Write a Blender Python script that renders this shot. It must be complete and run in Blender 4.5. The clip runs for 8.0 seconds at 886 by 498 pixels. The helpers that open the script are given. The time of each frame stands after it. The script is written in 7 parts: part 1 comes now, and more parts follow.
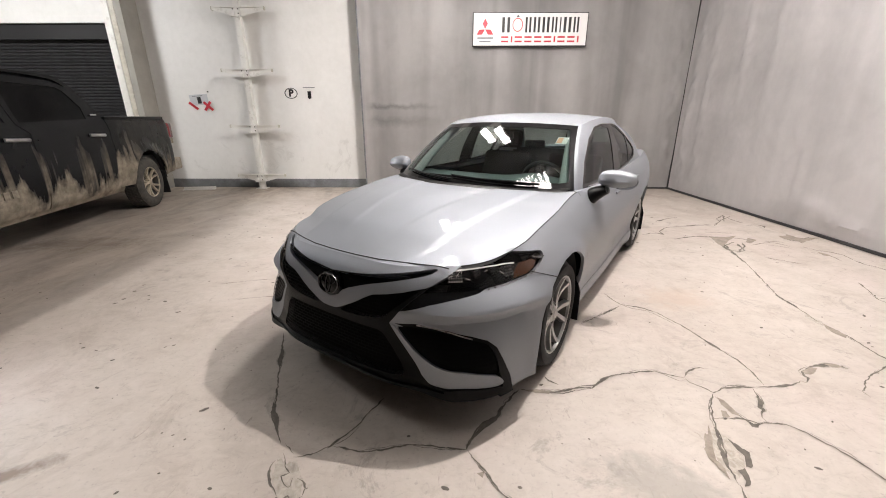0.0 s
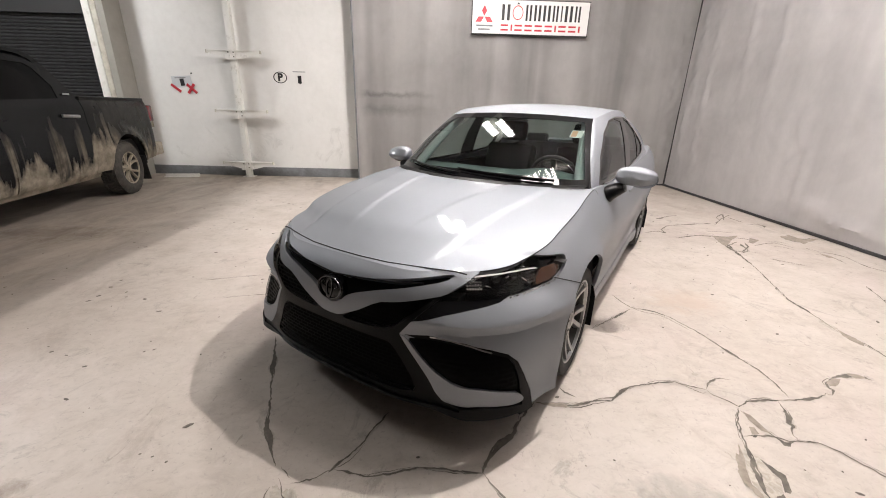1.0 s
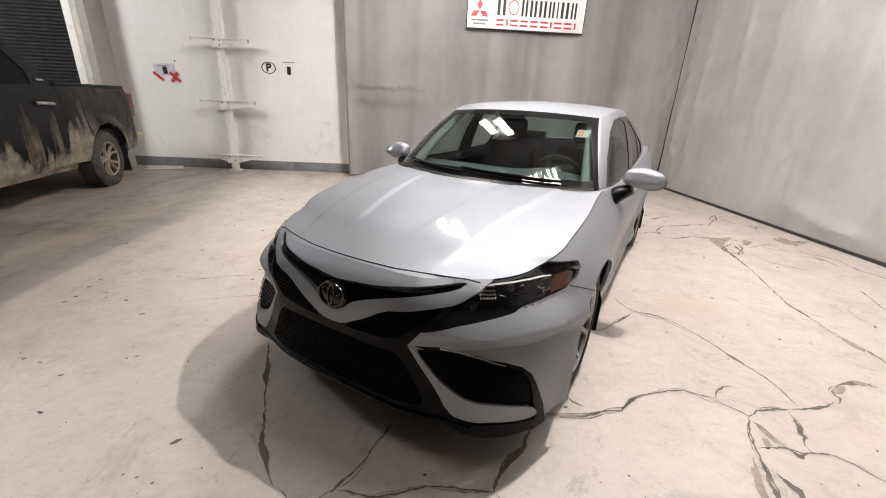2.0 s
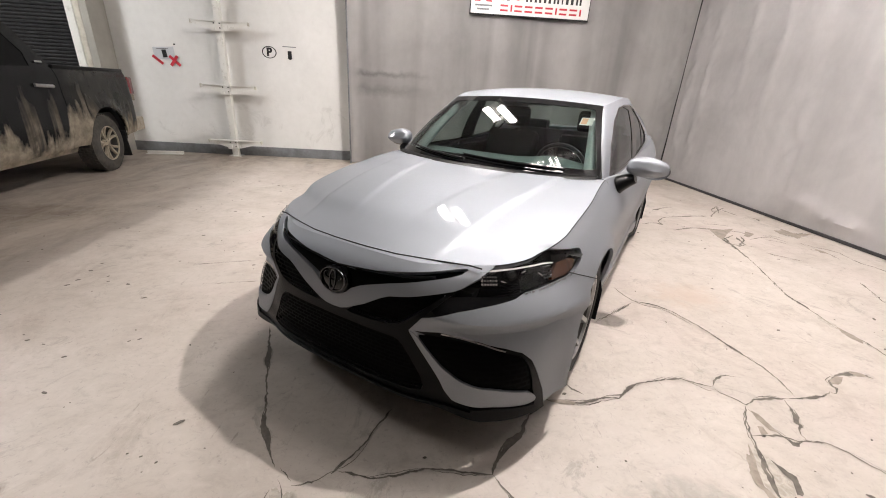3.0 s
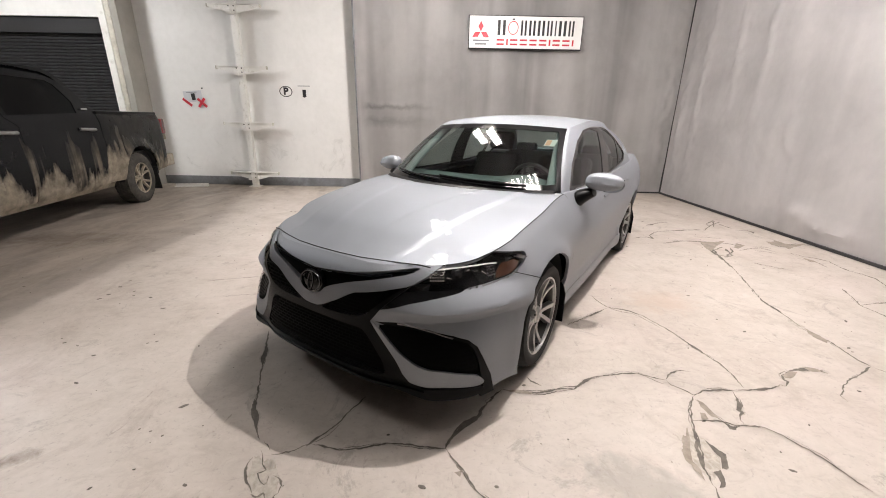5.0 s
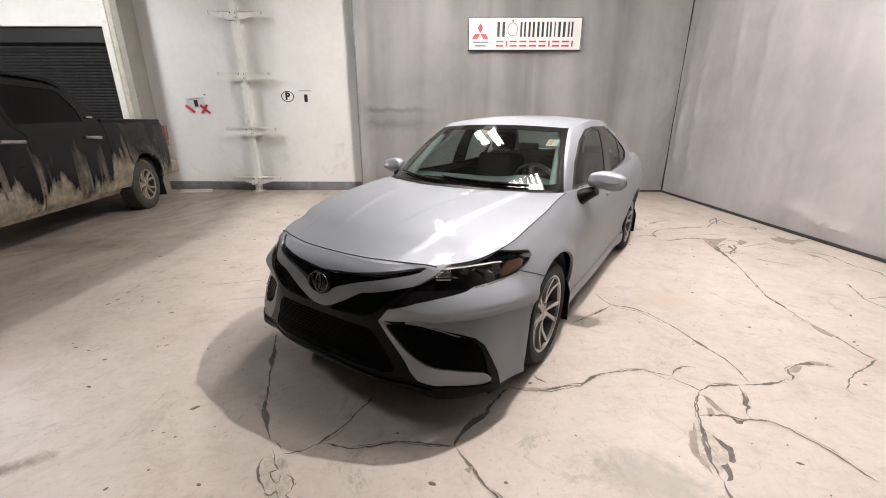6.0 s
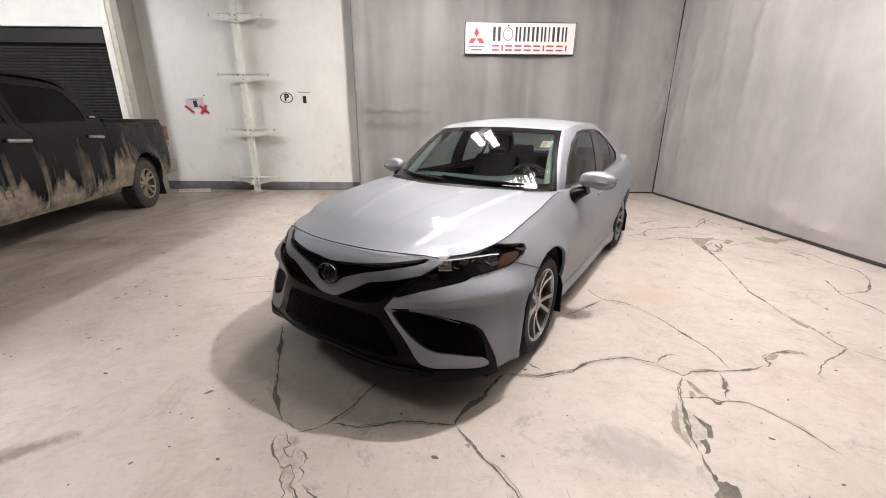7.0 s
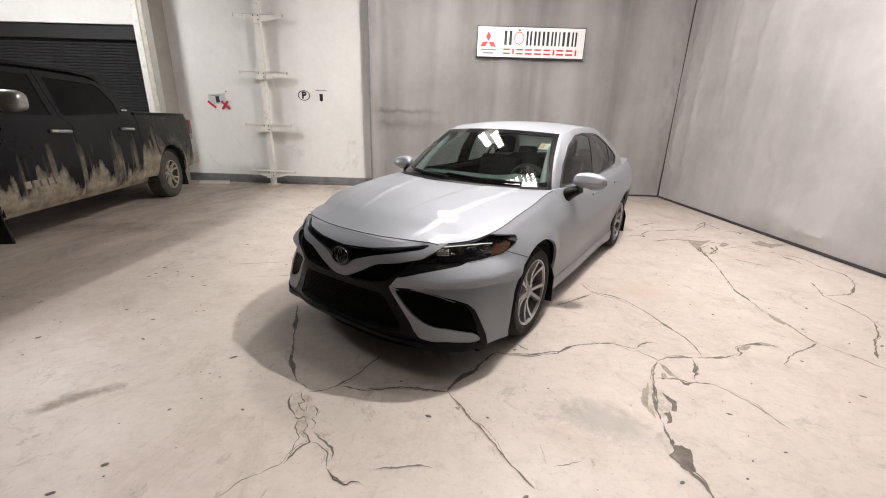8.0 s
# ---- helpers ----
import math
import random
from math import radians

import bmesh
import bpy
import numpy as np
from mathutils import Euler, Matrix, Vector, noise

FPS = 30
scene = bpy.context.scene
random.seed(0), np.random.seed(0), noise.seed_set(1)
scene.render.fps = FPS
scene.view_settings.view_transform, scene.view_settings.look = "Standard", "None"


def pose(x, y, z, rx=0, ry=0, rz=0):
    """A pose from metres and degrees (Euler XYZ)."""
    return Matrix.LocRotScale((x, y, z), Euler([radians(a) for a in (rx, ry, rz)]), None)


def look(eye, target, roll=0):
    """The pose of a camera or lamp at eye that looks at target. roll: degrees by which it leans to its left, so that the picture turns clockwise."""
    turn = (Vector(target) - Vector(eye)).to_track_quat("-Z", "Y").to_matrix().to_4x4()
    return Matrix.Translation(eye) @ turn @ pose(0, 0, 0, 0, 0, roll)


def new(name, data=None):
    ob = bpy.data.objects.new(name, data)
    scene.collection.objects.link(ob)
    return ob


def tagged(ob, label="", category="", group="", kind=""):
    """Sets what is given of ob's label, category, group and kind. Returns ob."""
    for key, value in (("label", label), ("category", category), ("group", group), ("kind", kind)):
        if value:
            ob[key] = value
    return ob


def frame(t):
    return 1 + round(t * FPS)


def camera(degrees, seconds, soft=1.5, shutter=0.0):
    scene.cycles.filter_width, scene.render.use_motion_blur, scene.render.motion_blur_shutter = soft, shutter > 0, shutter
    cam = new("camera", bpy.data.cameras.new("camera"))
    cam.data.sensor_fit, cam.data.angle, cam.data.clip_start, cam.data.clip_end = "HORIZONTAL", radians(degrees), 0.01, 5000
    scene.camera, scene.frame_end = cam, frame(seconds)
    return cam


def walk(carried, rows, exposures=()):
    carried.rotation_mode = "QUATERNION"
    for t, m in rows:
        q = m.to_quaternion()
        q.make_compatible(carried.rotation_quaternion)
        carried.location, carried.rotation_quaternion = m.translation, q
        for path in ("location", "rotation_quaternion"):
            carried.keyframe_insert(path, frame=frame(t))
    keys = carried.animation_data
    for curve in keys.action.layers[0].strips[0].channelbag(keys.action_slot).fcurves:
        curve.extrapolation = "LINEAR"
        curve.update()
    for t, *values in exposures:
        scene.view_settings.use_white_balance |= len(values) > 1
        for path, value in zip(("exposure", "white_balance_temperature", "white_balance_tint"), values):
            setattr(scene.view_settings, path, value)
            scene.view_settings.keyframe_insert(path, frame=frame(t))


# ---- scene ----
cam = camera(97.0, 8.0, 1.0)
PATH = [
    (0, (0.044, 0.059, 1.473), (0.018, 1.955, 0.837), 0.0),
    (0.5, (0.002, 0.13, 1.464), (0.006, 2.018, 0.804), 0.9),
    (1, (-0.085, 0.256, 1.457), (-0.047, 2.138, 0.781), 1.5),
    (1.5, (-0.17, 0.37, 1.463), (-0.086, 2.25, 0.787), 2.1),
    (3, (-0.187, 0.366, 1.444), (-0.083, 2.219, 0.699), 3.4),
    (3.5, (-0.108, 0.274, 1.448), (-0.035, 2.137, 0.724), 3.2),
    (4, (0.024, 0.155, 1.458), (0.072, 2.028, 0.759), 2.7),
    (4.5, (0.11, 0.083, 1.465), (0.126, 1.974, 0.814), 1.9),
    (6, (0.091, 0.025, 1.461), (0.075, 1.927, 0.842), 0.1),
    (6.5, (0.077, -0.02, 1.461), (0.062, 1.882, 0.842), -0.0),
    (7, (0.057, -0.125, 1.46), (0.068, 1.78, 0.85), 0.5),
    (7.5, (0.0, -0.297, 1.468), (0.004, 1.603, 0.843), 1.1),
    (8, (0.12, -0.402, 1.481), (0.082, 1.5, 0.866), 1.8),
]
walk(cam, [(t, look(eye, target, roll)) for t, eye, target, roll in PATH])

# ---------------------------------------------------------------- light
world = bpy.data.worlds.new("world")
scene.world = world
world.use_nodes = True
world.node_tree.nodes["Background"].inputs[0].default_value = (0.02, 0.02, 0.022, 1)
world.node_tree.nodes["Background"].inputs[1].default_value = 0.5
TUBE_POWER = 110.0
DIM_POWER = 4.2
BACK_POWER = 122.0
BRIGHT_POWER = 38.0
SIDE_FILL_POWER = 30.0
END_POWER = 86000.0
CEIL = 5.2
BACK_Y, RIGHT_X = 8.76, 4.9


# ---------------------------------------------------------------- materials
def mat(name, color=(0.5, 0.5, 0.5), rough=0.5, metal=0.0, coat=0.0, spec=0.5):
    m = bpy.data.materials.new(name)
    m.use_nodes = True
    b = m.node_tree.nodes["Principled BSDF"]
    b.inputs["Base Color"].default_value = (*color, 1)
    b.inputs["Roughness"].default_value = rough
    b.inputs["Metallic"].default_value = metal
    b.inputs["Coat Weight"].default_value = coat
    b.inputs["Coat Roughness"].default_value = 0.03
    b.inputs["Specular IOR Level"].default_value = spec
    return m


def nodes_of(m):
    t = m.node_tree
    return t, t.nodes, t.links, t.nodes["Principled BSDF"]


def coords(m, scale=(1, 1, 1), kind="Object"):
    t, n, l, b = nodes_of(m)
    c = n.new("ShaderNodeTexCoord")
    p = n.new("ShaderNodeMapping")
    p.inputs["Scale"].default_value = scale
    l.new(c.outputs[kind], p.inputs["Vector"])
    return p.outputs["Vector"]


def noise_tex(m, vec, scale, detail=4, rough=0.55, distort=0.0):
    t, n, l, b = nodes_of(m)
    x = n.new("ShaderNodeTexNoise")
    x.inputs["Scale"].default_value = scale
    x.inputs["Detail"].default_value = detail
    x.inputs["Roughness"].default_value = rough
    x.inputs["Distortion"].default_value = distort
    l.new(vec, x.inputs["Vector"])
    return x.outputs["Fac"]


def ramp(m, fac, stops):
    t, n, l, b = nodes_of(m)
    r = n.new("ShaderNodeValToRGB")
    e = r.color_ramp.elements
    while len(e) < len(stops):
        e.new(0.5)
    for el, (p, c) in zip(e, stops):
        el.position = p
        el.color = (*c, 1) if len(c) == 3 else c
    l.new(fac, r.inputs["Fac"])
    return r.outputs["Color"]


def grey(v):
    return (v, v, v)


def mix(m, fac, a, b_, mode="MIX"):
    t, n, l, b = nodes_of(m)
    x = n.new("ShaderNodeMix")
    x.data_type, x.blend_type = "RGBA", mode
    for sock, val in ((x.inputs["Factor"], fac), (x.inputs["A"], a), (x.inputs["B"], b_)):
        if isinstance(val, bpy.types.NodeSocket):
            l.new(val, sock)
        elif isinstance(val, (int, float)):
            sock.default_value = val
        else:
            sock.default_value = (*val, 1)
    return x.outputs["Result"]


def math_node(m, op, a, b_=0.0):
    t, n, l, b = nodes_of(m)
    x = n.new("ShaderNodeMath")
    x.operation = op
    for sock, val in zip(x.inputs, (a, b_)):
        if isinstance(val, bpy.types.NodeSocket):
            l.new(val, sock)
        else:
            sock.default_value = val
    return x.outputs[0]


def set_color(m, out):
    nodes_of(m)[2].new(out, nodes_of(m)[3].inputs["Base Color"])


def set_rough(m, out):
    nodes_of(m)[2].new(out, nodes_of(m)[3].inputs["Roughness"])


def bump(m, height, strength=0.2, dist=0.01):
    t, n, l, b = nodes_of(m)
    x = n.new("ShaderNodeBump")
    x.inputs["Strength"].default_value = strength
    x.inputs["Distance"].default_value = dist
    l.new(height, x.inputs["Height"])
    l.new(x.outputs["Normal"], b.inputs["Normal"])


def glass(name, tint, rough=0.0, ior=1.5):
    m = bpy.data.materials.new(name)
    m.use_nodes = True
    t = m.node_tree
    t.nodes.clear()
    out = t.nodes.new("ShaderNodeOutputMaterial")
    tr = t.nodes.new("ShaderNodeBsdfTransparent")
    gl = t.nodes.new("ShaderNodeBsdfGlossy")
    fr = t.nodes.new("ShaderNodeLayerWeight")
    fr.inputs["Blend"].default_value = 0.5
    p5 = t.nodes.new("ShaderNodeMath")
    p5.operation = "POWER"
    p5.inputs[1].default_value = 5.0
    ma = t.nodes.new("ShaderNodeMath")
    ma.operation = "MULTIPLY_ADD"
    f0 = ((ior - 1) / (ior + 1)) ** 2
    ma.inputs[1].default_value, ma.inputs[2].default_value = 1 - f0, f0
    mx = t.nodes.new("ShaderNodeMixShader")
    tr.inputs[0].default_value = (*tint, 1)
    gl.inputs["Roughness"].default_value = rough
    t.links.new(fr.outputs["Facing"], p5.inputs[0])
    t.links.new(p5.outputs[0], ma.inputs[0])
    t.links.new(ma.outputs[0], mx.inputs[0])
    t.links.new(tr.outputs[0], mx.inputs[1])
    t.links.new(gl.outputs[0], mx.inputs[2])
    t.links.new(mx.outputs[0], out.inputs[0])
    return m


def emit(name, color, power):
    m = mat(name, (0.8, 0.8, 0.8), 0.4)
    b = nodes_of(m)[3]
    b.inputs["Emission Color"].default_value = (*color, 1)
    b.inputs["Emission Strength"].default_value = power
    return m


# worn pale concrete
CONCRETE = mat("concrete", (0.6, 0.57, 0.52), 0.5)
v = coords(CONCRETE)
big = noise_tex(CONCRETE, v, 0.55, 5, 0.6, 0.4)
mid = noise_tex(CONCRETE, v, 3.0, 7, 0.65, 0.3)
fine = noise_tex(CONCRETE, v, 42.0, 5, 0.6)
col = ramp(CONCRETE, big, [(0.28, (0.5, 0.445, 0.39)), (0.5, (0.6, 0.55, 0.495)), (0.72, (0.68, 0.625, 0.57))])
col = mix(CONCRETE, 0.5, col, ramp(CONCRETE, mid, [(0.28, (0.42, 0.37, 0.315)), (0.43, (0.59, 0.54, 0.485)), (0.75, (0.7, 0.65, 0.6))]))
stain = noise_tex(CONCRETE, coords(CONCRETE, (1.0, 0.6, 1.0)), 1.7, 8, 0.72, 0.8)
col = mix(CONCRETE, ramp(CONCRETE, stain, [(0.55, grey(0.0)), (0.68, grey(0.6))]), col, (0.4, 0.35, 0.295))
pinkish = noise_tex(CONCRETE, v, 0.9, 3, 0.5)
col = mix(CONCRETE, ramp(CONCRETE, pinkish, [(0.5, grey(0.0)), (0.75, grey(0.35))]), col, (0.66, 0.55, 0.52))
dabs = noise_tex(CONCRETE, coords(CONCRETE, (1.0, 1.6, 1.0)), 7.5, 8, 0.78, 1.1)
col = mix(CONCRETE, ramp(CONCRETE, dabs, [(0.52, grey(0.0)), (0.64, grey(0.4))]), col, (0.44, 0.4, 0.35))
col = mix(CONCRETE, ramp(CONCRETE, dabs, [(0.32, grey(0.35)), (0.46, grey(0.0))]), col, (0.74, 0.69, 0.64))
smut = noise_tex(CONCRETE, v, 2.2, 9, 0.8, 1.4)
col = mix(CONCRETE, ramp(CONCRETE, smut, [(0.57, grey(0.0)), (0.64, grey(0.6))]), col, (0.36, 0.33, 0.29))
scuff = noise_tex(CONCRETE, coords(CONCRETE, (4.0, 1.2, 1.0)), 5.0, 6, 0.75, 0.6)
col = mix(CONCRETE, ramp(CONCRETE, scuff, [(0.62, grey(0.0)), (0.7, grey(0.65))]), col, (0.3, 0.265, 0.225))
pit = noise_tex(CONCRETE, v, 15.0, 6, 0.7, 0.4)
col = mix(CONCRETE, 0.4, col, ramp(CONCRETE, pit, [(0.3, grey(0.8)), (0.5, grey(1.0)), (0.7, grey(1.0))]), "MULTIPLY")
spk = ramp(CONCRETE, fine, [(0.3, grey(0.66)), (0.4, grey(1.0))])
col = mix(CONCRETE, 0.6, col, spk, "MULTIPLY")
# three lone stains: a brown drag mark, a grey oil shadow, a tan blot
for sx, sy, turn, lx, ly, tint, amount in ((-1.87, 1.32, 38, 0.24, 0.08, (0.25, 0.195, 0.15), 0.9), (0.98, 1.32, -20, 0.34, 0.2, (0.34, 0.325, 0.29), 0.6), (2.0, 3.15, 10, 0.4, 0.25, (0.56, 0.45, 0.36), 0.5), (-4.4, 4.6, 5, 0.9, 0.4, (0.2, 0.15, 0.11), 0.7)):
    mp = CONCRETE.node_tree.nodes.new("ShaderNodeMapping")
    mp.vector_type = "TEXTURE"
    mp.inputs["Location"].default_value = (sx, sy, 0)
    mp.inputs["Rotation"].default_value = (0, 0, radians(turn))
    mp.inputs["Scale"].default_value = (lx, ly, 1)
    CONCRETE.node_tree.links.new(v, mp.inputs["Vector"])
    ln = CONCRETE.node_tree.nodes.new("ShaderNodeVectorMath")
    ln.operation = "LENGTH"
    CONCRETE.node_tree.links.new(mp.outputs["Vector"], ln.inputs[0])
    edge = math_node(CONCRETE, "ADD", ln.outputs["Value"], math_node(CONCRETE, "MULTIPLY", math_node(CONCRETE, "SUBTRACT", noise_tex(CONCRETE, v, 8.0, 6, 0.7, 0.5), 0.5), 2.2))
    col = mix(CONCRETE, ramp(CONCRETE, edge, [(0.3, grey(amount)), (0.95, grey(0.0))]), col, tint)
# a driving lane along the west side, brown tracked mud plus painted shade
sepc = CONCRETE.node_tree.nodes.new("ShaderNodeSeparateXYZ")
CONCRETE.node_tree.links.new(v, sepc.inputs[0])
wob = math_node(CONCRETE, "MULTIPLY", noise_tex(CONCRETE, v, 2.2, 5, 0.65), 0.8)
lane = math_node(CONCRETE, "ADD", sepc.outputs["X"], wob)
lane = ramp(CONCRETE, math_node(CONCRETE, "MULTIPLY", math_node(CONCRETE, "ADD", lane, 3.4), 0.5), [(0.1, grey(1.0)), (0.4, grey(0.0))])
mud_and_shade = ramp(CONCRETE, noise_tex(CONCRETE, coords(CONCRETE, (1.0, 0.45, 1.0)), 2.3, 8, 0.72, 0.6), [(0.36, (0.15, 0.118, 0.085)), (0.47, (0.33, 0.275, 0.215)), (0.62, (0.55, 0.49, 0.41))])
col = mix(CONCRETE, math_node(CONCRETE, "MULTIPLY", lane, 0.5), col, mud_and_shade)
# dirt swept up along the back wall
back = ramp(CONCRETE, math_node(CONCRETE, "MULTIPLY", math_node(CONCRETE, "ADD", sepc.outputs["Y"], math_node(CONCRETE, "MULTIPLY", wob, 1.2)), 0.1), [(0.72, grey(0.0)), (0.9, grey(0.6))])
col = mix(CONCRETE, back, col, mud_and_shade)
col = mix(CONCRETE, 1.0, col, (0.86, 0.845, 0.84), "MULTIPLY")
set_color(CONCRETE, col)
set_rough(CONCRETE, ramp(CONCRETE, mid, [(0.3, grey(0.62)), (0.7, grey(0.4))]))
bump(CONCRETE, mid, 0.12, 0.01)

CRACK_PALE = mat("worn_crack_edge", (0.42, 0.38, 0.33), 0.7)
v = coords(CRACK_PALE)
set_color(CRACK_PALE, ramp(CRACK_PALE, noise_tex(CRACK_PALE, v, 22, 6, 0.7, 0.8), [(0.32, (0.3, 0.265, 0.225)), (0.55, (0.47, 0.43, 0.375)), (0.75, (0.58, 0.54, 0.48))]))
CRACK_MID = mat("brown_crack_filler", (0.33, 0.285, 0.235), 0.8)
v = coords(CRACK_MID)
set_color(CRACK_MID, ramp(CRACK_MID, noise_tex(CRACK_MID, v, 16, 6, 0.7), [(0.3, (0.22, 0.187, 0.15)), (0.7, (0.4, 0.35, 0.295))]))
CRACK = mat("crack_fill", (0.16, 0.145, 0.125), 0.8)
v = coords(CRACK)
set_color(CRACK, ramp(CRACK, noise_tex(CRACK, v, 14, 6, 0.7), [(0.3, (0.075, 0.066, 0.056)), (0.55, (0.15, 0.132, 0.112)), (0.75, (0.26, 0.23, 0.195))]))

PAINT_WHITE = mat("white_wall_paint", (0.78, 0.77, 0.73), 0.45)
v = coords(PAINT_WHITE)
w1 = noise_tex(PAINT_WHITE, v, 0.9, 5, 0.6, 0.5)
w2 = noise_tex(PAINT_WHITE, v, 9, 5, 0.6)
wall_c = (mix(PAINT_WHITE, 0.35, ramp(PAINT_WHITE, w1, [(0.3, (0.79, 0.785, 0.76)), (0.6, (0.86, 0.855, 0.83))]), ramp(PAINT_WHITE, w2, [(0.3, (0.77, 0.765, 0.735)), (0.6, (0.86, 0.855, 0.83))])))
# rubbed grey smears low on the wall
smear = noise_tex(PAINT_WHITE, coords(PAINT_WHITE, (1.0, 1.0, 0.8)), 2.1, 6, 0.7, 1.2)
sep_w = PAINT_WHITE.node_tree.nodes.new("ShaderNodeSeparateXYZ")
PAINT_WHITE.node_tree.links.new(v, sep_w.inputs[0])
lowz = ramp(PAINT_WHITE, math_node(PAINT_WHITE, "MULTIPLY", sep_w.outputs["Z"], 0.5), [(0.4, grey(0.3)), (0.7, grey(0.05))])
smear = ramp(PAINT_WHITE, smear, [(0.57, grey(0.0)), (0.66, grey(1.0))])
set_color(PAINT_WHITE, mix(PAINT_WHITE, math_node(PAINT_WHITE, "MULTIPLY", smear, lowz), wall_c, (0.46, 0.45, 0.42)))
bump(PAINT_WHITE, w2, 0.08, 0.004)

WALL_GREY = mat("grey_wall_tone", (0.36, 0.35, 0.31), 0.6)
v = coords(WALL_GREY)
set_color(WALL_GREY, ramp(WALL_GREY, noise_tex(WALL_GREY, v, 4, 5), [(0.3, (0.33, 0.32, 0.28)), (0.7, (0.4, 0.385, 0.345))]))
BASEBOARD = mat("baseboard_paint", (0.19, 0.2, 0.215), 0.5)
v = coords(BASEBOARD)
set_color(BASEBOARD, ramp(BASEBOARD, noise_tex(BASEBOARD, v, 6, 6, 0.7), [(0.3, (0.14, 0.145, 0.15)), (0.65, (0.23, 0.24, 0.255))]))
STEEL_WHITE = mat("white_painted_steel", (0.84, 0.83, 0.79), 0.4)
v = coords(STEEL_WHITE)
set_color(STEEL_WHITE, ramp(STEEL_WHITE, noise_tex(STEEL_WHITE, v, 8, 6, 0.7), [(0.28, (0.62, 0.6, 0.55)), (0.45, (0.85, 0.84, 0.8))]))
CREAM = mat("cream_painted_steel", (0.6, 0.57, 0.49), 0.45)
v = coords(CREAM)
set_color(CREAM, ramp(CREAM, noise_tex(CREAM, v, 7, 6, 0.7), [(0.3, (0.45, 0.42, 0.35)), (0.55, (0.64, 0.61, 0.53))]))

def vinyl(name, base, smudge):
    m = mat(name, base, 0.4)
    v = coords(m)
    streak = noise_tex(m, coords(m, (1.7, 1.7, 0.1)), 1.2, 3, 0.45, 0.5)
    cloud = noise_tex(m, v, 0.8, 5, 0.6, 0.3)
    fl = noise_tex(m, v, 26, 4)
    lo, hi = [c * (0.74 if smudge else 0.92) for c in base], [c * (1.14 if smudge else 1.04) for c in base]
    c1 = ramp(m, streak, [(0.32, lo), (0.52, base), (0.68, hi)])
    c1 = mix(m, 0.5, c1, ramp(m, cloud, [(0.32, grey(0.6)), (0.6, grey(1.0))]), "MULTIPLY")
    mott = noise_tex(m, coords(m, (1, 1, 0.6)), 9.0, 6, 0.65, 0.4)
    c1 = mix(m, 0.3, c1, ramp(m, mott, [(0.3, grey(0.86)), (0.6, grey(1.0))]), "MULTIPLY")
    if smudge:
        # rubbed dark bands where something leant on the sheet
        t, n, l, b = nodes_of(m)
        sp = n.new("ShaderNodeSeparateXYZ")
        l.new(v, sp.inputs[0])
        wob = math_node(m, "MULTIPLY", math_node(m, "SUBTRACT", noise_tex(m, v, 3.0, 5, 0.65), 0.5), 0.34)
        z = math_node(m, "ADD", sp.outputs["Z"], wob)
        near = ramp(m, math_node(m, "MULTIPLY", sp.outputs["X"], 0.5), [(0.03, grey(0.0)), (0.12, grey(1.0)), (0.5, grey(0.7)), (0.82, grey(0.0))])
        band = ramp(m, math_node(m, "MULTIPLY", z, 0.4), [(0.5, grey(0.0)), (0.56, grey(0.75)), (0.6, grey(0.25)), (0.645, grey(0.25)), (0.675, grey(1.0)), (0.71, grey(0.0))])
        c1 = mix(m, math_node(m, "MULTIPLY", math_node(m, "MULTIPLY", near, band), 0.62), c1, (0.13, 0.125, 0.12))
    set_color(m, c1)
    set_rough(m, ramp(m, cloud, [(0.3, grey(0.5)), (0.7, grey(0.38))]))
    bump(m, math_node(m, "ADD", math_node(m, "MULTIPLY", fl, 0.06), math_node(m, "MULTIPLY", streak if smudge else cloud, 0.5)), 0.2 if smudge else 0.3, 0.03)
    return m


CURTAIN = vinyl("grey_vinyl_curtain", (0.6, 0.585, 0.575), True)
CURTAIN_SIDE = vinyl("pale_vinyl_curtain", (0.8, 0.775, 0.772), False)
HEM = mat("dark_curtain_hem", (0.03, 0.029, 0.03), 0.5)

SHUTTER = mat("dark_roller_shutter", (0.045, 0.045, 0.05), 0.55, 0, 0, 0.2)
v = coords(SHUTTER)
set_color(SHUTTER, ramp(SHUTTER, noise_tex(SHUTTER, v, 5, 5, 0.7), [(0.3, (0.017, 0.017, 0.0185)), (0.7, (0.03, 0.03, 0.032))]))
BLACK = mat("black_void", (0.012, 0.012, 0.013), 0.7)
CEILING_MAT = mat("ceiling_deck", (0.55, 0.55, 0.54), 0.7)
v = coords(CEILING_MAT)
set_color(CEILING_MAT, ramp(CEILING_MAT, noise_tex(CEILING_MAT, v, 3, 5), [(0.3, (0.28, 0.28, 0.28)), (0.7, (0.34, 0.34, 0.34))]))
TUBE = emit("lamp_tube", (1.0, 0.93, 0.9), TUBE_POWER)
TUBE_BRIGHT = emit("bright_lamp_tube", (1.0, 0.92, 0.885), BRIGHT_POWER)
TUBE_BACK = emit("cool_lamp_tube", (1.0, 0.98, 0.98), BACK_POWER)
TUBE_DIM = emit("dim_lamp_tube", (1.0, 0.93, 0.86), DIM_POWER)
TUBE_SIDE_FILL = emit("side_fill_tube", (1.0, 0.92, 0.9), SIDE_FILL_POWER)
TUBE_END = emit("brightest_lamp_tube", (1.0, 0.92, 0.885), END_POWER)

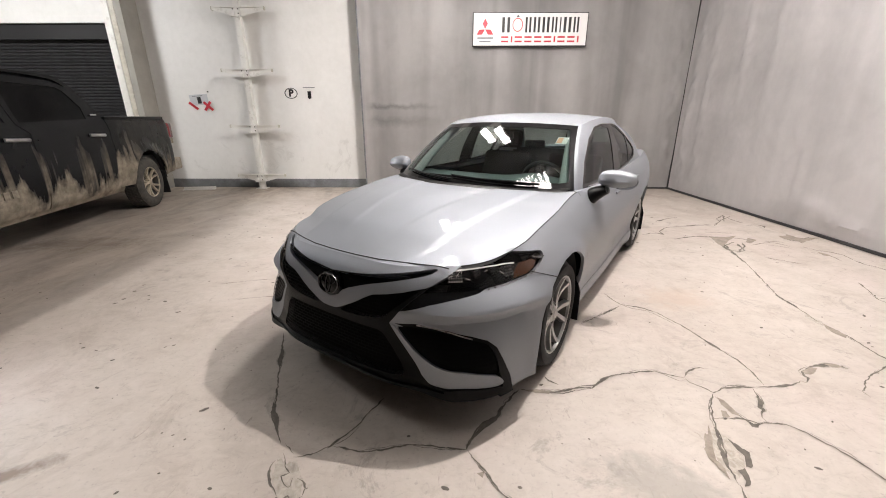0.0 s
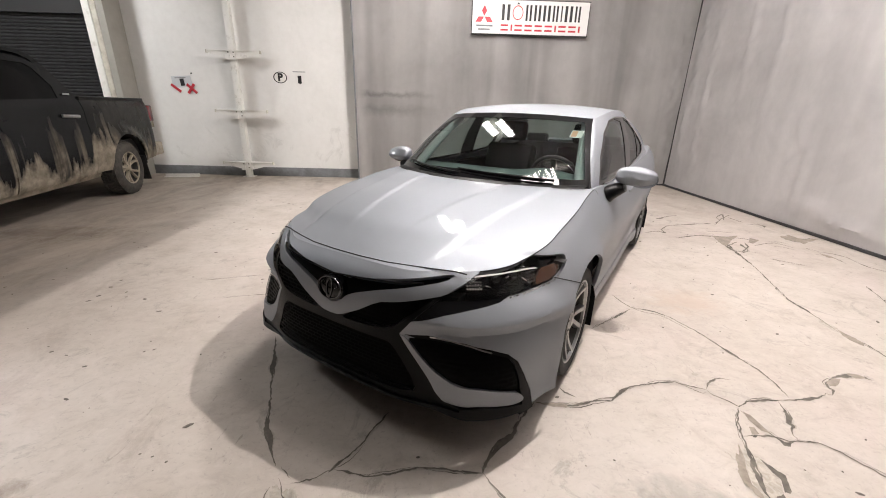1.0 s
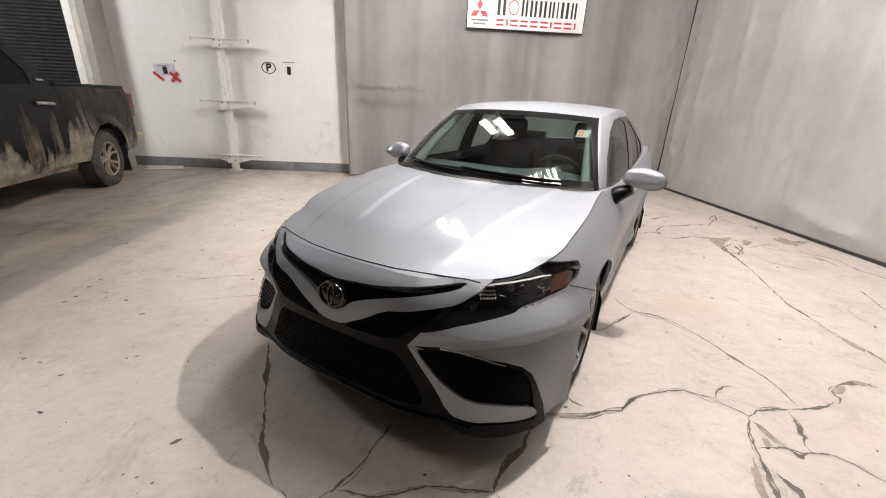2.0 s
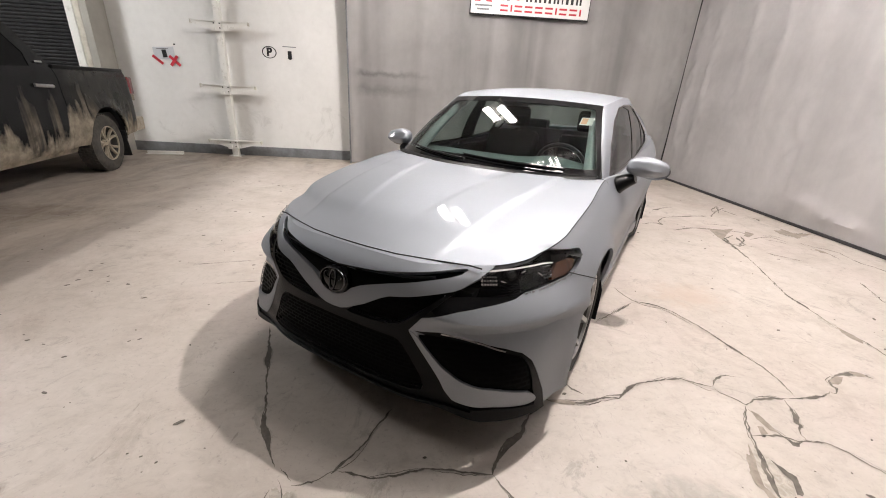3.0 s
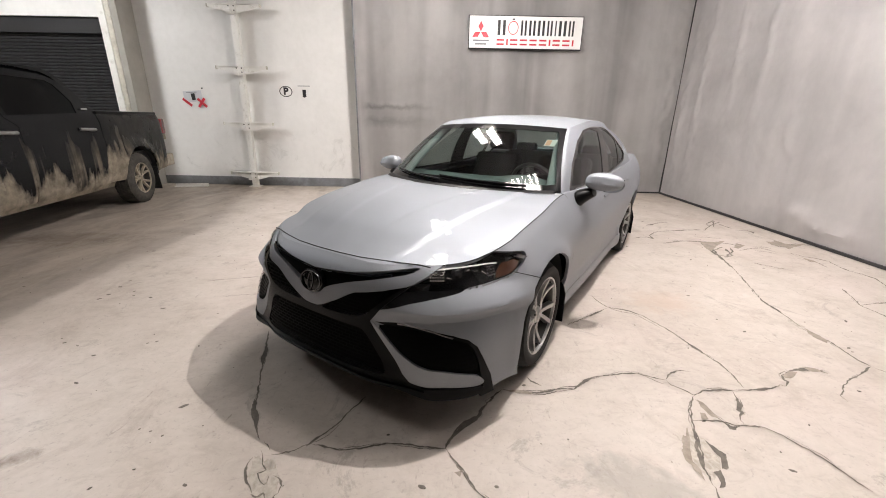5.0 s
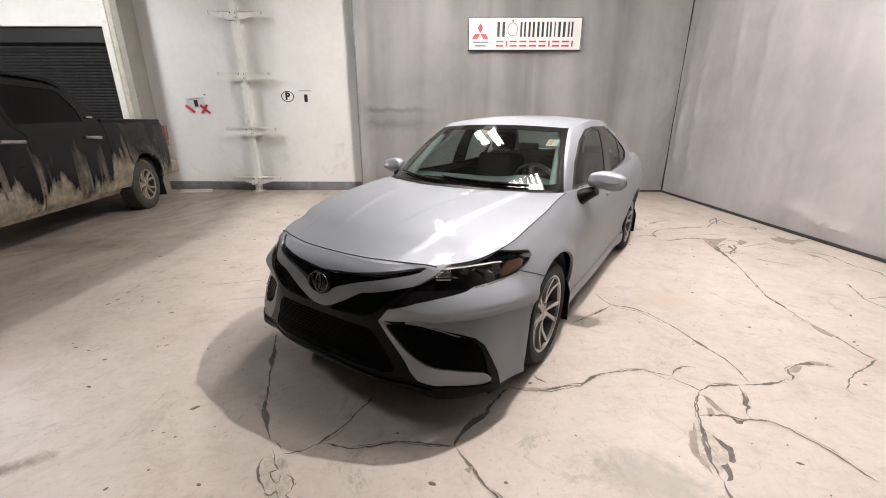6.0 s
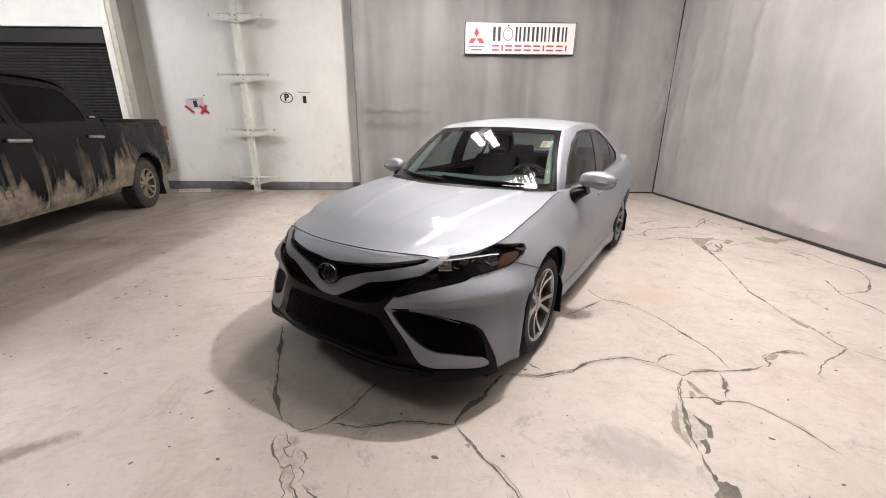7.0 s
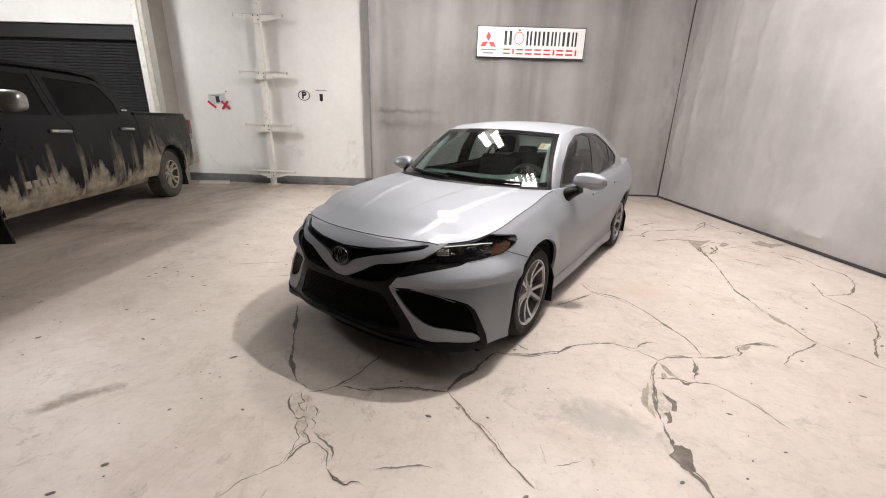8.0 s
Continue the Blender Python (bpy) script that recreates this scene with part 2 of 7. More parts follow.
# vehicles
SILVER = mat("silver_car_paint", (0.33, 0.345, 0.37), 0.62, 0.8, 0.4)
v = coords(SILVER)
fl = noise_tex(SILVER, v, 1400, 1, 0.5)
set_color(SILVER, ramp(SILVER, fl, [(0.35, (0.285, 0.302, 0.328)), (0.65, (0.365, 0.386, 0.417))]))
dust = noise_tex(SILVER, v, 2.2, 6, 0.6)
nodes_of(SILVER)[3].inputs["Coat Roughness"].default_value = 0.013
nodes_of(SILVER)[3].inputs["Specular Tint"].default_value = (0.4, 0.41, 0.43, 1)
set_rough(SILVER, ramp(SILVER, dust, [(0.3, grey(0.61)), (0.7, grey(0.65))]))
GLOSS_BLACK = mat("gloss_black_plastic", (0.005, 0.005, 0.006), 0.04, 0, 0.0, 0.5)
PLASTIC = mat("textured_black_plastic", (0.0045, 0.0045, 0.005), 0.38, 0, 0, 0.12)
v = coords(PLASTIC)
bump(PLASTIC, noise_tex(PLASTIC, v, 500, 2), 0.15, 0.002)
RUBBER = mat("tyre_rubber", (0.012, 0.012, 0.012), 0.7, 0, 0, 0.25)
v = coords(RUBBER)
set_color(RUBBER, ramp(RUBBER, noise_tex(RUBBER, v, 18, 5, 0.7), [(0.35, (0.009, 0.009, 0.009)), (0.7, (0.02, 0.0195, 0.019))]))
ALLOY = mat("silver_alloy", (0.62, 0.61, 0.6), 0.3, 0.85, 0.2)
v = coords(ALLOY)
set_color(ALLOY, ramp(ALLOY, noise_tex(ALLOY, v, 9, 5, 0.7), [(0.3, (0.24, 0.24, 0.237)), (0.6, (0.38, 0.38, 0.377))]))
BRAKE = mat("worn_brake_disc", (0.03, 0.029, 0.028), 0.4, 0.6)
DARK_METAL = mat("dark_brake_metal", (0.09, 0.088, 0.085), 0.5, 0.7)
CHROME = mat("chrome", (0.55, 0.55, 0.56), 0.12, 1.0)
GLASS = glass("tinted_windscreen_glass", (0.55, 0.63, 0.6))
GLASS_DARK = glass("dark_side_glass", (0.48, 0.53, 0.52))
LENS = glass("clear_lamp_lens", (0.93, 0.93, 0.93))
LATTICE = mat("black_grille_plastic", (0.0025, 0.0025, 0.003), 0.4, 0, 0, 0.06)
GRILLE_BACK = mat("grille_recess", (0.003, 0.003, 0.003), 0.9, 0, 0, 0.1)
DARK_CHROME = mat("dark_chrome", (0.13, 0.13, 0.135), 0.18, 1.0)
LAMP_BODY = mat("dark_lamp_body", (0.006, 0.006, 0.007), 0.12, 0, 0, 0.2)
AMBER = mat("amber_reflector", (0.07, 0.02, 0.006), 0.15, 0, 0.6)
RED_LENS = mat("red_tail_lens", (0.17, 0.008, 0.012), 0.15, 0, 0.3)
TRIM_GREY = mat("grey_interior_trim", (0.13, 0.155, 0.155), 0.6, 0, 0, 0.2)
PILLAR_TRIM = mat("pillar_fabric", (0.4, 0.43, 0.43), 0.8)
TRIM_LIGHT = mat("pale_headliner_fabric", (0.42, 0.42, 0.4), 0.9)
SEAT = mat("black_seat_fabric", (0.0035, 0.0035, 0.004), 0.9, 0, 0, 0.06)
v = coords(SEAT)
bump(SEAT, noise_tex(SEAT, v, 240, 2), 0.3, 0.002)
LEATHER = mat("black_wheel_leather", (0.008, 0.008, 0.009), 0.3, 0, 0.3, 0.5)

TRUCK_PAINT = mat("muddy_black_truck_paint", (0.016, 0.017, 0.02), 0.3, 0.0, 0.0, 0.12)
v = coords(TRUCK_PAINT)
t_, n_, l_, b_ = nodes_of(TRUCK_PAINT)
sep = n_.new("ShaderNodeSeparateXYZ")
l_.new(v, sep.inputs[0])
# a solid crust with a scalloped upper edge, thin runs above it, thickest ahead of the rear arch
soil = noise_tex(TRUCK_PAINT, v, 7, 7, 0.65)
scallop = noise_tex(TRUCK_PAINT, coords(TRUCK_PAINT, (1.0, 0.2, 0.16)), 4.6, 4, 0.55, 0.6)
runs = noise_tex(TRUCK_PAINT, coords(TRUCK_PAINT, (1.0, 0.2, 0.05)), 8.5, 3, 0.5, 0.35)
arch_x = math_node(TRUCK_PAINT, "MULTIPLY", math_node(TRUCK_PAINT, "SUBTRACT", sep.outputs["X"], 0.58), 5.0)
arch_mud = math_node(TRUCK_PAINT, "MULTIPLY", math_node(TRUCK_PAINT, "POWER", 2.718, math_node(TRUCK_PAINT, "MULTIPLY", math_node(TRUCK_PAINT, "MULTIPLY", arch_x, arch_x), -1.0)), 0.3)
level = math_node(TRUCK_PAINT, "ADD", math_node(TRUCK_PAINT, "MULTIPLY", math_node(TRUCK_PAINT, "SUBTRACT", scallop, 0.5), 1.1), math_node(TRUCK_PAINT, "MULTIPLY", math_node(TRUCK_PAINT, "SUBTRACT", soil, 0.5), 0.3))
level = math_node(TRUCK_PAINT, "SUBTRACT", math_node(TRUCK_PAINT, "ADD", math_node(TRUCK_PAINT, "ADD", level, arch_mud), 0.72), sep.outputs["Z"])
mud = ramp(TRUCK_PAINT, level, [(0.0, grey(0.0)), (0.05, grey(0.45)), (0.16, grey(0.9)), (0.3, grey(1.0))])
reach = ramp(TRUCK_PAINT, math_node(TRUCK_PAINT, "ADD", level, 0.5), [(0.12, grey(0.0)), (0.45, grey(1.0))])
runs = math_node(TRUCK_PAINT, "MULTIPLY", math_node(TRUCK_PAINT, "MULTIPLY", ramp(TRUCK_PAINT, runs, [(0.53, grey(0.0)), (0.64, grey(1.0))]), reach), 0.55)
mud = math_node(TRUCK_PAINT, "MAXIMUM", mud, runs)
film_ = ramp(TRUCK_PAINT, soil, [(0.35, (0.003, 0.0035, 0.005)), (0.7, (0.009, 0.0095, 0.011))])
# the bed carries a thicker grey-brown dust film than the cab
bed_dust = ramp(TRUCK_PAINT, math_node(TRUCK_PAINT, "ADD", sep.outputs["X"], math_node(TRUCK_PAINT, "MULTIPLY", soil, 0.5)), [(0.55, grey(1.0)), (1.0, grey(0.0))])
dustc = ramp(TRUCK_PAINT, noise_tex(TRUCK_PAINT, coords(TRUCK_PAINT, (1, 1, 0.5)), 5, 6, 0.65), [(0.3, (0.009, 0.009, 0.0095)), (0.7, (0.035, 0.033, 0.029))])
film_ = mix(TRUCK_PAINT, bed_dust, film_, dustc)
mudc = ramp(TRUCK_PAINT, soil, [(0.3, (0.14, 0.122, 0.092)), (0.5, (0.24, 0.21, 0.165)), (0.7, (0.36, 0.32, 0.255))])
set_color(TRUCK_PAINT, mix(TRUCK_PAINT, mud, film_, mudc))
set_rough(TRUCK_PAINT, ramp(TRUCK_PAINT, mud, [(0.0, grey(0.26)), (0.4, grey(0.85))]))
MUD = mat("dried_mud", (0.27, 0.24, 0.185), 0.95)
v = coords(MUD)
set_color(MUD, ramp(MUD, noise_tex(MUD, v, 22, 6, 0.7), [(0.3, (0.17, 0.15, 0.115)), (0.7, (0.33, 0.295, 0.235))]))
DUSTY_RUBBER = mat("dusty_tyre_rubber", (0.05, 0.047, 0.042), 0.85)
v = coords(DUSTY_RUBBER)
set_color(DUSTY_RUBBER, ramp(DUSTY_RUBBER, noise_tex(DUSTY_RUBBER, v, 14, 6, 0.7), [(0.3, (0.028, 0.027, 0.026)), (0.7, (0.09, 0.083, 0.07))]))
DIRTY_ALLOY = mat("dirty_beige_alloy", (0.42, 0.37, 0.28), 0.5, 0.3)
v = coords(DIRTY_ALLOY)
set_color(DIRTY_ALLOY, ramp(DIRTY_ALLOY, noise_tex(DIRTY_ALLOY, v, 12, 6, 0.7), [(0.3, (0.28, 0.24, 0.18)), (0.7, (0.5, 0.45, 0.36))]))
TRUCK_GLASS = mat("black_truck_glass", (0.002, 0.002, 0.0025), 0.1, 0, 0.0, 0.06)

SIGN_WHITE = mat("sign_white_face", (0.8, 0.79, 0.77), 0.35)
PAPER = mat("cool_white_paper", (0.6, 0.62, 0.64), 0.6)
SIGN_RED = mat("sign_red_vinyl", (0.55, 0.03, 0.05), 0.4)
SIGN_BLACK = mat("sign_black_vinyl", (0.012, 0.012, 0.013), 0.4)
ORANGE_PRINT = mat("orange_print", (0.8, 0.42, 0.26), 0.5)


# ---------------------------------------------------------------- mesh helpers
def mesh_object(name, bm, material, smooth=True, recalc=True):
    if recalc:
        bmesh.ops.recalc_face_normals(bm, faces=bm.faces)
    me = bpy.data.meshes.new(name)
    bm.to_mesh(me)
    bm.free()
    me.materials.append(material)
    if smooth:
        me.shade_smooth()
        me.set_sharp_from_angle(angle=radians(36))
    return new(name, me)


def part(name, bm, material, parent, label="", smooth=True, recalc=True):
    ob = mesh_object(name, bm, material, smooth, recalc)
    ob.parent = parent
    if label:
        ob["label"] = label
    return ob


def thing(name, label, category, m=None, group="", kind=""):
    e = new(name)
    e.empty_display_size = 0.2
    if m is not None:
        e.matrix_world = m
    return tagged(e, label, category, group, kind)


def add_box(bm, x0, x1, y0, y1, z0, z1, m=None, bevel=0.0, seg=2):
    r = bmesh.ops.create_cube(bm, size=1.0)
    vs_ = r["verts"]
    mm = Matrix.LocRotScale(((x0 + x1) / 2, (y0 + y1) / 2, (z0 + z1) / 2), None, (x1 - x0, y1 - y0, z1 - z0))
    bmesh.ops.transform(bm, matrix=(m or Matrix()) @ mm, verts=vs_)
    if bevel > 0:
        es = list({e for q in vs_ for e in q.link_edges})
        bmesh.ops.bevel(bm, geom=es, offset=bevel, segments=seg, profile=0.6, affect="EDGES")
    return bm


def box(x0, x1, y0, y1, z0, z1, m=None, bevel=0.0, seg=2):
    return add_box(bmesh.new(), x0, x1, y0, y1, z0, z1, m, bevel, seg)


def lathe(bm, profile, m=None, seg=48, closed=False):
    """profile: (radius, height) along local z, turned round z."""
    rows = []
    for r, h in profile:
        rows.append([bm.verts.new((r * math.cos(2 * math.pi * k / seg), r * math.sin(2 * math.pi * k / seg), h)) for k in range(seg)])
    pairs = list(zip(rows, rows[1:])) + ([(rows[-1], rows[0])] if closed else [])
    for a, b in pairs:
        for k in range(seg):
            bm.faces.new((a[k], a[(k + 1) % seg], b[(k + 1) % seg], b[k]))
    if m is not None:
        bmesh.ops.transform(bm, matrix=m, verts=[q for row in rows for q in row])
    return rows


def prism(bm, outline, d0, d1, m=None):
    """outline: (a, b) pairs; extruded along local z from d0 to d1."""
    lo = [bm.verts.new((a, b, d0)) for a, b in outline]
    hi = [bm.verts.new((a, b, d1)) for a, b in outline]
    n = len(outline)
    bm.faces.new(lo[::-1])
    bm.faces.new(hi)
    for k in range(n):
        bm.faces.new((lo[k], lo[(k + 1) % n], hi[(k + 1) % n], hi[k]))
    if m is not None:
        bmesh.ops.transform(bm, matrix=m, verts=lo + hi)


def sweep(bm, pts, r, seg=8, r1=None):
    """A round bar along pts, with closed ends."""
    pts = [Vector(p) for p in pts]
    rows = []
    for k, p in enumerate(pts):
        d = (pts[min(k + 1, len(pts) - 1)] - pts[max(k - 1, 0)]).normalized()
        up = Vector((0, 0, 1)) if abs(d.z) < 0.9 else Vector((1, 0, 0))
        a = d.cross(up).normalized()
        b = a.cross(d)
        rr = r if r1 is None else r + (r1 - r) * k / (len(pts) - 1)
        rows.append([bm.verts.new(p + rr * (a * math.cos(2 * math.pi * q / seg) + b * math.sin(2 * math.pi * q / seg))) for q in range(seg)])
    for a, b in zip(rows, rows[1:]):
        for q in range(seg):
            bm.faces.new((a[q], a[(q + 1) % seg], b[(q + 1) % seg], b[q]))
    bm.faces.new(rows[0][::-1])
    bm.faces.new(rows[-1])


def smooth_curve(knots):
    """A monotone smooth function through (x, value) knots; values may be tuples."""
    knots = sorted(knots, key=lambda k: k[0])
    xs = np.array([k[0] for k in knots], float)
    vs_ = np.array([np.atleast_1d(k[1]) for k in knots], float)
    h = np.diff(xs)[:, None]
    d = np.diff(vs_, axis=0) / h
    m = np.zeros_like(vs_)
    m[0], m[-1] = d[0], d[-1]
    for k in range(1, len(xs) - 1):
        a, b = d[k - 1], d[k]
        m[k] = np.where(a * b > 0, 2 * a * b / np.where(a + b == 0, 1, a + b), 0)

    def f(x):
        x = min(max(x, xs[0]), xs[-1])
        k = min(int(np.searchsorted(xs, x, side="right")) - 1, len(xs) - 2)
        k = max(k, 0)
        t = (x - xs[k]) / h[k][0]
        r = ((1 + 2 * t) * (1 - t) ** 2 * vs_[k] + t * (1 - t) ** 2 * h[k][0] * m[k] + t * t * (3 - 2 * t) * vs_[k + 1] + t * t * (t - 1) * h[k][0] * m[k + 1])
        return float(r[0]) if len(r) == 1 else tuple(float(q) for q in r)

    return f


def step(a, b, x):
    t = min(max((x - a) / (b - a), 0.0), 1.0)
    return t * t * (3 - 2 * t)

# ---------------------------------------------------------------- room
LEFT_X, NEAR_Y, THICK = -13.0, -9.0, 0.2
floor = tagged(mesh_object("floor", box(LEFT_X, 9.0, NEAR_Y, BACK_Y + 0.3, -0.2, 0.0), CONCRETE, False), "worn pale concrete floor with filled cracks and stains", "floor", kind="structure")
GARAGE_Y, RETURN_X, DOOR_X1, DOOR_TOP = 8.33, -6.08, -6.43, 3.17
tagged(mesh_object("wall_north", box(RETURN_X, 9.0, BACK_Y, BACK_Y + THICK, 0, CEIL), PAINT_WHITE, False), "scuffed white painted wall", "wall", kind="structure")
bm = bmesh.new()
add_box(bm, LEFT_X, RETURN_X, GARAGE_Y, BACK_Y + THICK, DOOR_TOP, CEIL)
add_box(bm, LEFT_X, -11.6, GARAGE_Y, BACK_Y + THICK, 0, DOOR_TOP)
tagged(mesh_object("wall_garage", bm, PAINT_WHITE, False), "white panel wall above the roller shutter", "wall", kind="structure")
# this return faces away from the lamps; its shade is put into the grey
pier = mesh_object("wall_pier", box(RETURN_X - 0.12, RETURN_X + 0.003, GARAGE_Y - 0.003, BACK_Y, 0, CEIL), WALL_GREY, False)
tagged(pier, "wall return beside the shutter, its shade coloured grey", "wall", kind="structure")
tagged(mesh_object("wall_east", box(9.0, 9.2, NEAR_Y, BACK_Y + THICK, 0, CEIL), WALL_GREY, False), "plain grey wall", "wall", kind="structure")
tagged(mesh_object("wall_west", box(LEFT_X - THICK, LEFT_X, NEAR_Y, BACK_Y + THICK, 0, CEIL), WALL_GREY, False), "plain grey wall", "wall", kind="structure")
tagged(mesh_object("wall_south", box(LEFT_X, 9.0, NEAR_Y - THICK, NEAR_Y, 0, CEIL), WALL_GREY, False), "plain grey wall", "wall", kind="structure")
tagged(mesh_object("ceiling", box(LEFT_X, 9.0, NEAR_Y, BACK_Y + THICK, CEIL, CEIL + 0.2), CEILING_MAT, False), "plain pale ceiling deck", "ceiling", kind="structure")

tagged(mesh_object("baseboard", box(RETURN_X + 0.004, 1.0, BACK_Y - 0.016, BACK_Y, 0.0, 0.185, None, 0.004), BASEBOARD), "scuffed grey painted baseboard band", "baseboard", kind="structure")

# roller shutter with its slats
shutter = thing("door_1", "closed dark grey roller shutter door", "door", pose(0, 0, 0), kind="structure")
part("guide_rail", box(DOOR_X1, DOOR_X1 + 0.13, GARAGE_Y - 0.03, GARAGE_Y + 0.12, 0, CEIL, None, 0.006), STEEL_WHITE, shutter, "white steel guide rail")
bm = box(DOOR_X1 + 0.13, DOOR_X1 + 0.225, GARAGE_Y - 0.012, GARAGE_Y + 0.1, 0, CEIL, None, 0.006)
part("door_post", bm, CREAM, shutter, "worn cream painted post")
part("valance", box(-11.6, DOOR_X1, GARAGE_Y + 0.06, GARAGE_Y + 0.2, DOOR_TOP - 0.27, DOOR_TOP), BLACK, shutter, "black shutter box")
slat = bmesh.new()
prism(slat, [(0.0, 0.0), (-0.01, 0.008), (-0.018, 0.022), (-0.018, 0.038), (-0.006, 0.053), (0.01, 0.053), (0.01, 0.0)], -11.6, DOOR_X1 + 0.01, Matrix(((0, 0, 1, 0), (1, 0, 0, 0), (0, 1, 0, 0), (0, 0, 0, 1))))
first = part("slat", slat, SHUTTER, shutter, "", False)
first.location = (0, GARAGE_Y + 0.16, 0.01)
for k in range(1, 52):
    ob = new("slat", first.data)
    ob.parent = shutter
    ob.location = (0, GARAGE_Y + 0.16, 0.01 + k * 0.058)


# vinyl curtains with loose folds
def curtain(name, length, height, seed, folds, amp, label, material, crumples=(), curl=0.0, bulges=()):
    bm = bmesh.new()
    nx, nz = int(length / 0.04), int(height / 0.06)
    rows = []
    for k in range(nz + 1):
        z = 0.03 + (height - 0.03) * k / nz
        row = []
        for q in range(nx + 1):
            x = length * q / nx
            low = 1.0 - 0.45 * k / nz
            d = amp * (0.9 * noise.noise((x * folds, seed, z * 0.16)) + 0.4 * noise.noise((x * folds * 2.7, seed + 5, z * 0.3)) + 0.28 * noise.noise((x * 1.7, seed + 9, z * 1.9)) * low)
            d += 0.35 * amp * noise.noise((x * 0.9, seed + 3, z * 0.9)) * max(0.0, 1 - z / 1.1)
            d -= curl * math.exp(-((x / 0.22) ** 2))
            for cx, cz, w, h, a in crumples:
                g = math.exp(-(((x - cx) / w) ** 2 + ((z - cz) / h) ** 2))
                d += a * g * (0.5 + noise.noise((x * 5, seed, z * 4.5)) + 0.6 * noise.noise((x * 11, seed, z * 9)))
            for cx, cz, w, h, a in bulges:
                d += a * math.exp(-(((x - cx) / w) ** 2 + ((z - cz) / h) ** 2)) * (1 + 0.5 * noise.noise((x * 4, seed, z * 5)))
            row.append(bm.verts.new((x, d, z)))
        rows.append(row)
    for a, b in zip(rows, rows[1:]):
        for q in range(nx):
            bm.faces.new((a[q], a[q + 1], b[q + 1], b[q]))
    r = bmesh.ops.solidify(bm, geom=bm.faces[:], thickness=0.004)
    root = thing(name, label, "curtain")
    part("sheet", bm, material, root)
    return root


c = curtain("vinyl_curtain", 6.52, 4.6, 3.0, 0.55, 0.05, "grey vinyl curtain with dark smudges hanging before a wall", CURTAIN, ((6.3, 2.0, 0.12, 2.0, -0.05),), 0.24)
c.matrix_world = pose(-1.69, 8.64, 0)
part("hem", box(0.4, 6.5, -0.012, 0.012, 0.006, 0.034), HEM, c, "dark bottom hem")
part("corner_seam", box(6.485, 6.52, -0.02, 0.03, 0.01, 4.6, None, 0.008), HEM, c, "dark seam at the corner")
part("edge_fold", box(-0.012, 0.014, -0.275, -0.2, 0.01, 4.6, None, 0.008), BASEBOARD, c, "dark grey folded edge")
c = curtain("vinyl_curtain", 12.5, 4.6, 11.0, 0.35, 0.03, "pale grey vinyl side curtain with soft creases", CURTAIN_SIDE, ((2.95, 1.1, 0.1, 0.55, -0.035), (1.6, 2.9, 0.1, 1.2, -0.04), (2.2, 2.6, 0.08, 1.4, -0.04), (0.35, 1.6, 0.12, 2.2, -0.04), (0.8, 1.8, 0.1, 1.6, -0.04), (5.5, 1.6, 0.8, 0.6, -0.03)), 0.0, ((3.5, 0.33, 0.22, 0.08, -0.05), (3.9, 0.22, 0.4, 0.07, -0.05), (3.15, 0.7, 0.06, 0.4, -0.035)))
c.matrix_world = pose(4.81, 8.7, 0, 0, 0, -89.0)
part("hem", box(0, 12.5, -0.03, 0.025, 0.004, 0.04, None, 0.006), HEM, c, "dark weighted hem")

# wall truss: one upright with arms on both sides
POST_X = -3.99
truss = thing("wall_bracket_column", "white painted steel column with paired bracket arms against the wall", "column", pose(POST_X, BACK_Y, 0))
part("upright", box(-0.095, 0.015, -0.2, -0.09, 0.012, 4.6, None, 0.006), STEEL_WHITE, truss)
part("base_plate", box(-0.15, 0.07, -0.24, -0.05, 0, 0.012), STEEL_WHITE, truss)
XZ = Matrix(((1, 0, 0, 0), (0, 0, 1, 0), (0, 1, 0, 0), (0, 0, 0, 1)))
for z in (0.265, 1.28, 2.345, 3.425, 4.5):
    for sgn in (-1, 1):
        bm = bmesh.new()
        top = [(0.05 * sgn, -0.27), (0.5 * sgn, -0.225), (0.5 * sgn, -0.175), (0.05 * sgn, -0.11)]
        prism(bm, top if sgn > 0 else top[::-1], z + 0.034, z + 0.046)
        web = [(0.05 * sgn, z - 0.115), (0.5 * sgn, z + 0.0), (0.5 * sgn, z + 0.034), (0.05 * sgn, z + 0.034)]
        prism(bm, web if sgn > 0 else web[::-1], -0.222, -0.212, XZ)
        bmesh.ops.recalc_face_normals(bm, faces=bm.faces)
        arm = part("bracket_arm", bm, STEEL_WHITE, truss, "", False)
        x0 = 0.498 if sgn > 0 else -0.51
        part("end_cap", box(x0, x0 + 0.012, -0.235, -0.165, z - 0.008, z + 0.052, None, 0.002), CREAM, arm, "scuffed cream end cap", False)
    bm = bmesh.new()
    add_box(bm, -0.115, 0.035, -0.232, -0.203, z - 0.12, z + 0.05, None, 0.004)
    add_box(bm, -0.14, -0.06, -0.25, -0.232, z - 0.12, z - 0.03, None, 0.004)
    part("gusset", bm, STEEL_WHITE, truss)
    for a, b in ((-0.09, -0.045), (0.01, -0.045), (-0.09, 0.03), (0.01, 0.03)):
        bm = bmesh.new()
        lathe(bm, [(0.0001, 0.009), (0.011, 0.009), (0.013, 0.0)], pose(a, -0.232, z + b - 0.02, 90), 6)
        part("bolt", bm, DARK_METAL, truss)

# ---------------------------------------------------------------- silver saloon car
# local axes: x ahead from the front axle, y to its left, z up
CAR = pose(-0.0365, 2.697, 0, 0, 0, -123.0)
WB, TYRE_R = 2.825, 0.335
NS, NH = 300, 70

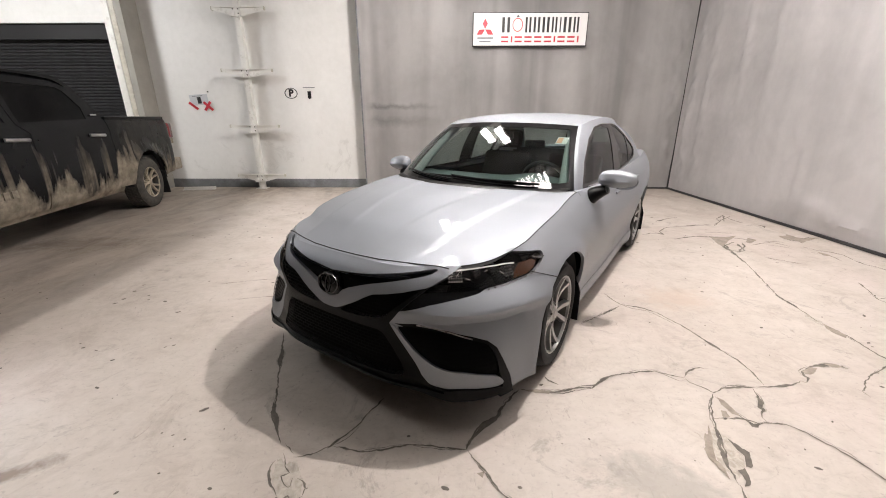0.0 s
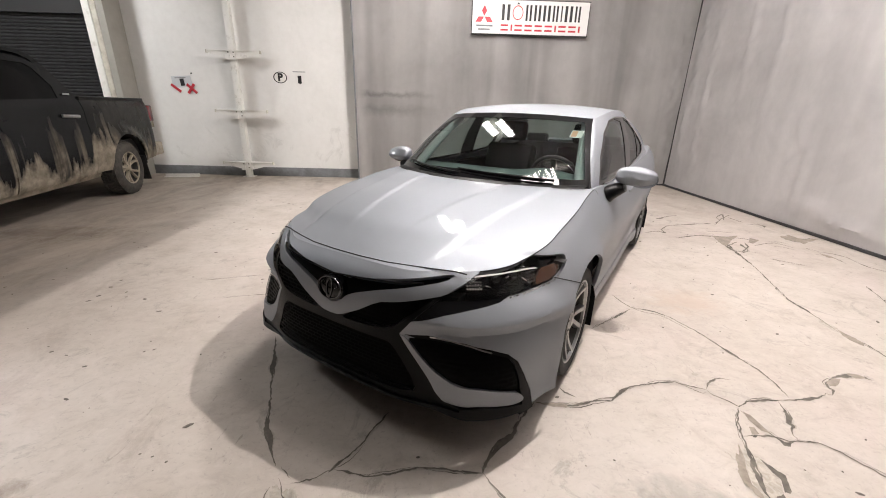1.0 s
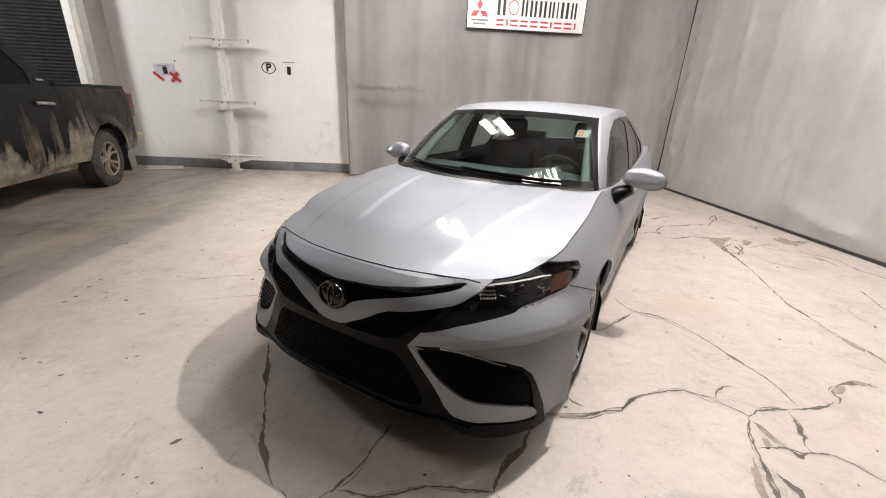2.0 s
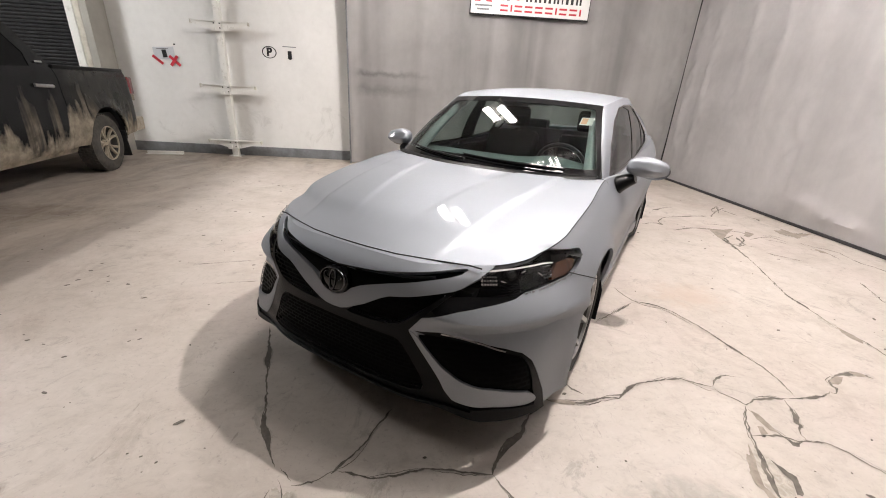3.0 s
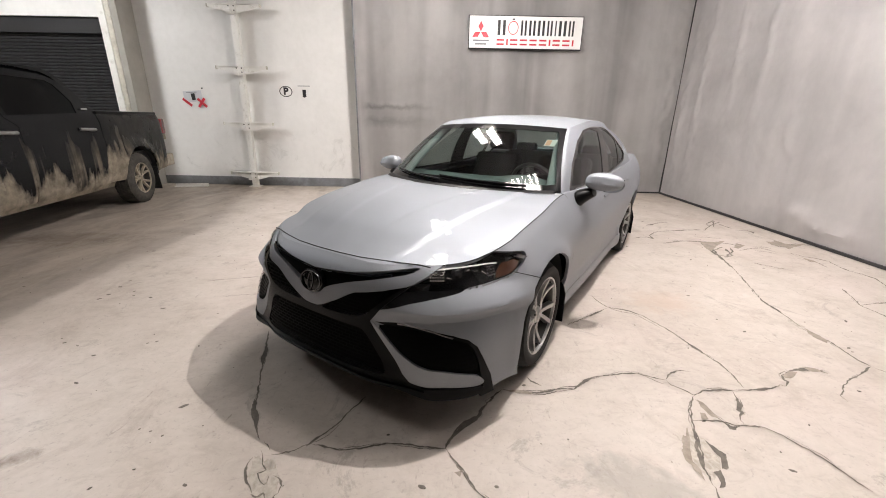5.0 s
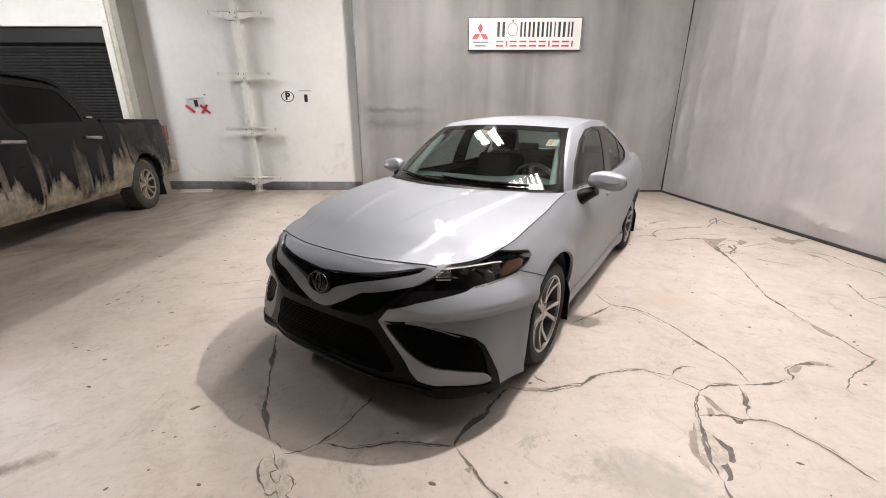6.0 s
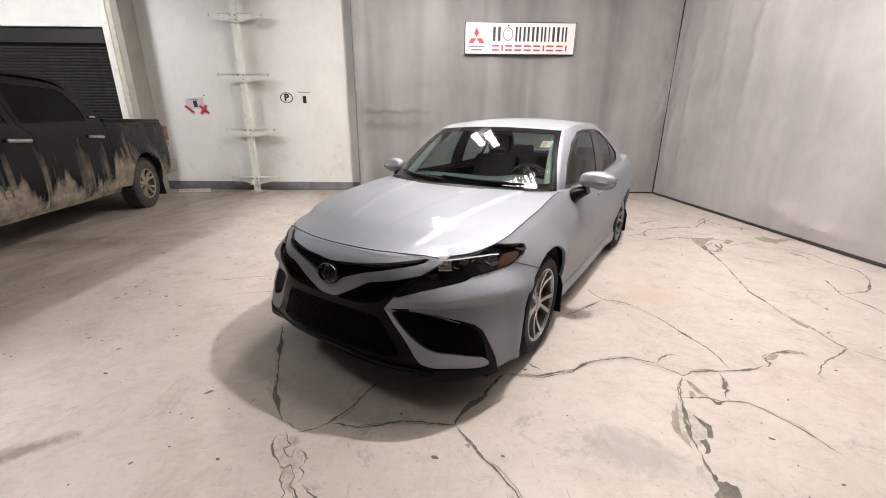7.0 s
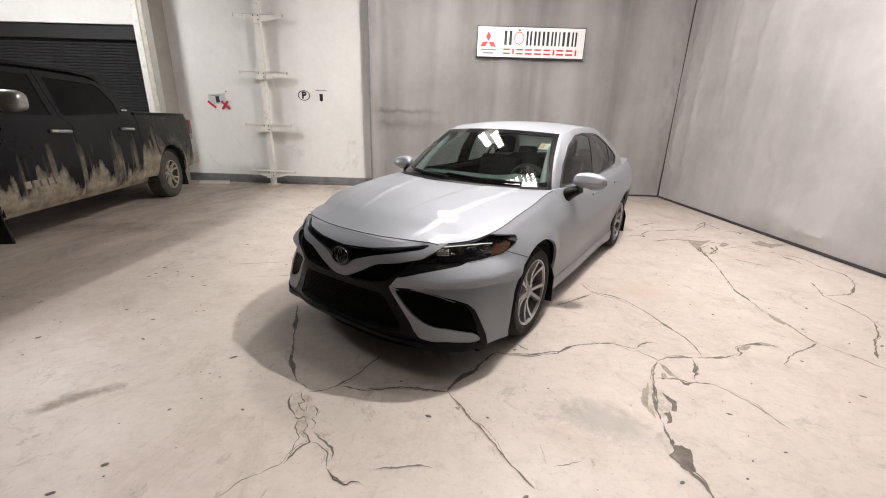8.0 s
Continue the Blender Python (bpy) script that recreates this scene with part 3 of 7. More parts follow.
side_y = smooth_curve([(-3.2, 0.915), (-2.825, 0.934), (-2.2, 0.925), (-1.3, 0.93), (-0.6, 0.922), (0.0, 0.928), (0.36, 0.915)])


def plan_point(w):
    """w in 0..1 runs round the plan from the front's middle to the rear's middle."""
    if w < 0.34:
        a = (w / 0.34) ** 0.9
        x0, xf, y0 = 0.36, 0.985, side_y(0.36)
        th = a * math.pi / 2
        y = y0 * math.sin(th) ** (2 / 3.1)
        x = x0 + (xf - x0) * max(math.cos(th), 0.0) ** (2 / 2.15)
        return x, y
    if w < 0.82:
        x = 0.36 - (w - 0.34) / 0.48 * 3.56
        return x, side_y(x)
    a = (w - 0.82) / 0.18
    th = (1 - a) * math.pi / 2
    y0 = side_y(-3.2)
    return -3.2 - 0.71 * max(math.cos(th), 0.0) ** (2 / 2.4), y0 * max(math.sin(th), 0.0) ** (2 / 3.2)


# evenly spaced samples of the plan
raw = np.array([plan_point(k / 4000) for k in range(4001)])
run = np.concatenate([[0], np.cumsum(np.hypot(*np.diff(raw, axis=0).T))])
want = np.linspace(0, run[-1], NS + 1)
PLAN = np.stack([np.interp(want, run, raw[:, 0]), np.interp(want, run, raw[:, 1])], 1)
PLAN[0, 1] = PLAN[-1, 1] = 0
tan_ = np.gradient(PLAN, axis=0)
tan_ /= np.hypot(*tan_.T)[:, None]
NORM = np.stack([-tan_[:, 1], tan_[:, 0]], 1)
for _ in range(4):
    NORM[1:-1] = (NORM[:-2] + 2 * NORM[1:-1] + NORM[2:]) / 4
NORM /= np.hypot(*NORM.T)[:, None]
NORM *= np.sign(NORM[:, 1:2] * PLAN[:, 1:2] + NORM[:, 0:1] * (PLAN[:, 0:1] + 1.4) + 1e-9)

bottom_z = smooth_curve([(-3.92, 0.26), (-3.3, 0.2), (-2.4, 0.125), (-0.5, 0.118), (0.3, 0.125), (0.6, 0.125), (0.8, 0.155), (0.99, 0.2)])
top_z = smooth_curve([(-3.92, 1.075), (-3.5, 1.088), (-2.81, 1.045), (-2.0, 1.005), (-1.0, 0.985), (-0.55, 0.992), (-0.28, 0.972), (-0.15, 0.952), (0.03, 0.93), (0.2, 0.902), (0.367, 0.864), (0.48, 0.834), (0.56, 0.824), (0.77, 0.813), (0.88, 0.808), (0.99, 0.806)])
front_in = smooth_curve([(0.0, 0.05), (0.08, 0.012), (0.16, 0.0), (0.3, 0.012), (0.55, 0.012), (0.72, 0.02), (0.83, 0.035), (0.93, 0.07), (1.0, 0.12)])
side_in = smooth_curve([(0.0, 0.085), (0.06, 0.048), (0.13, 0.038), (0.25, 0.05), (0.4, 0.026), (0.52, 0.01), (0.63, 0.0), (0.75, 0.012), (0.85, 0.03), (0.93, 0.058), (1.0, 0.1)])
rear_in = smooth_curve([(0.0, 0.1), (0.1, 0.03), (0.5, 0.0), (0.7, 0.02), (0.85, 0.06), (1.0, 0.1)])
top_extra = smooth_curve([(-3.9, 0.03), (-2.8, 0.0), (-0.9, 0.0), (-0.54, 0.04), (0.0, 0.025), (0.4, 0.025), (0.7, 0.02), (0.99, 0.0)])


def skirt_point(k, h):
    x, y = PLAN[k]
    nx, ny = NORM[k]
    wf = step(0.1, 0.75, nx) if x > 0 else 0.0
    wr = step(0.1, 0.75, -nx) if x < -2 else 0.0
    d = side_in(h) * (1 - wf - wr) + front_in(h) * wf + rear_in(h) * wr
    d += top_extra(x) * step(0.72, 1.0, h) * (1 - wf)
    z = bottom_z(x) + (top_z(x) - bottom_z(x)) * h
    # the low corner of the bumper stands out square
    if x > 0.3:
        d -= (0.05 * (1 - step(0.38, 0.58, z)) + 0.045 * (1 - step(0.13, 0.27, z))) * step(0.0, 0.25, nx + 0.1) * (1 - step(0.82, 0.99, nx))
        d -= 0.02 * step(0.28, 0.36, x) * (1 - step(0.42, 0.6, x)) * (1 - step(0.6, 0.75, z))
    if wf < 1 and wr < 1:
        for ax in (0.0, -WB):
            r = math.hypot(x - ax, z - 0.335)
            d -= (0.026 if ax == 0 else 0.016) * math.exp(-((r - 0.4) / 0.07) ** 2) * (1 - wf) * (1 - wr)
    corner = step(0.3, 0.55, x) * step(0.35, 0.6, y)
    # a crease runs round the corner: shelf above it, hollow below it
    dz = z - 0.625
    d += corner * (0.052 * min(dz / 0.085, 1.0) if dz > 0 else 0.02 * min(-dz / 0.06, 1.0) + 0.02 * math.exp(-((z - 0.56) / 0.035) ** 2))
    return Vector((x - nx * d, max(y - ny * d, 0.0), z))


SK = [[skirt_point(k, q / NH) for q in range(NH + 1)] for k in range(NS + 1)]
# even out the low flank of the bumper from the sill line to its crease
for k in range(NS + 1):
    wt = step(0.24, 0.32, PLAN[k][0]) * (1 - step(0.8, 0.97, NORM[k][0]))
    if wt > 0:
        top_q = max(q for q in range(NH + 1) if SK[k][q].z < 0.57)
        for _ in range(90):
            for q in range(5, top_q):
                a, b, c_ = SK[k][q - 1], SK[k][q], SK[k][q + 1]
                b.x += wt * 0.5 * ((a.x + c_.x) / 2 - b.x)
                b.y += wt * 0.5 * ((a.y + c_.y) / 2 - b.y)
for q in range(NH + 1):
    SK[0][q].y = SK[-1][q].y = 0.0
TOP = [SK[k][NH] for k in range(NS + 1)]


def resample(points, n):
    ln = [0.0]
    for a, b in zip(points, points[1:]):
        ln.append(ln[-1] + (b - a).length)
    out, k = [], 0
    for q in range(n + 1):
        s = ln[-1] * q / n
        while k < len(points) - 2 and ln[k + 1] < s:
            k += 1
        t = (s - ln[k]) / max(ln[k + 1] - ln[k], 1e-9)
        out.append(points[k].lerp(points[k + 1], min(max(t, 0), 1)))
    return out


K_COWL = min(range(NS + 1), key=lambda k: abs(TOP[k].x + 0.545) + (10 if k > NS * 0.7 else 0))
K_NOSE = min(range(NS + 1), key=lambda k: abs(TOP[k].y - 0.66) + (10 if k > NS * 0.3 else 0))
K_C = min(range(NS + 1), key=lambda k: abs(TOP[k].x + 2.95) + (10 if k < NS * 0.3 else 0))

# greenhouse: a base line and a roof line, joined
cowl = TOP[K_COWL]
base_w = [Vector((-0.29 - 0.255 * t ** 2.2, (cowl.y - 0.02) * t, 1.0 - 0.004 * t)) for t in [q / 20 for q in range(21)]]
base_s = [TOP[k] - Vector((0, 0.014, -0.004)) for k in range(K_COWL + 1, K_C + 1)]
end = base_s[-1]
base_r = [Vector((end.x - 0.12 * math.sin(math.pi / 2 * t), end.y * (1 - t) * 0.97, end.z + 0.045 * t)) for t in [q / 20 for q in range(1, 21)]]
roof_rail = smooth_curve([(-1.1, (0.6, 1.41)), (-1.35, (0.636, 1.453)), (-1.7, (0.645, 1.476)), (-2.1, (0.634, 1.46)), (-2.45, (0.605, 1.412))])
roof_w = [Vector((-0.985 - 0.115 * t ** 2.2, 0.6 * t, 1.436 - 0.026 * t * t)) for t in [q / 20 for q in range(21)]]
roof_s = []
for q in range(1, 41):
    x = -1.1 - 1.35 * q / 40
    y, z = roof_rail(x)
    roof_s.append(Vector((x, y, z)))
roof_r = [Vector((-2.45 - 0.03 * math.sin(math.pi / 2 * t), 0.605 * (1 - t), 1.412 + 0.03 * t)) for t in [q / 20 for q in range(1, 21)]]


def soften(points, passes):
    for _ in range(passes):
        points = [points[0]] + [(a + b * 2 + c_) / 4 for a, b, c_ in zip(points, points[1:], points[2:])] + [points[-1]]
    return points


NW, NSIDE, NR, NG = 50, 110, 44, 34
BASE = soften(resample(base_w, NW) + resample([base_w[-1]] + base_s, NSIDE)[1:] + resample([base_s[-1]] + base_r, NR)[1:], 5)
ROOF = soften(resample(roof_w, NW) + resample([roof_w[-1]] + roof_s, NSIDE)[1:] + resample([roof_s[-1]] + roof_r, NR)[1:], 5)
BASE[0].y = BASE[-1].y = ROOF[0].y = ROOF[-1].y = 0.0


def green_point(k, h):
    p = BASE[k].lerp(ROOF[k], h)
    a, b = BASE[max(k - 1, 0)], BASE[min(k + 1, len(BASE) - 1)]
    t = (b - a).normalized()
    n = t.cross((ROOF[k] - BASE[k]).normalized())
    if n.z < 0:
        n = -n
    bulge = 0.022 if k < NW + NSIDE else 0.05
    p = p + n * bulge * math.sin(math.pi * h)
    return Vector((p.x, 0.0 if k in (0, len(BASE) - 1) else max(p.y, 0.0), p.z))


GR = [[green_point(k, q / NG) for q in range(NG + 1)] for k in range(len(BASE))]


def roof_point(k, t):
    e = ROOF[k]
    sx = min(max(e.x, -2.1), -1.3)
    spine = Vector((sx, 0.0, smooth_curve([(-2.1, 1.492), (-1.7, 1.518), (-1.3, 1.506)])(sx)))
    p = e.lerp(spine, t)
    p.z = e.z + (spine.z - e.z) * (1 - (1 - t) ** 2)
    return p


RF = [[roof_point(k, q / 16) for q in range(17)] for k in range(len(ROOF))]

# bonnet: four edges filled, with a raised middle
nose = resample(TOP[: K_NOSE + 1], 60)
flank = resample(TOP[K_NOSE : K_COWL + 1], 70)
spine_z = smooth_curve([(0.0, TOP[0].z), (0.1, TOP[0].z + 0.032), (0.3, 0.894), (0.6, 0.957), (1.0, base_w[0].z)])
NB, MB = 70, 60
cen = [Vector((TOP[0].x + (base_w[0].x - TOP[0].x) * u, 0, spine_z(u))) for u in [q / NB for q in range(NB + 1)]]
rear = resample(base_w, MB)
HD = []
for i in range(NB + 1):
    u = i / NB
    row = []
    for j in range(MB + 1):
        w = j / MB
        p = nose[j].lerp(rear[j], u) + cen[i].lerp(flank[i], w)
        p -= (nose[0].lerp(nose[-1], w)).lerp(rear[0].lerp(rear[-1], w), u)
        edge_y = 0.36 + 0.2 * u ** 0.8
        lift = 0.014 * (1 - step(edge_y, edge_y + 0.035, p.y)) * step(0.0, 0.25, u)
        edge_y = 0.1 + 0.2 * u
        lift -= 0.006 * (1 - step(edge_y, edge_y + 0.04, p.y)) * step(0.05, 0.4, u)
        lift += 0.02 * math.sin(math.pi * min(u, 1)) * (1 - w * w)
        p.z += lift * step(0.0, 0.12, 1 - w) * step(0, 0.06, 1 - u)
        row.append(p)
    HD.append(row)

# the ledge between belt line and glass, and the boot lid
belt_a = resample(TOP[K_COWL : K_C + 1], NSIDE) + resample(TOP[K_C:], NR)[1:]
belt_b = BASE[NW:]
LD = []
for a, b in zip(belt_a, belt_b):
    LD.append([a.lerp(b, t) + Vector((0, 0, 0.05 * (a - b).length * math.sin(math.pi * t))) for t in [q / 8 for q in range(9)]])


def grid_mesh(bm, grid):
    vs_ = [[bm.verts.new(p) for p in row] for row in grid]
    for a, b in zip(vs_, vs_[1:]):
        for k in range(len(a) - 1):
            bm.faces.new((a[k], a[k + 1], b[k + 1], b[k]))
    return bm


car = thing("saloon_car", "clean silver four-door saloon car with black front grilles", "car", CAR)


# ---- panels: cut the smooth shells along outlines seen from a bearing
def chaikin(poly):
    out = []
    n = len(poly)
    for k in range(n):
        (a, b), (c_, d_) = poly[k], poly[(k + 1) % n]
        out += [(0.8 * a + 0.2 * c_, 0.8 * b + 0.2 * d_), (0.2 * a + 0.8 * c_, 0.2 * b + 0.8 * d_)]
    return out


def inside(poly, a, b):
    hit = False
    n = len(poly)
    for k in range(n):
        (x1, y1), (x2, y2) = poly[k], poly[(k + 1) % n]
        if (y1 > b) != (y2 > b) and a < (x2 - x1) * (b - y1) / (y2 - y1) + x1:
            hit = not hit
    return hit


class Shell:
    """Half of a car shell (left side); regions are cut out of it one after another."""

    def __init__(self, grid, middle=(-1.4, 0, 0.4)):
        self.bm = grid_mesh(bmesh.new(), grid)
        bmesh.ops.remove_doubles(self.bm, verts=self.bm.verts, dist=0.0003)
        bmesh.ops.recalc_face_normals(self.bm, faces=self.bm.faces)
        c_ = Vector(middle)
        if sum((f.calc_center_median() - c_).dot(f.normal) for f in self.bm.faces) < 0:
            bmesh.ops.reverse_faces(self.bm, faces=self.bm.faces)
        self.bm.normal_update()
        self.layer = self.bm.faces.layers.int.new("region")
        self.count = 0

    def cut(self, bearing, poly, soft=True):
        if soft:
            poly = chaikin(poly)
        a = radians(bearing)
        right, ahead = Vector((-math.sin(a), math.cos(a), 0)), Vector((math.cos(a), math.sin(a), 0))
        self.count += 1
        lo_r, hi_r = min(p[0] for p in poly), max(p[0] for p in poly)
        lo_z, hi_z = min(p[1] for p in poly), max(p[1] for p in poly)
        lay = self.layer

        def near(f, box_):
            rs = [q.co.dot(right) for q in f.verts]
            zs = [q.co.z for q in f.verts]
            return max(rs) >= box_[0] and min(rs) <= box_[1] and max(zs) >= box_[2] and min(zs) <= box_[3]

        for k in range(len(poly)):
            (r0, z0), (r1, z1) = poly[k], poly[(k + 1) % len(poly)]
            bx = (min(r0, r1) - 1e-4, max(r0, r1) + 1e-4, min(z0, z1) - 1e-4, max(z0, z1) + 1e-4)
            fs = [f for f in self.bm.faces if f[lay] == 0 and f.normal.dot(ahead) > -0.05 and near(f, bx)]
            if not fs:
                continue
            no = right * (z0 - z1) + Vector((0, 0, r1 - r0))
            if no.length < 1e-7:
                continue
            es = list({e for f in fs for e in f.edges})
            vs_ = list({q for f in fs for q in f.verts})
            bmesh.ops.bisect_plane(self.bm, geom=fs + es + vs_, dist=1e-5, plane_co=right * r0 + Vector((0, 0, z0)), plane_no=no.normalized())
            self.bm.normal_update()
        bx = (lo_r, hi_r, lo_z, hi_z)
        for f in self.bm.faces:
            if f[lay] == 0 and f.normal.dot(ahead) > -0.05:
                m_ = f.calc_center_median()
                if inside(poly, m_.dot(right), m_.z):
                    f[lay] = self.count
        return self.count

    def rest(self):
        self.count += 1
        for f in self.bm.faces:
            if f[self.layer] == 0:
                f[self.layer] = self.count
        return self.count

    def panel(self, region, offset=0.0, depth=0.012):
        """The region as a mesh of its own (left half), moved out by offset, its edge turned in by depth."""
        out = bmesh.new()
        self.bm.verts.index_update()
        made = {}
        for f in self.bm.faces:
            if f[self.layer] != region:
                continue
            for q in f.verts:
                if q.index not in made:
                    made[q.index] = out.verts.new(q.co)
            out.faces.new([made[q.index] for q in f.verts])
        drop_slivers(out)
        return finish_panel(out, offset, depth)


def drop_slivers(bm):
    """Keep the pieces of a panel that are more than a sliver of its largest."""
    left, groups = set(bm.faces), []
    while left:
        stack = [left.pop()]
        got = list(stack)
        while stack:
            f = stack.pop()
            for e in f.edges:
                for g in e.link_faces:
                    if g in left:
                        left.remove(g)
                        got.append(g)
                        stack.append(g)
        groups.append((sum(f.calc_area() for f in got), got))
    if groups:
        top = max(a for a, _ in groups)
        bad = [f for a, g in groups if a < 0.06 * top for f in g]
        if bad:
            bmesh.ops.delete(bm, geom=bad, context="FACES")


def finish_panel(out, offset=0.0, depth=0.012):
    bmesh.ops.remove_doubles(out, verts=out.verts, dist=1e-5)
    out.normal_update()
    norms = {q: q.normal.copy() for q in out.verts}
    for q, n in norms.items():
        if abs(q.co.y) < 1e-4:
            n.y = 0
            n.normalize()
        q.co += n * offset
    if depth:
        es = [e for e in out.edges if len(e.link_faces) == 1 and not all(abs(q.co.y) < 2e-4 for q in e.verts)]
        pairs = {}
        for e in es:
            for q in e.verts:
                if q not in pairs:
                    pairs[q] = out.verts.new(q.co - norms[q] * depth)
        for e in es:
            a, b = e.verts
            f = e.link_faces[0]
            lp = next(l for l in f.loops if l.edge == e)
            if lp.vert != a:
                a, b = b, a
            out.faces.new((b, a, pairs[a], pairs[b]))
    return out


def mirrored(bm):
    out = bm.copy()
    bmesh.ops.scale(out, vec=(1, -1, 1), verts=out.verts)
    bmesh.ops.reverse_faces(out, faces=out.faces)
    return out


def both(bm):
    """Left half and right half joined into one."""
    other = mirrored(bm)
    me = bpy.data.meshes.new("tmp")
    other.to_mesh(me)
    other.free()
    bm.from_mesh(me)
    bpy.data.meshes.remove(me)
    bmesh.ops.remove_doubles(bm, verts=[q for q in bm.verts if abs(q.co.y) < 3e-4], dist=6e-4)
    return bm


def whole(name, bm, material, parent=None, label=""):
    return part(name, both(bm), material, parent or car, label, recalc=False)


def pair(name, bm, material, parents=None, label=""):
    other = mirrored(bm)
    a = part(name, bm, material, parents[0] if parents else car, label, recalc=False)
    b = part(name, other, material, parents[1] if parents else car, label, recalc=False)
    return a, b


skirt = Shell(SK)
# nose outlines, seen from ahead (across, height)
slot = skirt.cut(0, [(-0.2, 0.733), (0.047, 0.733), (0.192, 0.753), (0.347, 0.777), (0.481, 0.792), (0.54, 0.797), (0.515, 0.774), (0.393, 0.753), (0.245, 0.718), (0.106, 0.67), (0.06, 0.625), (-0.02, 0.602), (-0.2, 0.59)])
garnish = skirt.cut(0, [(-0.02, 0.552), (0.045, 0.556), (0.08, 0.568), (0.17, 0.613), (0.25, 0.662), (0.29, 0.68), (0.41, 0.704), (0.515, 0.724), (0.54, 0.735), (0.585, 0.771), (0.614, 0.802), (0.63, 0.9), (-0.02, 0.9)], False)
mesh_up = skirt.cut(0, [(0.075, 0.55), (0.09, 0.572), (0.175, 0.616), (0.25, 0.664), (0.29, 0.682), (0.41, 0.708), (0.5, 0.716), (0.47, 0.69), (0.395, 0.623), (0.36, 0.588), (0.312, 0.568), (0.224, 0.556)])
mesh_low = skirt.cut(0, [(-0.2, 0.505), (0.258, 0.511), (0.333, 0.51), (0.373, 0.472), (0.462, 0.315), (0.449, 0.29), (0.249, 0.286), (-0.2, 0.281)])
centre_trim = skirt.cut(0, [(-0.02, 0.58), (0.17, 0.62), (0.29, 0.7), (0.53, 0.73), (0.434, 0.624), (0.385, 0.56), (0.545, 0.314), (0.587, 0.272), (0.66, 0.262), (0.66, 0.248), (0.45, 0.245), (-0.02, 0.262)], False)
# corner outlines, seen from a bearing half to the side
skirt.cut(45, [(-0.107, 0.81), (0.021, 0.845), (0.171, 0.845), (0.33, 0.829), (0.405, 0.82), (0.42, 0.803), (0.406, 0.777), (0.358, 0.75), (0.303, 0.731), (0.227, 0.721), (0.145, 0.718), (0.057, 0.716), (-0.123, 0.713), (-0.22, 0.708), (-0.268, 0.705), (-0.177, 0.771)])
under_trim = skirt.cut(45, [(-0.275, 0.735), (-0.357, 0.624), (-0.223, 0.661), (-0.124, 0.681), (0.016, 0.702), (0.075, 0.722)], False)
vent = skirt.cut(40, [(-0.287, 0.546), (-0.238, 0.548), (-0.152, 0.539), (-0.046, 0.527), (0.066, 0.496), (0.144, 0.469), (0.173, 0.426), (0.195, 0.364), (0.204, 0.3), (0.15, 0.318), (0.027, 0.351), (-0.055, 0.36), (-0.117, 0.371), (-0.181, 0.411), (-0.234, 0.47)])
vent_trim = skirt.cut(40, [(-0.295, 0.56), (-0.196, 0.563), (-0.132, 0.551), (-0.046, 0.539), (0.066, 0.512), (0.139, 0.486), (0.186, 0.447), (0.218, 0.383), (0.264, 0.277), (0.282, 0.19), (0.206, 0.19), (0.224, 0.257), (0.206, 0.305), (0.19, 0.35), (0.17, 0.42), (0.14, 0.465), (0.066, 0.492), (-0.046, 0.523), (-0.152, 0.534), (-0.238, 0.543)], False)
blade = skirt.cut(40, [(-0.322, 0.56), (-0.255, 0.418), (-0.192, 0.323), (-0.14, 0.276), (-0.09, 0.271), (0.003, 0.277), (0.089, 0.268), (0.17, 0.254), (0.216, 0.253), (0.222, 0.267), (0.198, 0.296), (0.15, 0.32), (0.027, 0.353), (-0.055, 0.362), (-0.117, 0.373), (-0.181, 0.413), (-0.234, 0.472), (-0.29, 0.55)])
for bear in (0, 40, 90):
    skirt.cut(bear, [(-1.2, 0.0), (-1.2, 0.212), (-0.46, 0.212), (-0.46, 0.0)] if bear == 90 else [(-1.0, 0.0), (-1.0, 0.205), (0.75 if bear == 0 else 0.3, 0.205), (0.75 if bear == 0 else 0.3, 0.0)], False)
lip = skirt.cut(20, [(-0.36, 0.268), (0.1, 0.272), (0.24, 0.262), (0.3, 0.262), (0.4, 0.272), (0.5, 0.258), (0.545, 0.25), (0.57, 0.24), (0.6, 0.1), (-0.36, 0.1)], False)
# flank outlines, seen from the side (minus x, height)
ARCH = [[(c0 + (0.385 if t < math.pi / 2 else 0.356) * math.cos(t), 0.336 + 0.4 * math.sin(t)) for t in [math.pi * q / 22 for q in range(23)]] + [(c0 - 0.352, 0.05), (c0 + 0.39, 0.05)] for c0 in (0.0, WB)]
ARCH[0] = ARCH[0][:12] + [(-0.1, 0.728), (-0.18, 0.703), (-0.25, 0.665), (-0.32, 0.62), (-0.38, 0.565), (-0.418, 0.485), (-0.438, 0.4), (-0.446, 0.3), (-0.462, 0.235), (-0.475, 0.05), (0.39, 0.05)]
for arch in ARCH:
    skirt.cut(90, arch, False)
bumper = skirt.cut(90, [(-1.2, 0.0), (-1.2, 0.95), (-0.52, 0.95), (-0.425, 0.757), (-0.408, 0.744), (-0.31, 0.705), (-0.2, 0.66), (-0.2, 0.0)], False)
sill = skirt.cut(90, [(0.3, 0.0), (0.3, 0.255), (0.46, 0.27), (2.36, 0.285), (2.5, 0.3), (2.5, 0.0)], False)
fender = skirt.cut(90, [(-0.6, 0.0), (-0.6, 1.05), (0.58, 1.05), (0.565, 0.9), (0.515, 0.8), (0.5, 0.6), (0.5, 0.36), (0.53, 0.2), (0.53, 0.0)], False)
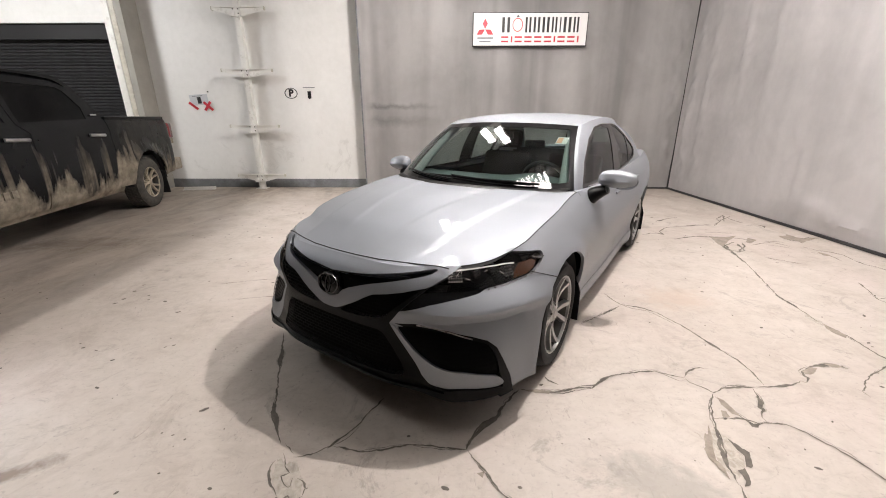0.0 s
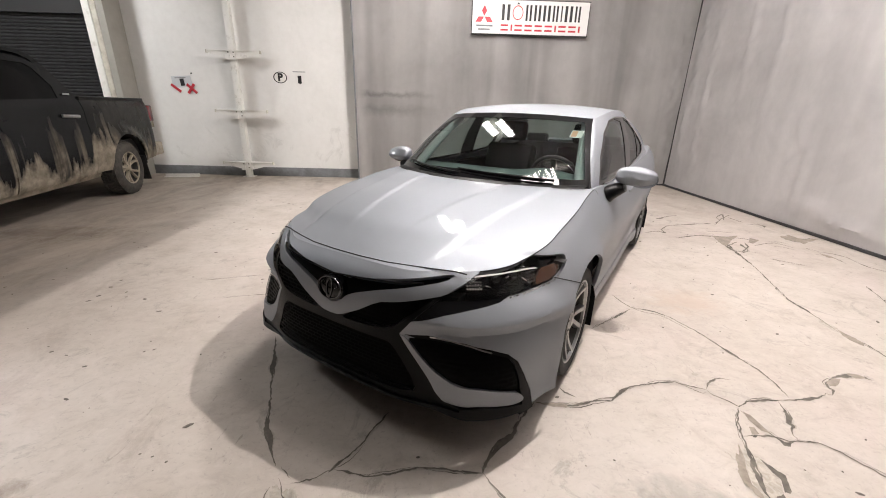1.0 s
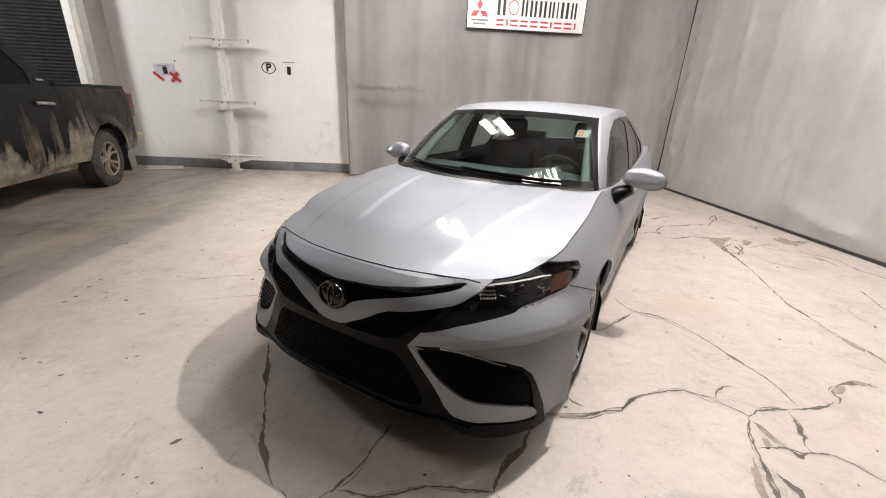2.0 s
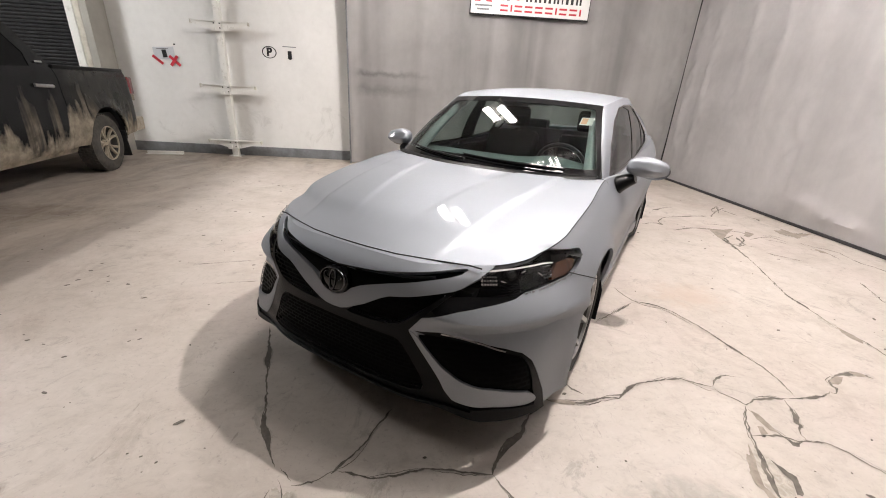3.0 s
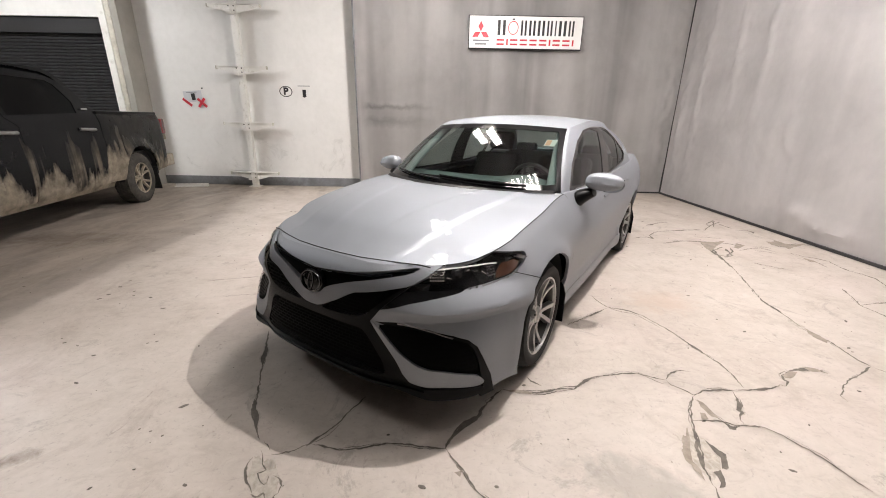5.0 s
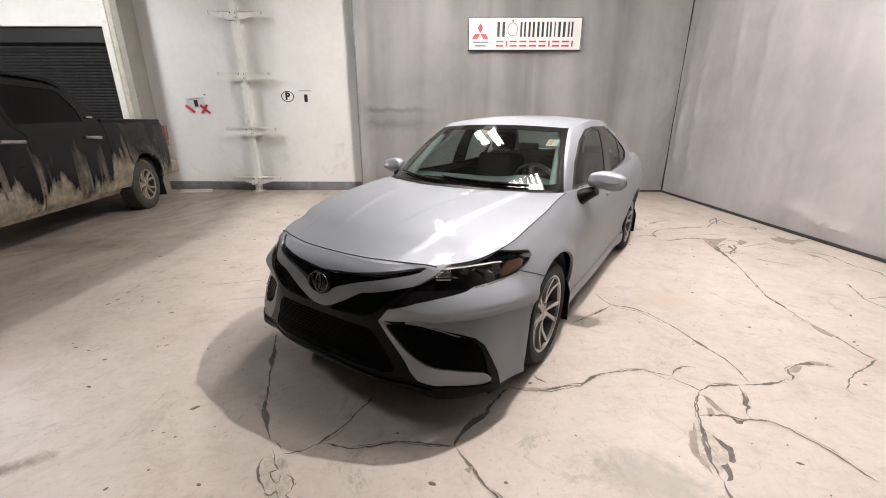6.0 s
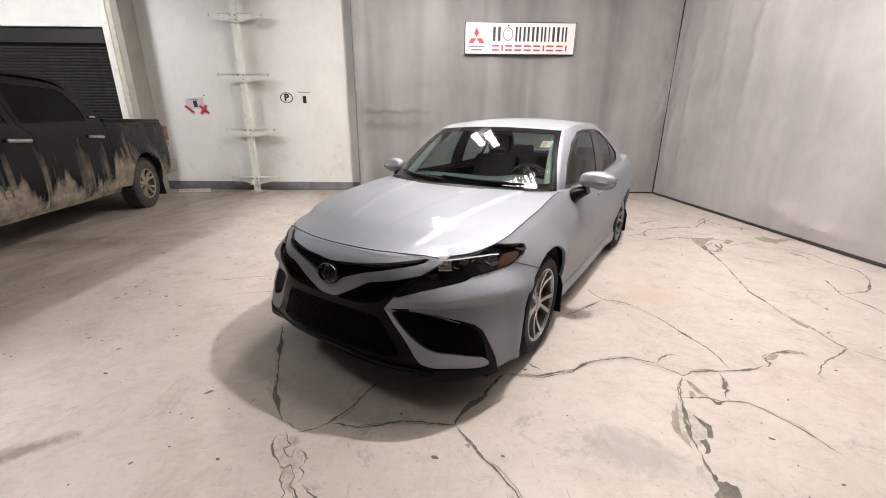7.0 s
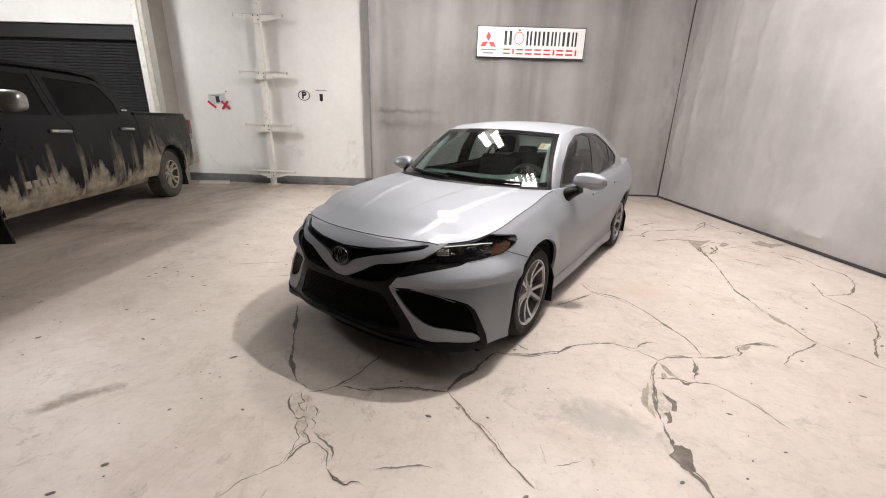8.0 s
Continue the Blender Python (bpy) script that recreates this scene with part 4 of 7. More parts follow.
door_f = skirt.cut(90, [(0.4, 0.2), (0.4, 1.1), (1.62, 1.1), (1.645, 0.8), (1.65, 0.2)], False)
door_r = skirt.cut(90, [(1.6, 0.2), (1.6, 1.1), (2.55, 1.12), (2.6, 0.9), (2.56, 0.75), (2.42, 0.6), (2.38, 0.45), (2.36, 0.2)], False)
quarter = skirt.cut(90, [(2.3, 0.3), (2.3, 1.12), (3.6, 1.12), (3.42, 0.75), (3.2, 0.6), (3.15, 0.3)], False)
back = skirt.rest()

from mathutils.bvhtree import BVHTree

tmp = grid_mesh(bmesh.new(), SK)
SKIRT_TREE = BVHTree.FromBMesh(tmp)
tmp.free()


def on_skirt(bearing, r, z, out=0.0):
    """The point of the shell seen at (r, z) from a bearing, moved outwards."""
    a = radians(bearing)
    right, ahead = Vector((-math.sin(a), math.cos(a), 0)), Vector((math.cos(a), math.sin(a), 0))
    flip = right.y * r < 0 and bearing == 0
    hit = SKIRT_TREE.ray_cast(right * (abs(r) if bearing == 0 else r) + ahead * 3 + Vector((0, 0, z)), -ahead)
    if hit[0] is None:
        return None
    p, n = hit[0], hit[1]
    if n.dot(ahead) < 0:
        n = -n
    p = p + n * out
    return Vector((p.x, -p.y, p.z)) if flip else p


pair("bumper", skirt.panel(bumper), SILVER)
whole("grille_garnish", skirt.panel(garnish, 0.004, 0.03), SILVER, None, "silver painted V-shaped grille surround")
whole("upper_slot", skirt.panel(slot, -0.022, 0.0), GRILLE_BACK)
g_up = whole("upper_mesh", skirt.panel(mesh_up, -0.03, 0.0), GRILLE_BACK)
g_low = whole("lower_grille", skirt.panel(mesh_low, -0.035, 0.0), GRILLE_BACK)
whole("grille_trim", skirt.panel(centre_trim, 0.002, 0.05), PLASTIC, None, "matt black grille surround")
whole("lip", skirt.panel(lip, 0.012, 0.04), PLASTIC, None, "matt black front lip")
pair("lamp_trim", skirt.panel(under_trim, -0.004, 0.02), GLOSS_BLACK)
vents = pair("side_vent", skirt.panel(vent, -0.011, 0.03), GRILLE_BACK)
pair("vent_trim", skirt.panel(vent_trim, -0.002, 0.045), PLASTIC)
pair("bumper_blade", skirt.panel(blade, 0.004, 0.04), SILVER)
pair("front_wing", skirt.panel(fender, 0.0, 0.02), SILVER)
doors_f = pair("front_door", skirt.panel(door_f, 0.0, 0.016), SILVER)
doors_r = pair("rear_door", skirt.panel(door_r, 0.0, 0.016), SILVER)
pair("sill", skirt.panel(sill, 0.004, 0.016), SILVER)
pair("rear_wing", skirt.panel(quarter, 0.0, 0.02), SILVER)
whole("rear_bumper", skirt.panel(back, 0.0, 0.02), SILVER)
skirt.bm.free()

# headlamps
heads = []
lamp_shell = Shell(SK)
lamp_outline = [(-0.107, 0.81), (0.021, 0.845), (0.171, 0.845), (0.33, 0.829), (0.405, 0.82), (0.42, 0.803), (0.406, 0.777), (0.358, 0.75), (0.303, 0.731), (0.227, 0.721), (0.145, 0.718), (0.057, 0.716), (-0.123, 0.713), (-0.22, 0.708), (-0.268, 0.705), (-0.177, 0.771)]
amber_r = lamp_shell.cut(45, [(0.265, 0.79), (0.342, 0.797), (0.372, 0.785), (0.352, 0.758), (0.3, 0.738), (0.225, 0.73), (0.23, 0.755)], False)
housing_r = lamp_shell.cut(45, lamp_outline)
heads = pair("headlamp", lamp_shell.panel(housing_r, -0.05, 0.0), LAMP_BODY, None, "black projector headlamp with clear lens")
pair("amber_marker", lamp_shell.panel(amber_r, -0.014, 0.02), AMBER, heads)
for f in lamp_shell.bm.faces:
    if f[lamp_shell.layer] == amber_r:
        f[lamp_shell.layer] = housing_r
pair("lens", lamp_shell.panel(housing_r, 0.001, 0.004), LENS, heads)
lamp_shell.bm.free()


def strip_on(bearing, pts, w, out, thick=0.006):
    """A raised strip along (r, z) points on the shell."""
    bm = bmesh.new()
    rows = []
    pts = resample([Vector((a, b, 0)) for a, b in pts], max(6, int(len(pts) * 5)))
    for k, p in enumerate(pts):
        d = (pts[min(k + 1, len(pts) - 1)] - pts[max(k - 1, 0)]).normalized()
        s = Vector((-d.y, d.x, 0)) * w / 2
        q = [on_skirt(bearing, *(p + s).xy, out), on_skirt(bearing, *(p - s).xy, out), on_skirt(bearing, *(p - s).xy, out - thick), on_skirt(bearing, *(p + s).xy, out - thick)]
        if all(c_ is not None for c_ in q):
            rows.append([bm.verts.new(c_) for c_ in q])
    for a, b in zip(rows, rows[1:]):
        for k in range(4):
            bm.faces.new((a[k], a[(k + 1) % 4], b[(k + 1) % 4], b[k]))
    if rows:
        bm.faces.new(rows[0])
        bm.faces.new(rows[-1][::-1])
    bmesh.ops.recalc_face_normals(bm, faces=bm.faces)
    return bm


pair("light_bar", strip_on(45, [(-0.09, 0.793), (-0.01, 0.798), (0.08, 0.799), (0.16, 0.795), (0.23, 0.79)], 0.005, -0.004), SIGN_WHITE, heads, "pale daytime light strip")
pair("bright_edge", strip_on(45, [(0.06, 0.712), (0.145, 0.714), (0.227, 0.717), (0.305, 0.727), (0.361, 0.746), (0.41, 0.774)], 0.006, 0.008, 0.012), CHROME, heads)


def barrel(bearing, r, z, radius, out):
    p = on_skirt(bearing, r, z) + out * Vector((math.cos(radians(bearing)), math.sin(radians(bearing)), 0))
    d = Vector((math.cos(radians(25)), math.sin(radians(25)), 0.02))
    bm = bmesh.new()
    lathe(bm, [(radius * 1.25, -0.02), (radius * 1.3, 0.004), (radius * 1.05, 0.0), (radius, 0.002), (radius * 0.85, 0.012), (radius * 0.5, 0.02), (0.0005, 0.023)], Matrix.Translation(p) @ d.to_track_quat("Z", "Y").to_matrix().to_4x4(), 24)
    return bm


# a few bright facets behind the lens
for r_, z_, w_, h_, tilt in ((-0.03, 0.762, 0.026, 0.004, 20), (0.065, 0.785, 0.018, 0.005, -30), (0.15, 0.765, 0.03, 0.004, 35)):
    p = on_skirt(45, r_, z_, -0.044)
    bm = bmesh.new()
    add_box(bm, -w_ / 2, w_ / 2, -0.002, 0.002, -h_ / 2, h_ / 2, Matrix.Translation(p) @ pose(0, 0, 0, 0, 0, 135) @ pose(0, 0, 0, 0, tilt, 0), 0.0015)
    pair("facet", bm, CHROME, heads, "small bright lamp facet")

PROJ = mat("projector_lens", (0.02, 0.022, 0.025), 0.05, 0.0, 1.0)
pair("projector", barrel(45, 0.02, 0.768, 0.022, -0.045), PROJ, heads, "round projector lens")
pair("projector", barrel(45, 0.11, 0.772, 0.022, -0.045), PROJ, heads, "round projector lens")
# ribbed reflector blocks
RIB = mat("ribbed_reflector", (0.4, 0.4, 0.41), 0.15, 1.0)
for r0, z0, n_rib in ((-0.115, 0.775, 6), (0.175, 0.768, 4)):
    bm = bmesh.new()
    for k in range(n_rib):
        for q in range(4):
            p = on_skirt(45, r0 + 0.011 * k, z0 - 0.02 + 0.011 * q, -0.042)
            if p:
                add_box(bm, p.x - 0.004, p.x + 0.004, p.y - 0.004, p.y + 0.004, p.z - 0.004, p.z + 0.004)
    pair("reflector", bm, RIB, heads, "ribbed bright reflector")

# grille lattice
def lattice(parents, bearing, rng_r, rng_z, cell_w, cell_h, poly, out, bar, name, mirror_pair=False):
    bm = bmesh.new()
    nz = int((rng_z[1] - rng_z[0]) / cell_h)
    nr = int((rng_r[1] - rng_r[0]) / cell_w)

    def seg(a, b):
        n_ = max(2, int(math.hypot(b[0] - a[0], b[1] - a[1]) / 0.02) + 1)
        prev = None
        for k in range(n_ + 1):
            t = k / n_
            r, z = a[0] + (b[0] - a[0]) * t, a[1] + (b[1] - a[1]) * t
            if not inside(poly, r, z):
                prev = None
                continue
            dr, dz = (0, bar / 2) if a[1] == b[1] else (bar / 2, 0)
            c_ = [on_skirt(bearing, r + dr, z + dz, out), on_skirt(bearing, r - dr, z - dz, out), on_skirt(bearing, r - dr, z - dz, out - 0.02), on_skirt(bearing, r + dr, z + dz, out - 0.02)]
            if any(q is None for q in c_):
                prev = None
                continue
            row = [bm.verts.new(q) for q in c_]
            if prev:
                for q in range(4):
                    bm.faces.new((prev[q], prev[(q + 1) % 4], row[(q + 1) % 4], row[q]))
            prev = row

    for k in range(nz + 1):
        z = rng_z[0] + k * cell_h
        seg((rng_r[0], z), (rng_r[1], z))
        for q in range(nr + 1):
            r = rng_r[0] + (q + 0.5 * (k % 2)) * cell_w
            seg((r, z), (r, z + cell_h))
    bmesh.ops.recalc_face_normals(bm, faces=bm.faces)
    if mirror_pair:
        return pair(name, bm, LATTICE, parents)
    return part(name, bm, LATTICE, parents)


half = [(0.0, 0.505), (0.258, 0.511), (0.333, 0.512), (0.373, 0.472), (0.462, 0.315), (0.449, 0.288), (0.249, 0.286), (0.0, 0.281)]
lattice(g_low, 0, (-0.48, 0.48), (0.286, 0.512), 0.046, 0.0185, half + [(-a, b) for a, b in half[::-1]], -0.012, 0.006, "lattice")
vent_poly = [(-0.287, 0.546), (-0.152, 0.535), (-0.046, 0.523), (0.066, 0.492), (0.14, 0.465), (0.17, 0.42), (0.19, 0.36), (0.2, 0.325), (0.15, 0.336), (0.027, 0.368), (-0.055, 0.378), (-0.112, 0.391), (-0.172, 0.43), (-0.228, 0.486)]
lattice(vents, 40, (-0.3, 0.24), (0.28, 0.57), 0.055, 0.021, vent_poly, -0.006, 0.008, "lattice", True)
up_half = [(0.085, 0.556), (0.175, 0.612), (0.25, 0.66), (0.29, 0.678), (0.41, 0.702), (0.49, 0.712), (0.39, 0.623), (0.36, 0.59), (0.312, 0.57), (0.224, 0.558)]
lattice(g_up, 0, (0.06, 0.5), (0.55, 0.72), 0.046, 0.0185, up_half, -0.012, 0.006, "lattice")
lattice(g_up, 0, (-0.5, -0.06), (0.55, 0.72), 0.046, 0.0185, [(-a, b) for a, b in up_half[::-1]], -0.012, 0.006, "lattice")
pair("chrome_line", strip_on(40, [(-0.19, 0.556), (-0.1, 0.545), (-0.057, 0.536), (-0.013, 0.526), (0.03, 0.511), (0.066, 0.5)], 0.006, 0.003), CHROME)
# thin bar in the upper slot
bm = bmesh.new()
sweep(bm, [on_skirt(0, a, 0.735 + 0.08 * abs(a), -0.012) for a in [-0.44 + 0.04 * k for k in range(23)]], 0.006, 8)
part("slot_bar", bm, GLOSS_BLACK, car)

# round badge, kept plain: a disc with an oval ring and bars
badge_p = on_skirt(0, 0.0, 0.675, -0.012)
badge_m = Matrix.Translation(badge_p) @ pose(0, 0, 0, 0, 78, 0) @ pose(0, 0, 0, 0, 0, 90)
bm = bmesh.new()
lathe(bm, [(0.0005, 0.012), (0.06, 0.012), (0.072, 0.006), (0.072, -0.03)], badge_m @ Matrix.Diagonal((1.12, 0.82, 1, 1)), 40)
badge = part("badge", bm, GLOSS_BLACK, car, "round black badge with chrome ring")


def ring(rx, ry, tube, cx=0.0, cy=0.0):
    b_m = bmesh.new()
    lathe(b_m, [(1 + tube / rx * math.cos(2 * math.pi * k / 8), tube * math.sin(2 * math.pi * k / 8)) for k in range(8)], badge_m @ Matrix.Translation((cx, cy, 0.014)) @ Matrix.Diagonal((rx, ry, 1, 1)), 40, True)
    return b_m


part("badge_ring", ring(0.07, 0.05, 0.0045), DARK_CHROME, badge)
part("badge_ring", ring(0.05, 0.017, 0.0035, 0, 0.016), DARK_CHROME, badge)
part("badge_ring", ring(0.017, 0.044, 0.0035), DARK_CHROME, badge)

# bonnet, roof, ledge, screens
bm = grid_mesh(bmesh.new(), HD)
bmesh.ops.recalc_face_normals(bm, faces=bm.faces)
if sum(f.normal.z for f in bm.faces) < 0:
    bmesh.ops.reverse_faces(bm, faces=bm.faces)
bonnet_bm = finish_panel(bm, 0.001, 0.02)
whole("bonnet", bonnet_bm, SILVER)
bm = bmesh.new()
sweep(bm, resample([Vector((0.852, 0.0, 0.8125)), Vector((0.851, 0.093, 0.8125)), Vector((0.841, 0.237, 0.8135)), Vector((0.815, 0.36, 0.8155)), Vector((0.78, 0.472, 0.8145)), Vector((0.757, 0.535, 0.8135)), Vector((0.745, 0.585, 0.808))], 40), 0.0032, 6)
bmesh.ops.recalc_face_normals(bm, faces=bm.faces)
pair("bonnet_seam", bm, BLACK)
# dark joint under the bonnet's edge
bm = bmesh.new()
sweep(bm, [p - Vector((0.002, 0, 0.0025)) for p in TOP[: K_COWL + 1 : 2]], 0.004, 6)
whole("bonnet_seal", bm, BLACK)

bm = grid_mesh(bmesh.new(), RF)
bmesh.ops.remove_doubles(bm, verts=bm.verts, dist=0.0004)
bmesh.ops.recalc_face_normals(bm, faces=bm.faces)
if sum(f.normal.z for f in bm.faces) < 0:
    bmesh.ops.reverse_faces(bm, faces=bm.faces)
whole("roof", finish_panel(bm, 0.0, 0.0), SILVER)
bm = grid_mesh(bmesh.new(), LD)
bmesh.ops.recalc_face_normals(bm, faces=bm.faces)
if sum(f.normal.z for f in bm.faces) < 0:
    bmesh.ops.reverse_faces(bm, faces=bm.faces)
whole("boot_lid", finish_panel(bm, 0.0, 0.0), SILVER)

green = Shell(GR)
screen = green.cut(0, [(-0.02, 1.06), (0.45, 1.05), (0.66, 1.04), (0.715, 1.045), (0.69, 1.11), (0.565, 1.375), (0.55, 1.386), (0.3, 1.398), (-0.02, 1.404)], False)
frit = green.cut(0, [(-0.02, 0.9), (0.79, 0.9), (0.765, 0.99), (0.748, 1.03), (0.605, 1.38), (0.592, 1.42), (0.56, 1.6), (-0.02, 1.6)], False)
glass_f = green.cut(90, [(0.75, 1.022), (1.0, 1.016), (1.6, 1.022), (1.635, 1.2), (1.7, 1.385), (1.5, 1.408), (1.31, 1.382), (1.11, 1.3), (0.88, 1.152)], False)
glass_r = green.cut(90, [(1.86, 1.03), (2.3, 1.06), (2.4, 1.3), (2.1, 1.385), (1.88, 1.405)], False)
glass_q = green.cut(90, [(2.36, 1.068), (2.52, 1.09), (2.62, 1.15), (2.6, 1.19), (2.46, 1.28)], False)
dlo = green.cut(90, [(0.69, 0.99), (0.7, 1.01), (0.86, 1.165), (1.1, 1.318), (1.3, 1.398), (1.5, 1.424), (1.9, 1.424), (2.12, 1.404), (2.44, 1.315), (2.64, 1.2), (2.67, 1.14), (2.55, 1.07), (2.3, 1.04), (1.9, 1.013), (1.6, 1.003), (1.0, 0.995)], False)
rear_glass = green.cut(180, [(0.02, 1.14), (-0.6, 1.12), (-0.5, 1.36), (0.02, 1.385)], False)
pillars = green.rest()
whole("windscreen", green.panel(screen, 0.0, 0.004), GLASS, None, "clear windscreen reflecting ceiling lamps")
whole("screen_border", green.panel(frit, 0.0, 0.006), GLOSS_BLACK)
pair("front_side_window", green.panel(glass_f, -0.004, 0.004), GLASS_DARK)
pair("rear_side_window", green.panel(glass_r, -0.004, 0.004), GLASS_DARK)
pair("quarter_window", green.panel(glass_q, -0.004, 0.004), GLASS_DARK)
pair("window_surround", green.panel(dlo, 0.0, 0.008), GLOSS_BLACK)
whole("rear_window", green.panel(rear_glass, 0.0, 0.004), GLASS_DARK)
pair("roof_pillar", green.panel(pillars, 0.002, 0.012), SILVER)
GREEN_TREE = BVHTree.FromBMesh(green.bm)
green.bm.free()


def on_side(x, z, out=0.0):
    hit = GREEN_TREE.ray_cast(Vector((x, 3, z)), Vector((0, -1, 0)))
    if hit[0] is None:
        return None
    n = hit[1] if hit[1].y > 0 else -hit[1]
    return hit[0] + n * out


trim = [(-1.35, 1.404), (-1.5, 1.42), (-1.9, 1.42), (-2.12, 1.4), (-2.44, 1.312), (-2.63, 1.2), (-2.66, 1.15), (-2.55, 1.08), (-2.3, 1.05), (-1.9, 1.02), (-1.6, 1.01), (-1.0, 1.0), (-0.78, 1.0)]
pts = [on_side(p.x, p.y, 0.003) for p in resample([Vector((a, b, 0)) for a, b in trim], 90)]
bm = bmesh.new()
sweep(bm, [p for p in pts if p], 0.004, 6)
bmesh.ops.recalc_face_normals(bm, faces=bm.faces)
pair("chrome_trim", bm, CHROME)

# door mirrors
def mirror_cap():
    bm = bmesh.new()
    bmesh.ops.create_uvsphere(bm, u_segments=32, v_segments=20, radius=1.0)
    for q in bm.verts:
        x, y, z = q.co
        x, y, z = [math.copysign(abs(c_) ** 0.62, c_) for c_ in (x, y, z)]
        taper = 1 - 0.28 * max(0, y) - 0.1 * max(0, -y)
        px = 0.085 * x if x > 0 else 0.05 * x
        fold = 0.016 * max(0.0, 1 - abs(z + 0.12) / 0.5) if x > 0 else 0.0
        low = 0.8 if z < 0 else 1.0
        q.co = Vector((px + fold - 0.03 * y, 0.118 * y, 0.07 * z * taper * low + 0.006 - 0.004 * y))
    bmesh.ops.transform(bm, matrix=pose(-0.83, 0.99, 1.05, 0, 0, -8), verts=bm.verts)
    return bm


caps = pair("door_mirror", mirror_cap(), SILVER, None, "silver door mirror with black foot")
bm = bmesh.new()
loop = []
for k in range(9):
    t = k / 8
    c_ = Vector((-0.735 - 0.06 * t, 0.84 + 0.09 * t, 0.935 + 0.055 * t ** 0.7))
    w_, h_ = 0.06 + 0.01 * (1 - t), 0.03 + 0.022 * (1 - t)
    loop.append([bm.verts.new(c_ + Vector((w_ * math.cos(a), -0.5 * h_ * math.sin(a), h_ * math.sin(a)))) for a in [2 * math.pi * q / 12 for q in range(12)]])
for a, b in zip(loop, loop[1:]):
    for q in range(12):
        bm.faces.new((a[q], a[(q + 1) % 12], b[(q + 1) % 12], b[q]))
bm.faces.new(loop[0])
bm.faces.new(loop[-1])
bmesh.ops.recalc_face_normals(bm, faces=bm.faces)
pair("foot", bm, PLASTIC, caps)
bm = bmesh.new()
lathe(bm, [(0.0005, 0.0), (1.0, 0.0)], pose(-0.852, 1.02, 1.045, 0, -90, -8) @ Matrix.Diagonal((0.062, 0.1, 1, 1)), 28)
pair("mirror_glass", bm, CHROME, caps)

# dark panel joints
SEAMS = {"wing_seam": (90, [(0.578, 0.985), (0.565, 0.9), (0.515, 0.8), (0.5, 0.6), (0.5, 0.36), (0.52, 0.27)]), "door_seam": (90, [(1.62, 0.985), (1.645, 0.8), (1.65, 0.3)]), "rear_door_seam": (90, [(2.56, 1.02), (2.6, 0.9), (2.56, 0.75), (2.44, 0.62)]), "sill_seam": (90, [(0.46, 0.27), (1.4, 0.277), (2.36, 0.285)])}
for nm, (brg, run_) in SEAMS.items():
    pair(nm, strip_on(brg, run_, 0.005, 0.0022, 0.006), BLACK)
pair("tail_lamp", strip_on(120, [(2.6, 0.97), (2.74, 0.975), (2.88, 0.97)], 0.1, 0.006), RED_LENS, None, "dark red tail lamp")
bm = bmesh.new()
sweep(bm, [on_skirt(90, p.x, p.y, 0.0015) for p in resample([Vector((-0.415, 0.747, 0)), Vector((-0.31, 0.705, 0)), Vector((-0.205, 0.662, 0))], 40)], 0.002, 6)
bmesh.ops.recalc_face_normals(bm, faces=bm.faces)
pair("bumper_seam", bm, BLACK)

# inner pillar linings
for sgn in (1, -1):
    bm = bmesh.new()
    pts = [Vector((-0.63 - 0.5 * t, sgn * (0.665 - 0.125 * t), 1.0 + 0.385 * t + 0.02 * math.sin(math.pi * t))) for t in [q / 10 for q in range(11)]]
    sweep(bm, pts, 0.036, 12, 0.03)
    part("pillar_lining", bm, PILLAR_TRIM, car, "pale grey pillar lining")

# door handles and sill joint
for x0, parents in ((-1.45, doors_f), (-2.36, doors_r)):
    z = 0.872 if x0 > -2 else 0.895
    pts = [on_skirt(90, -x, z, 0.004 + 0.026 * math.sin(math.pi * k / 8) ** 0.5) for k, x in enumerate([x0 + 0.1 - 0.2 * q / 8 for q in range(9)])]
    bm = bmesh.new()
    sweep(bm, pts, 0.012, 10)
    bmesh.ops.recalc_face_normals(bm, faces=bm.faces)
    pair("handle", bm, SILVER, parents)

# wipers and cowl
pts = [Vector((-0.25 - 0.245 * t ** 2.2, 0.74 * t, 1.002 - 0.004 * t)) for t in [q / 20 for q in range(21)]]
bm = bmesh.new()
rows = [[bm.verts.new(p + Vector(o_)) for o_ in ((0.012, 0, 0.0), (0.0, 0, 0.008), (-0.05, 0, 0.012), (-0.06, 0, 0.004))] for p in pts]
for a, b in zip(rows, rows[1:]):
    for k in range(3):
        bm.faces.new((a[k], a[k + 1], b[k + 1], b[k]))
bmesh.ops.recalc_face_normals(bm, faces=bm.faces)
if sum(f.normal.z for f in bm.faces) < 0:
    bmesh.ops.reverse_faces(bm, faces=bm.faces)
whole("cowl", bm, PLASTIC)


def on_screen(y, z, out):
    hit = GREEN_TREE.ray_cast(Vector((2, abs(y), z)), Vector((-1, 0, 0)))
    n = hit[1] if hit[1].x > 0 else -hit[1]
    p = hit[0] + n * out
    return Vector((p.x, math.copysign(p.y, y), p.z))


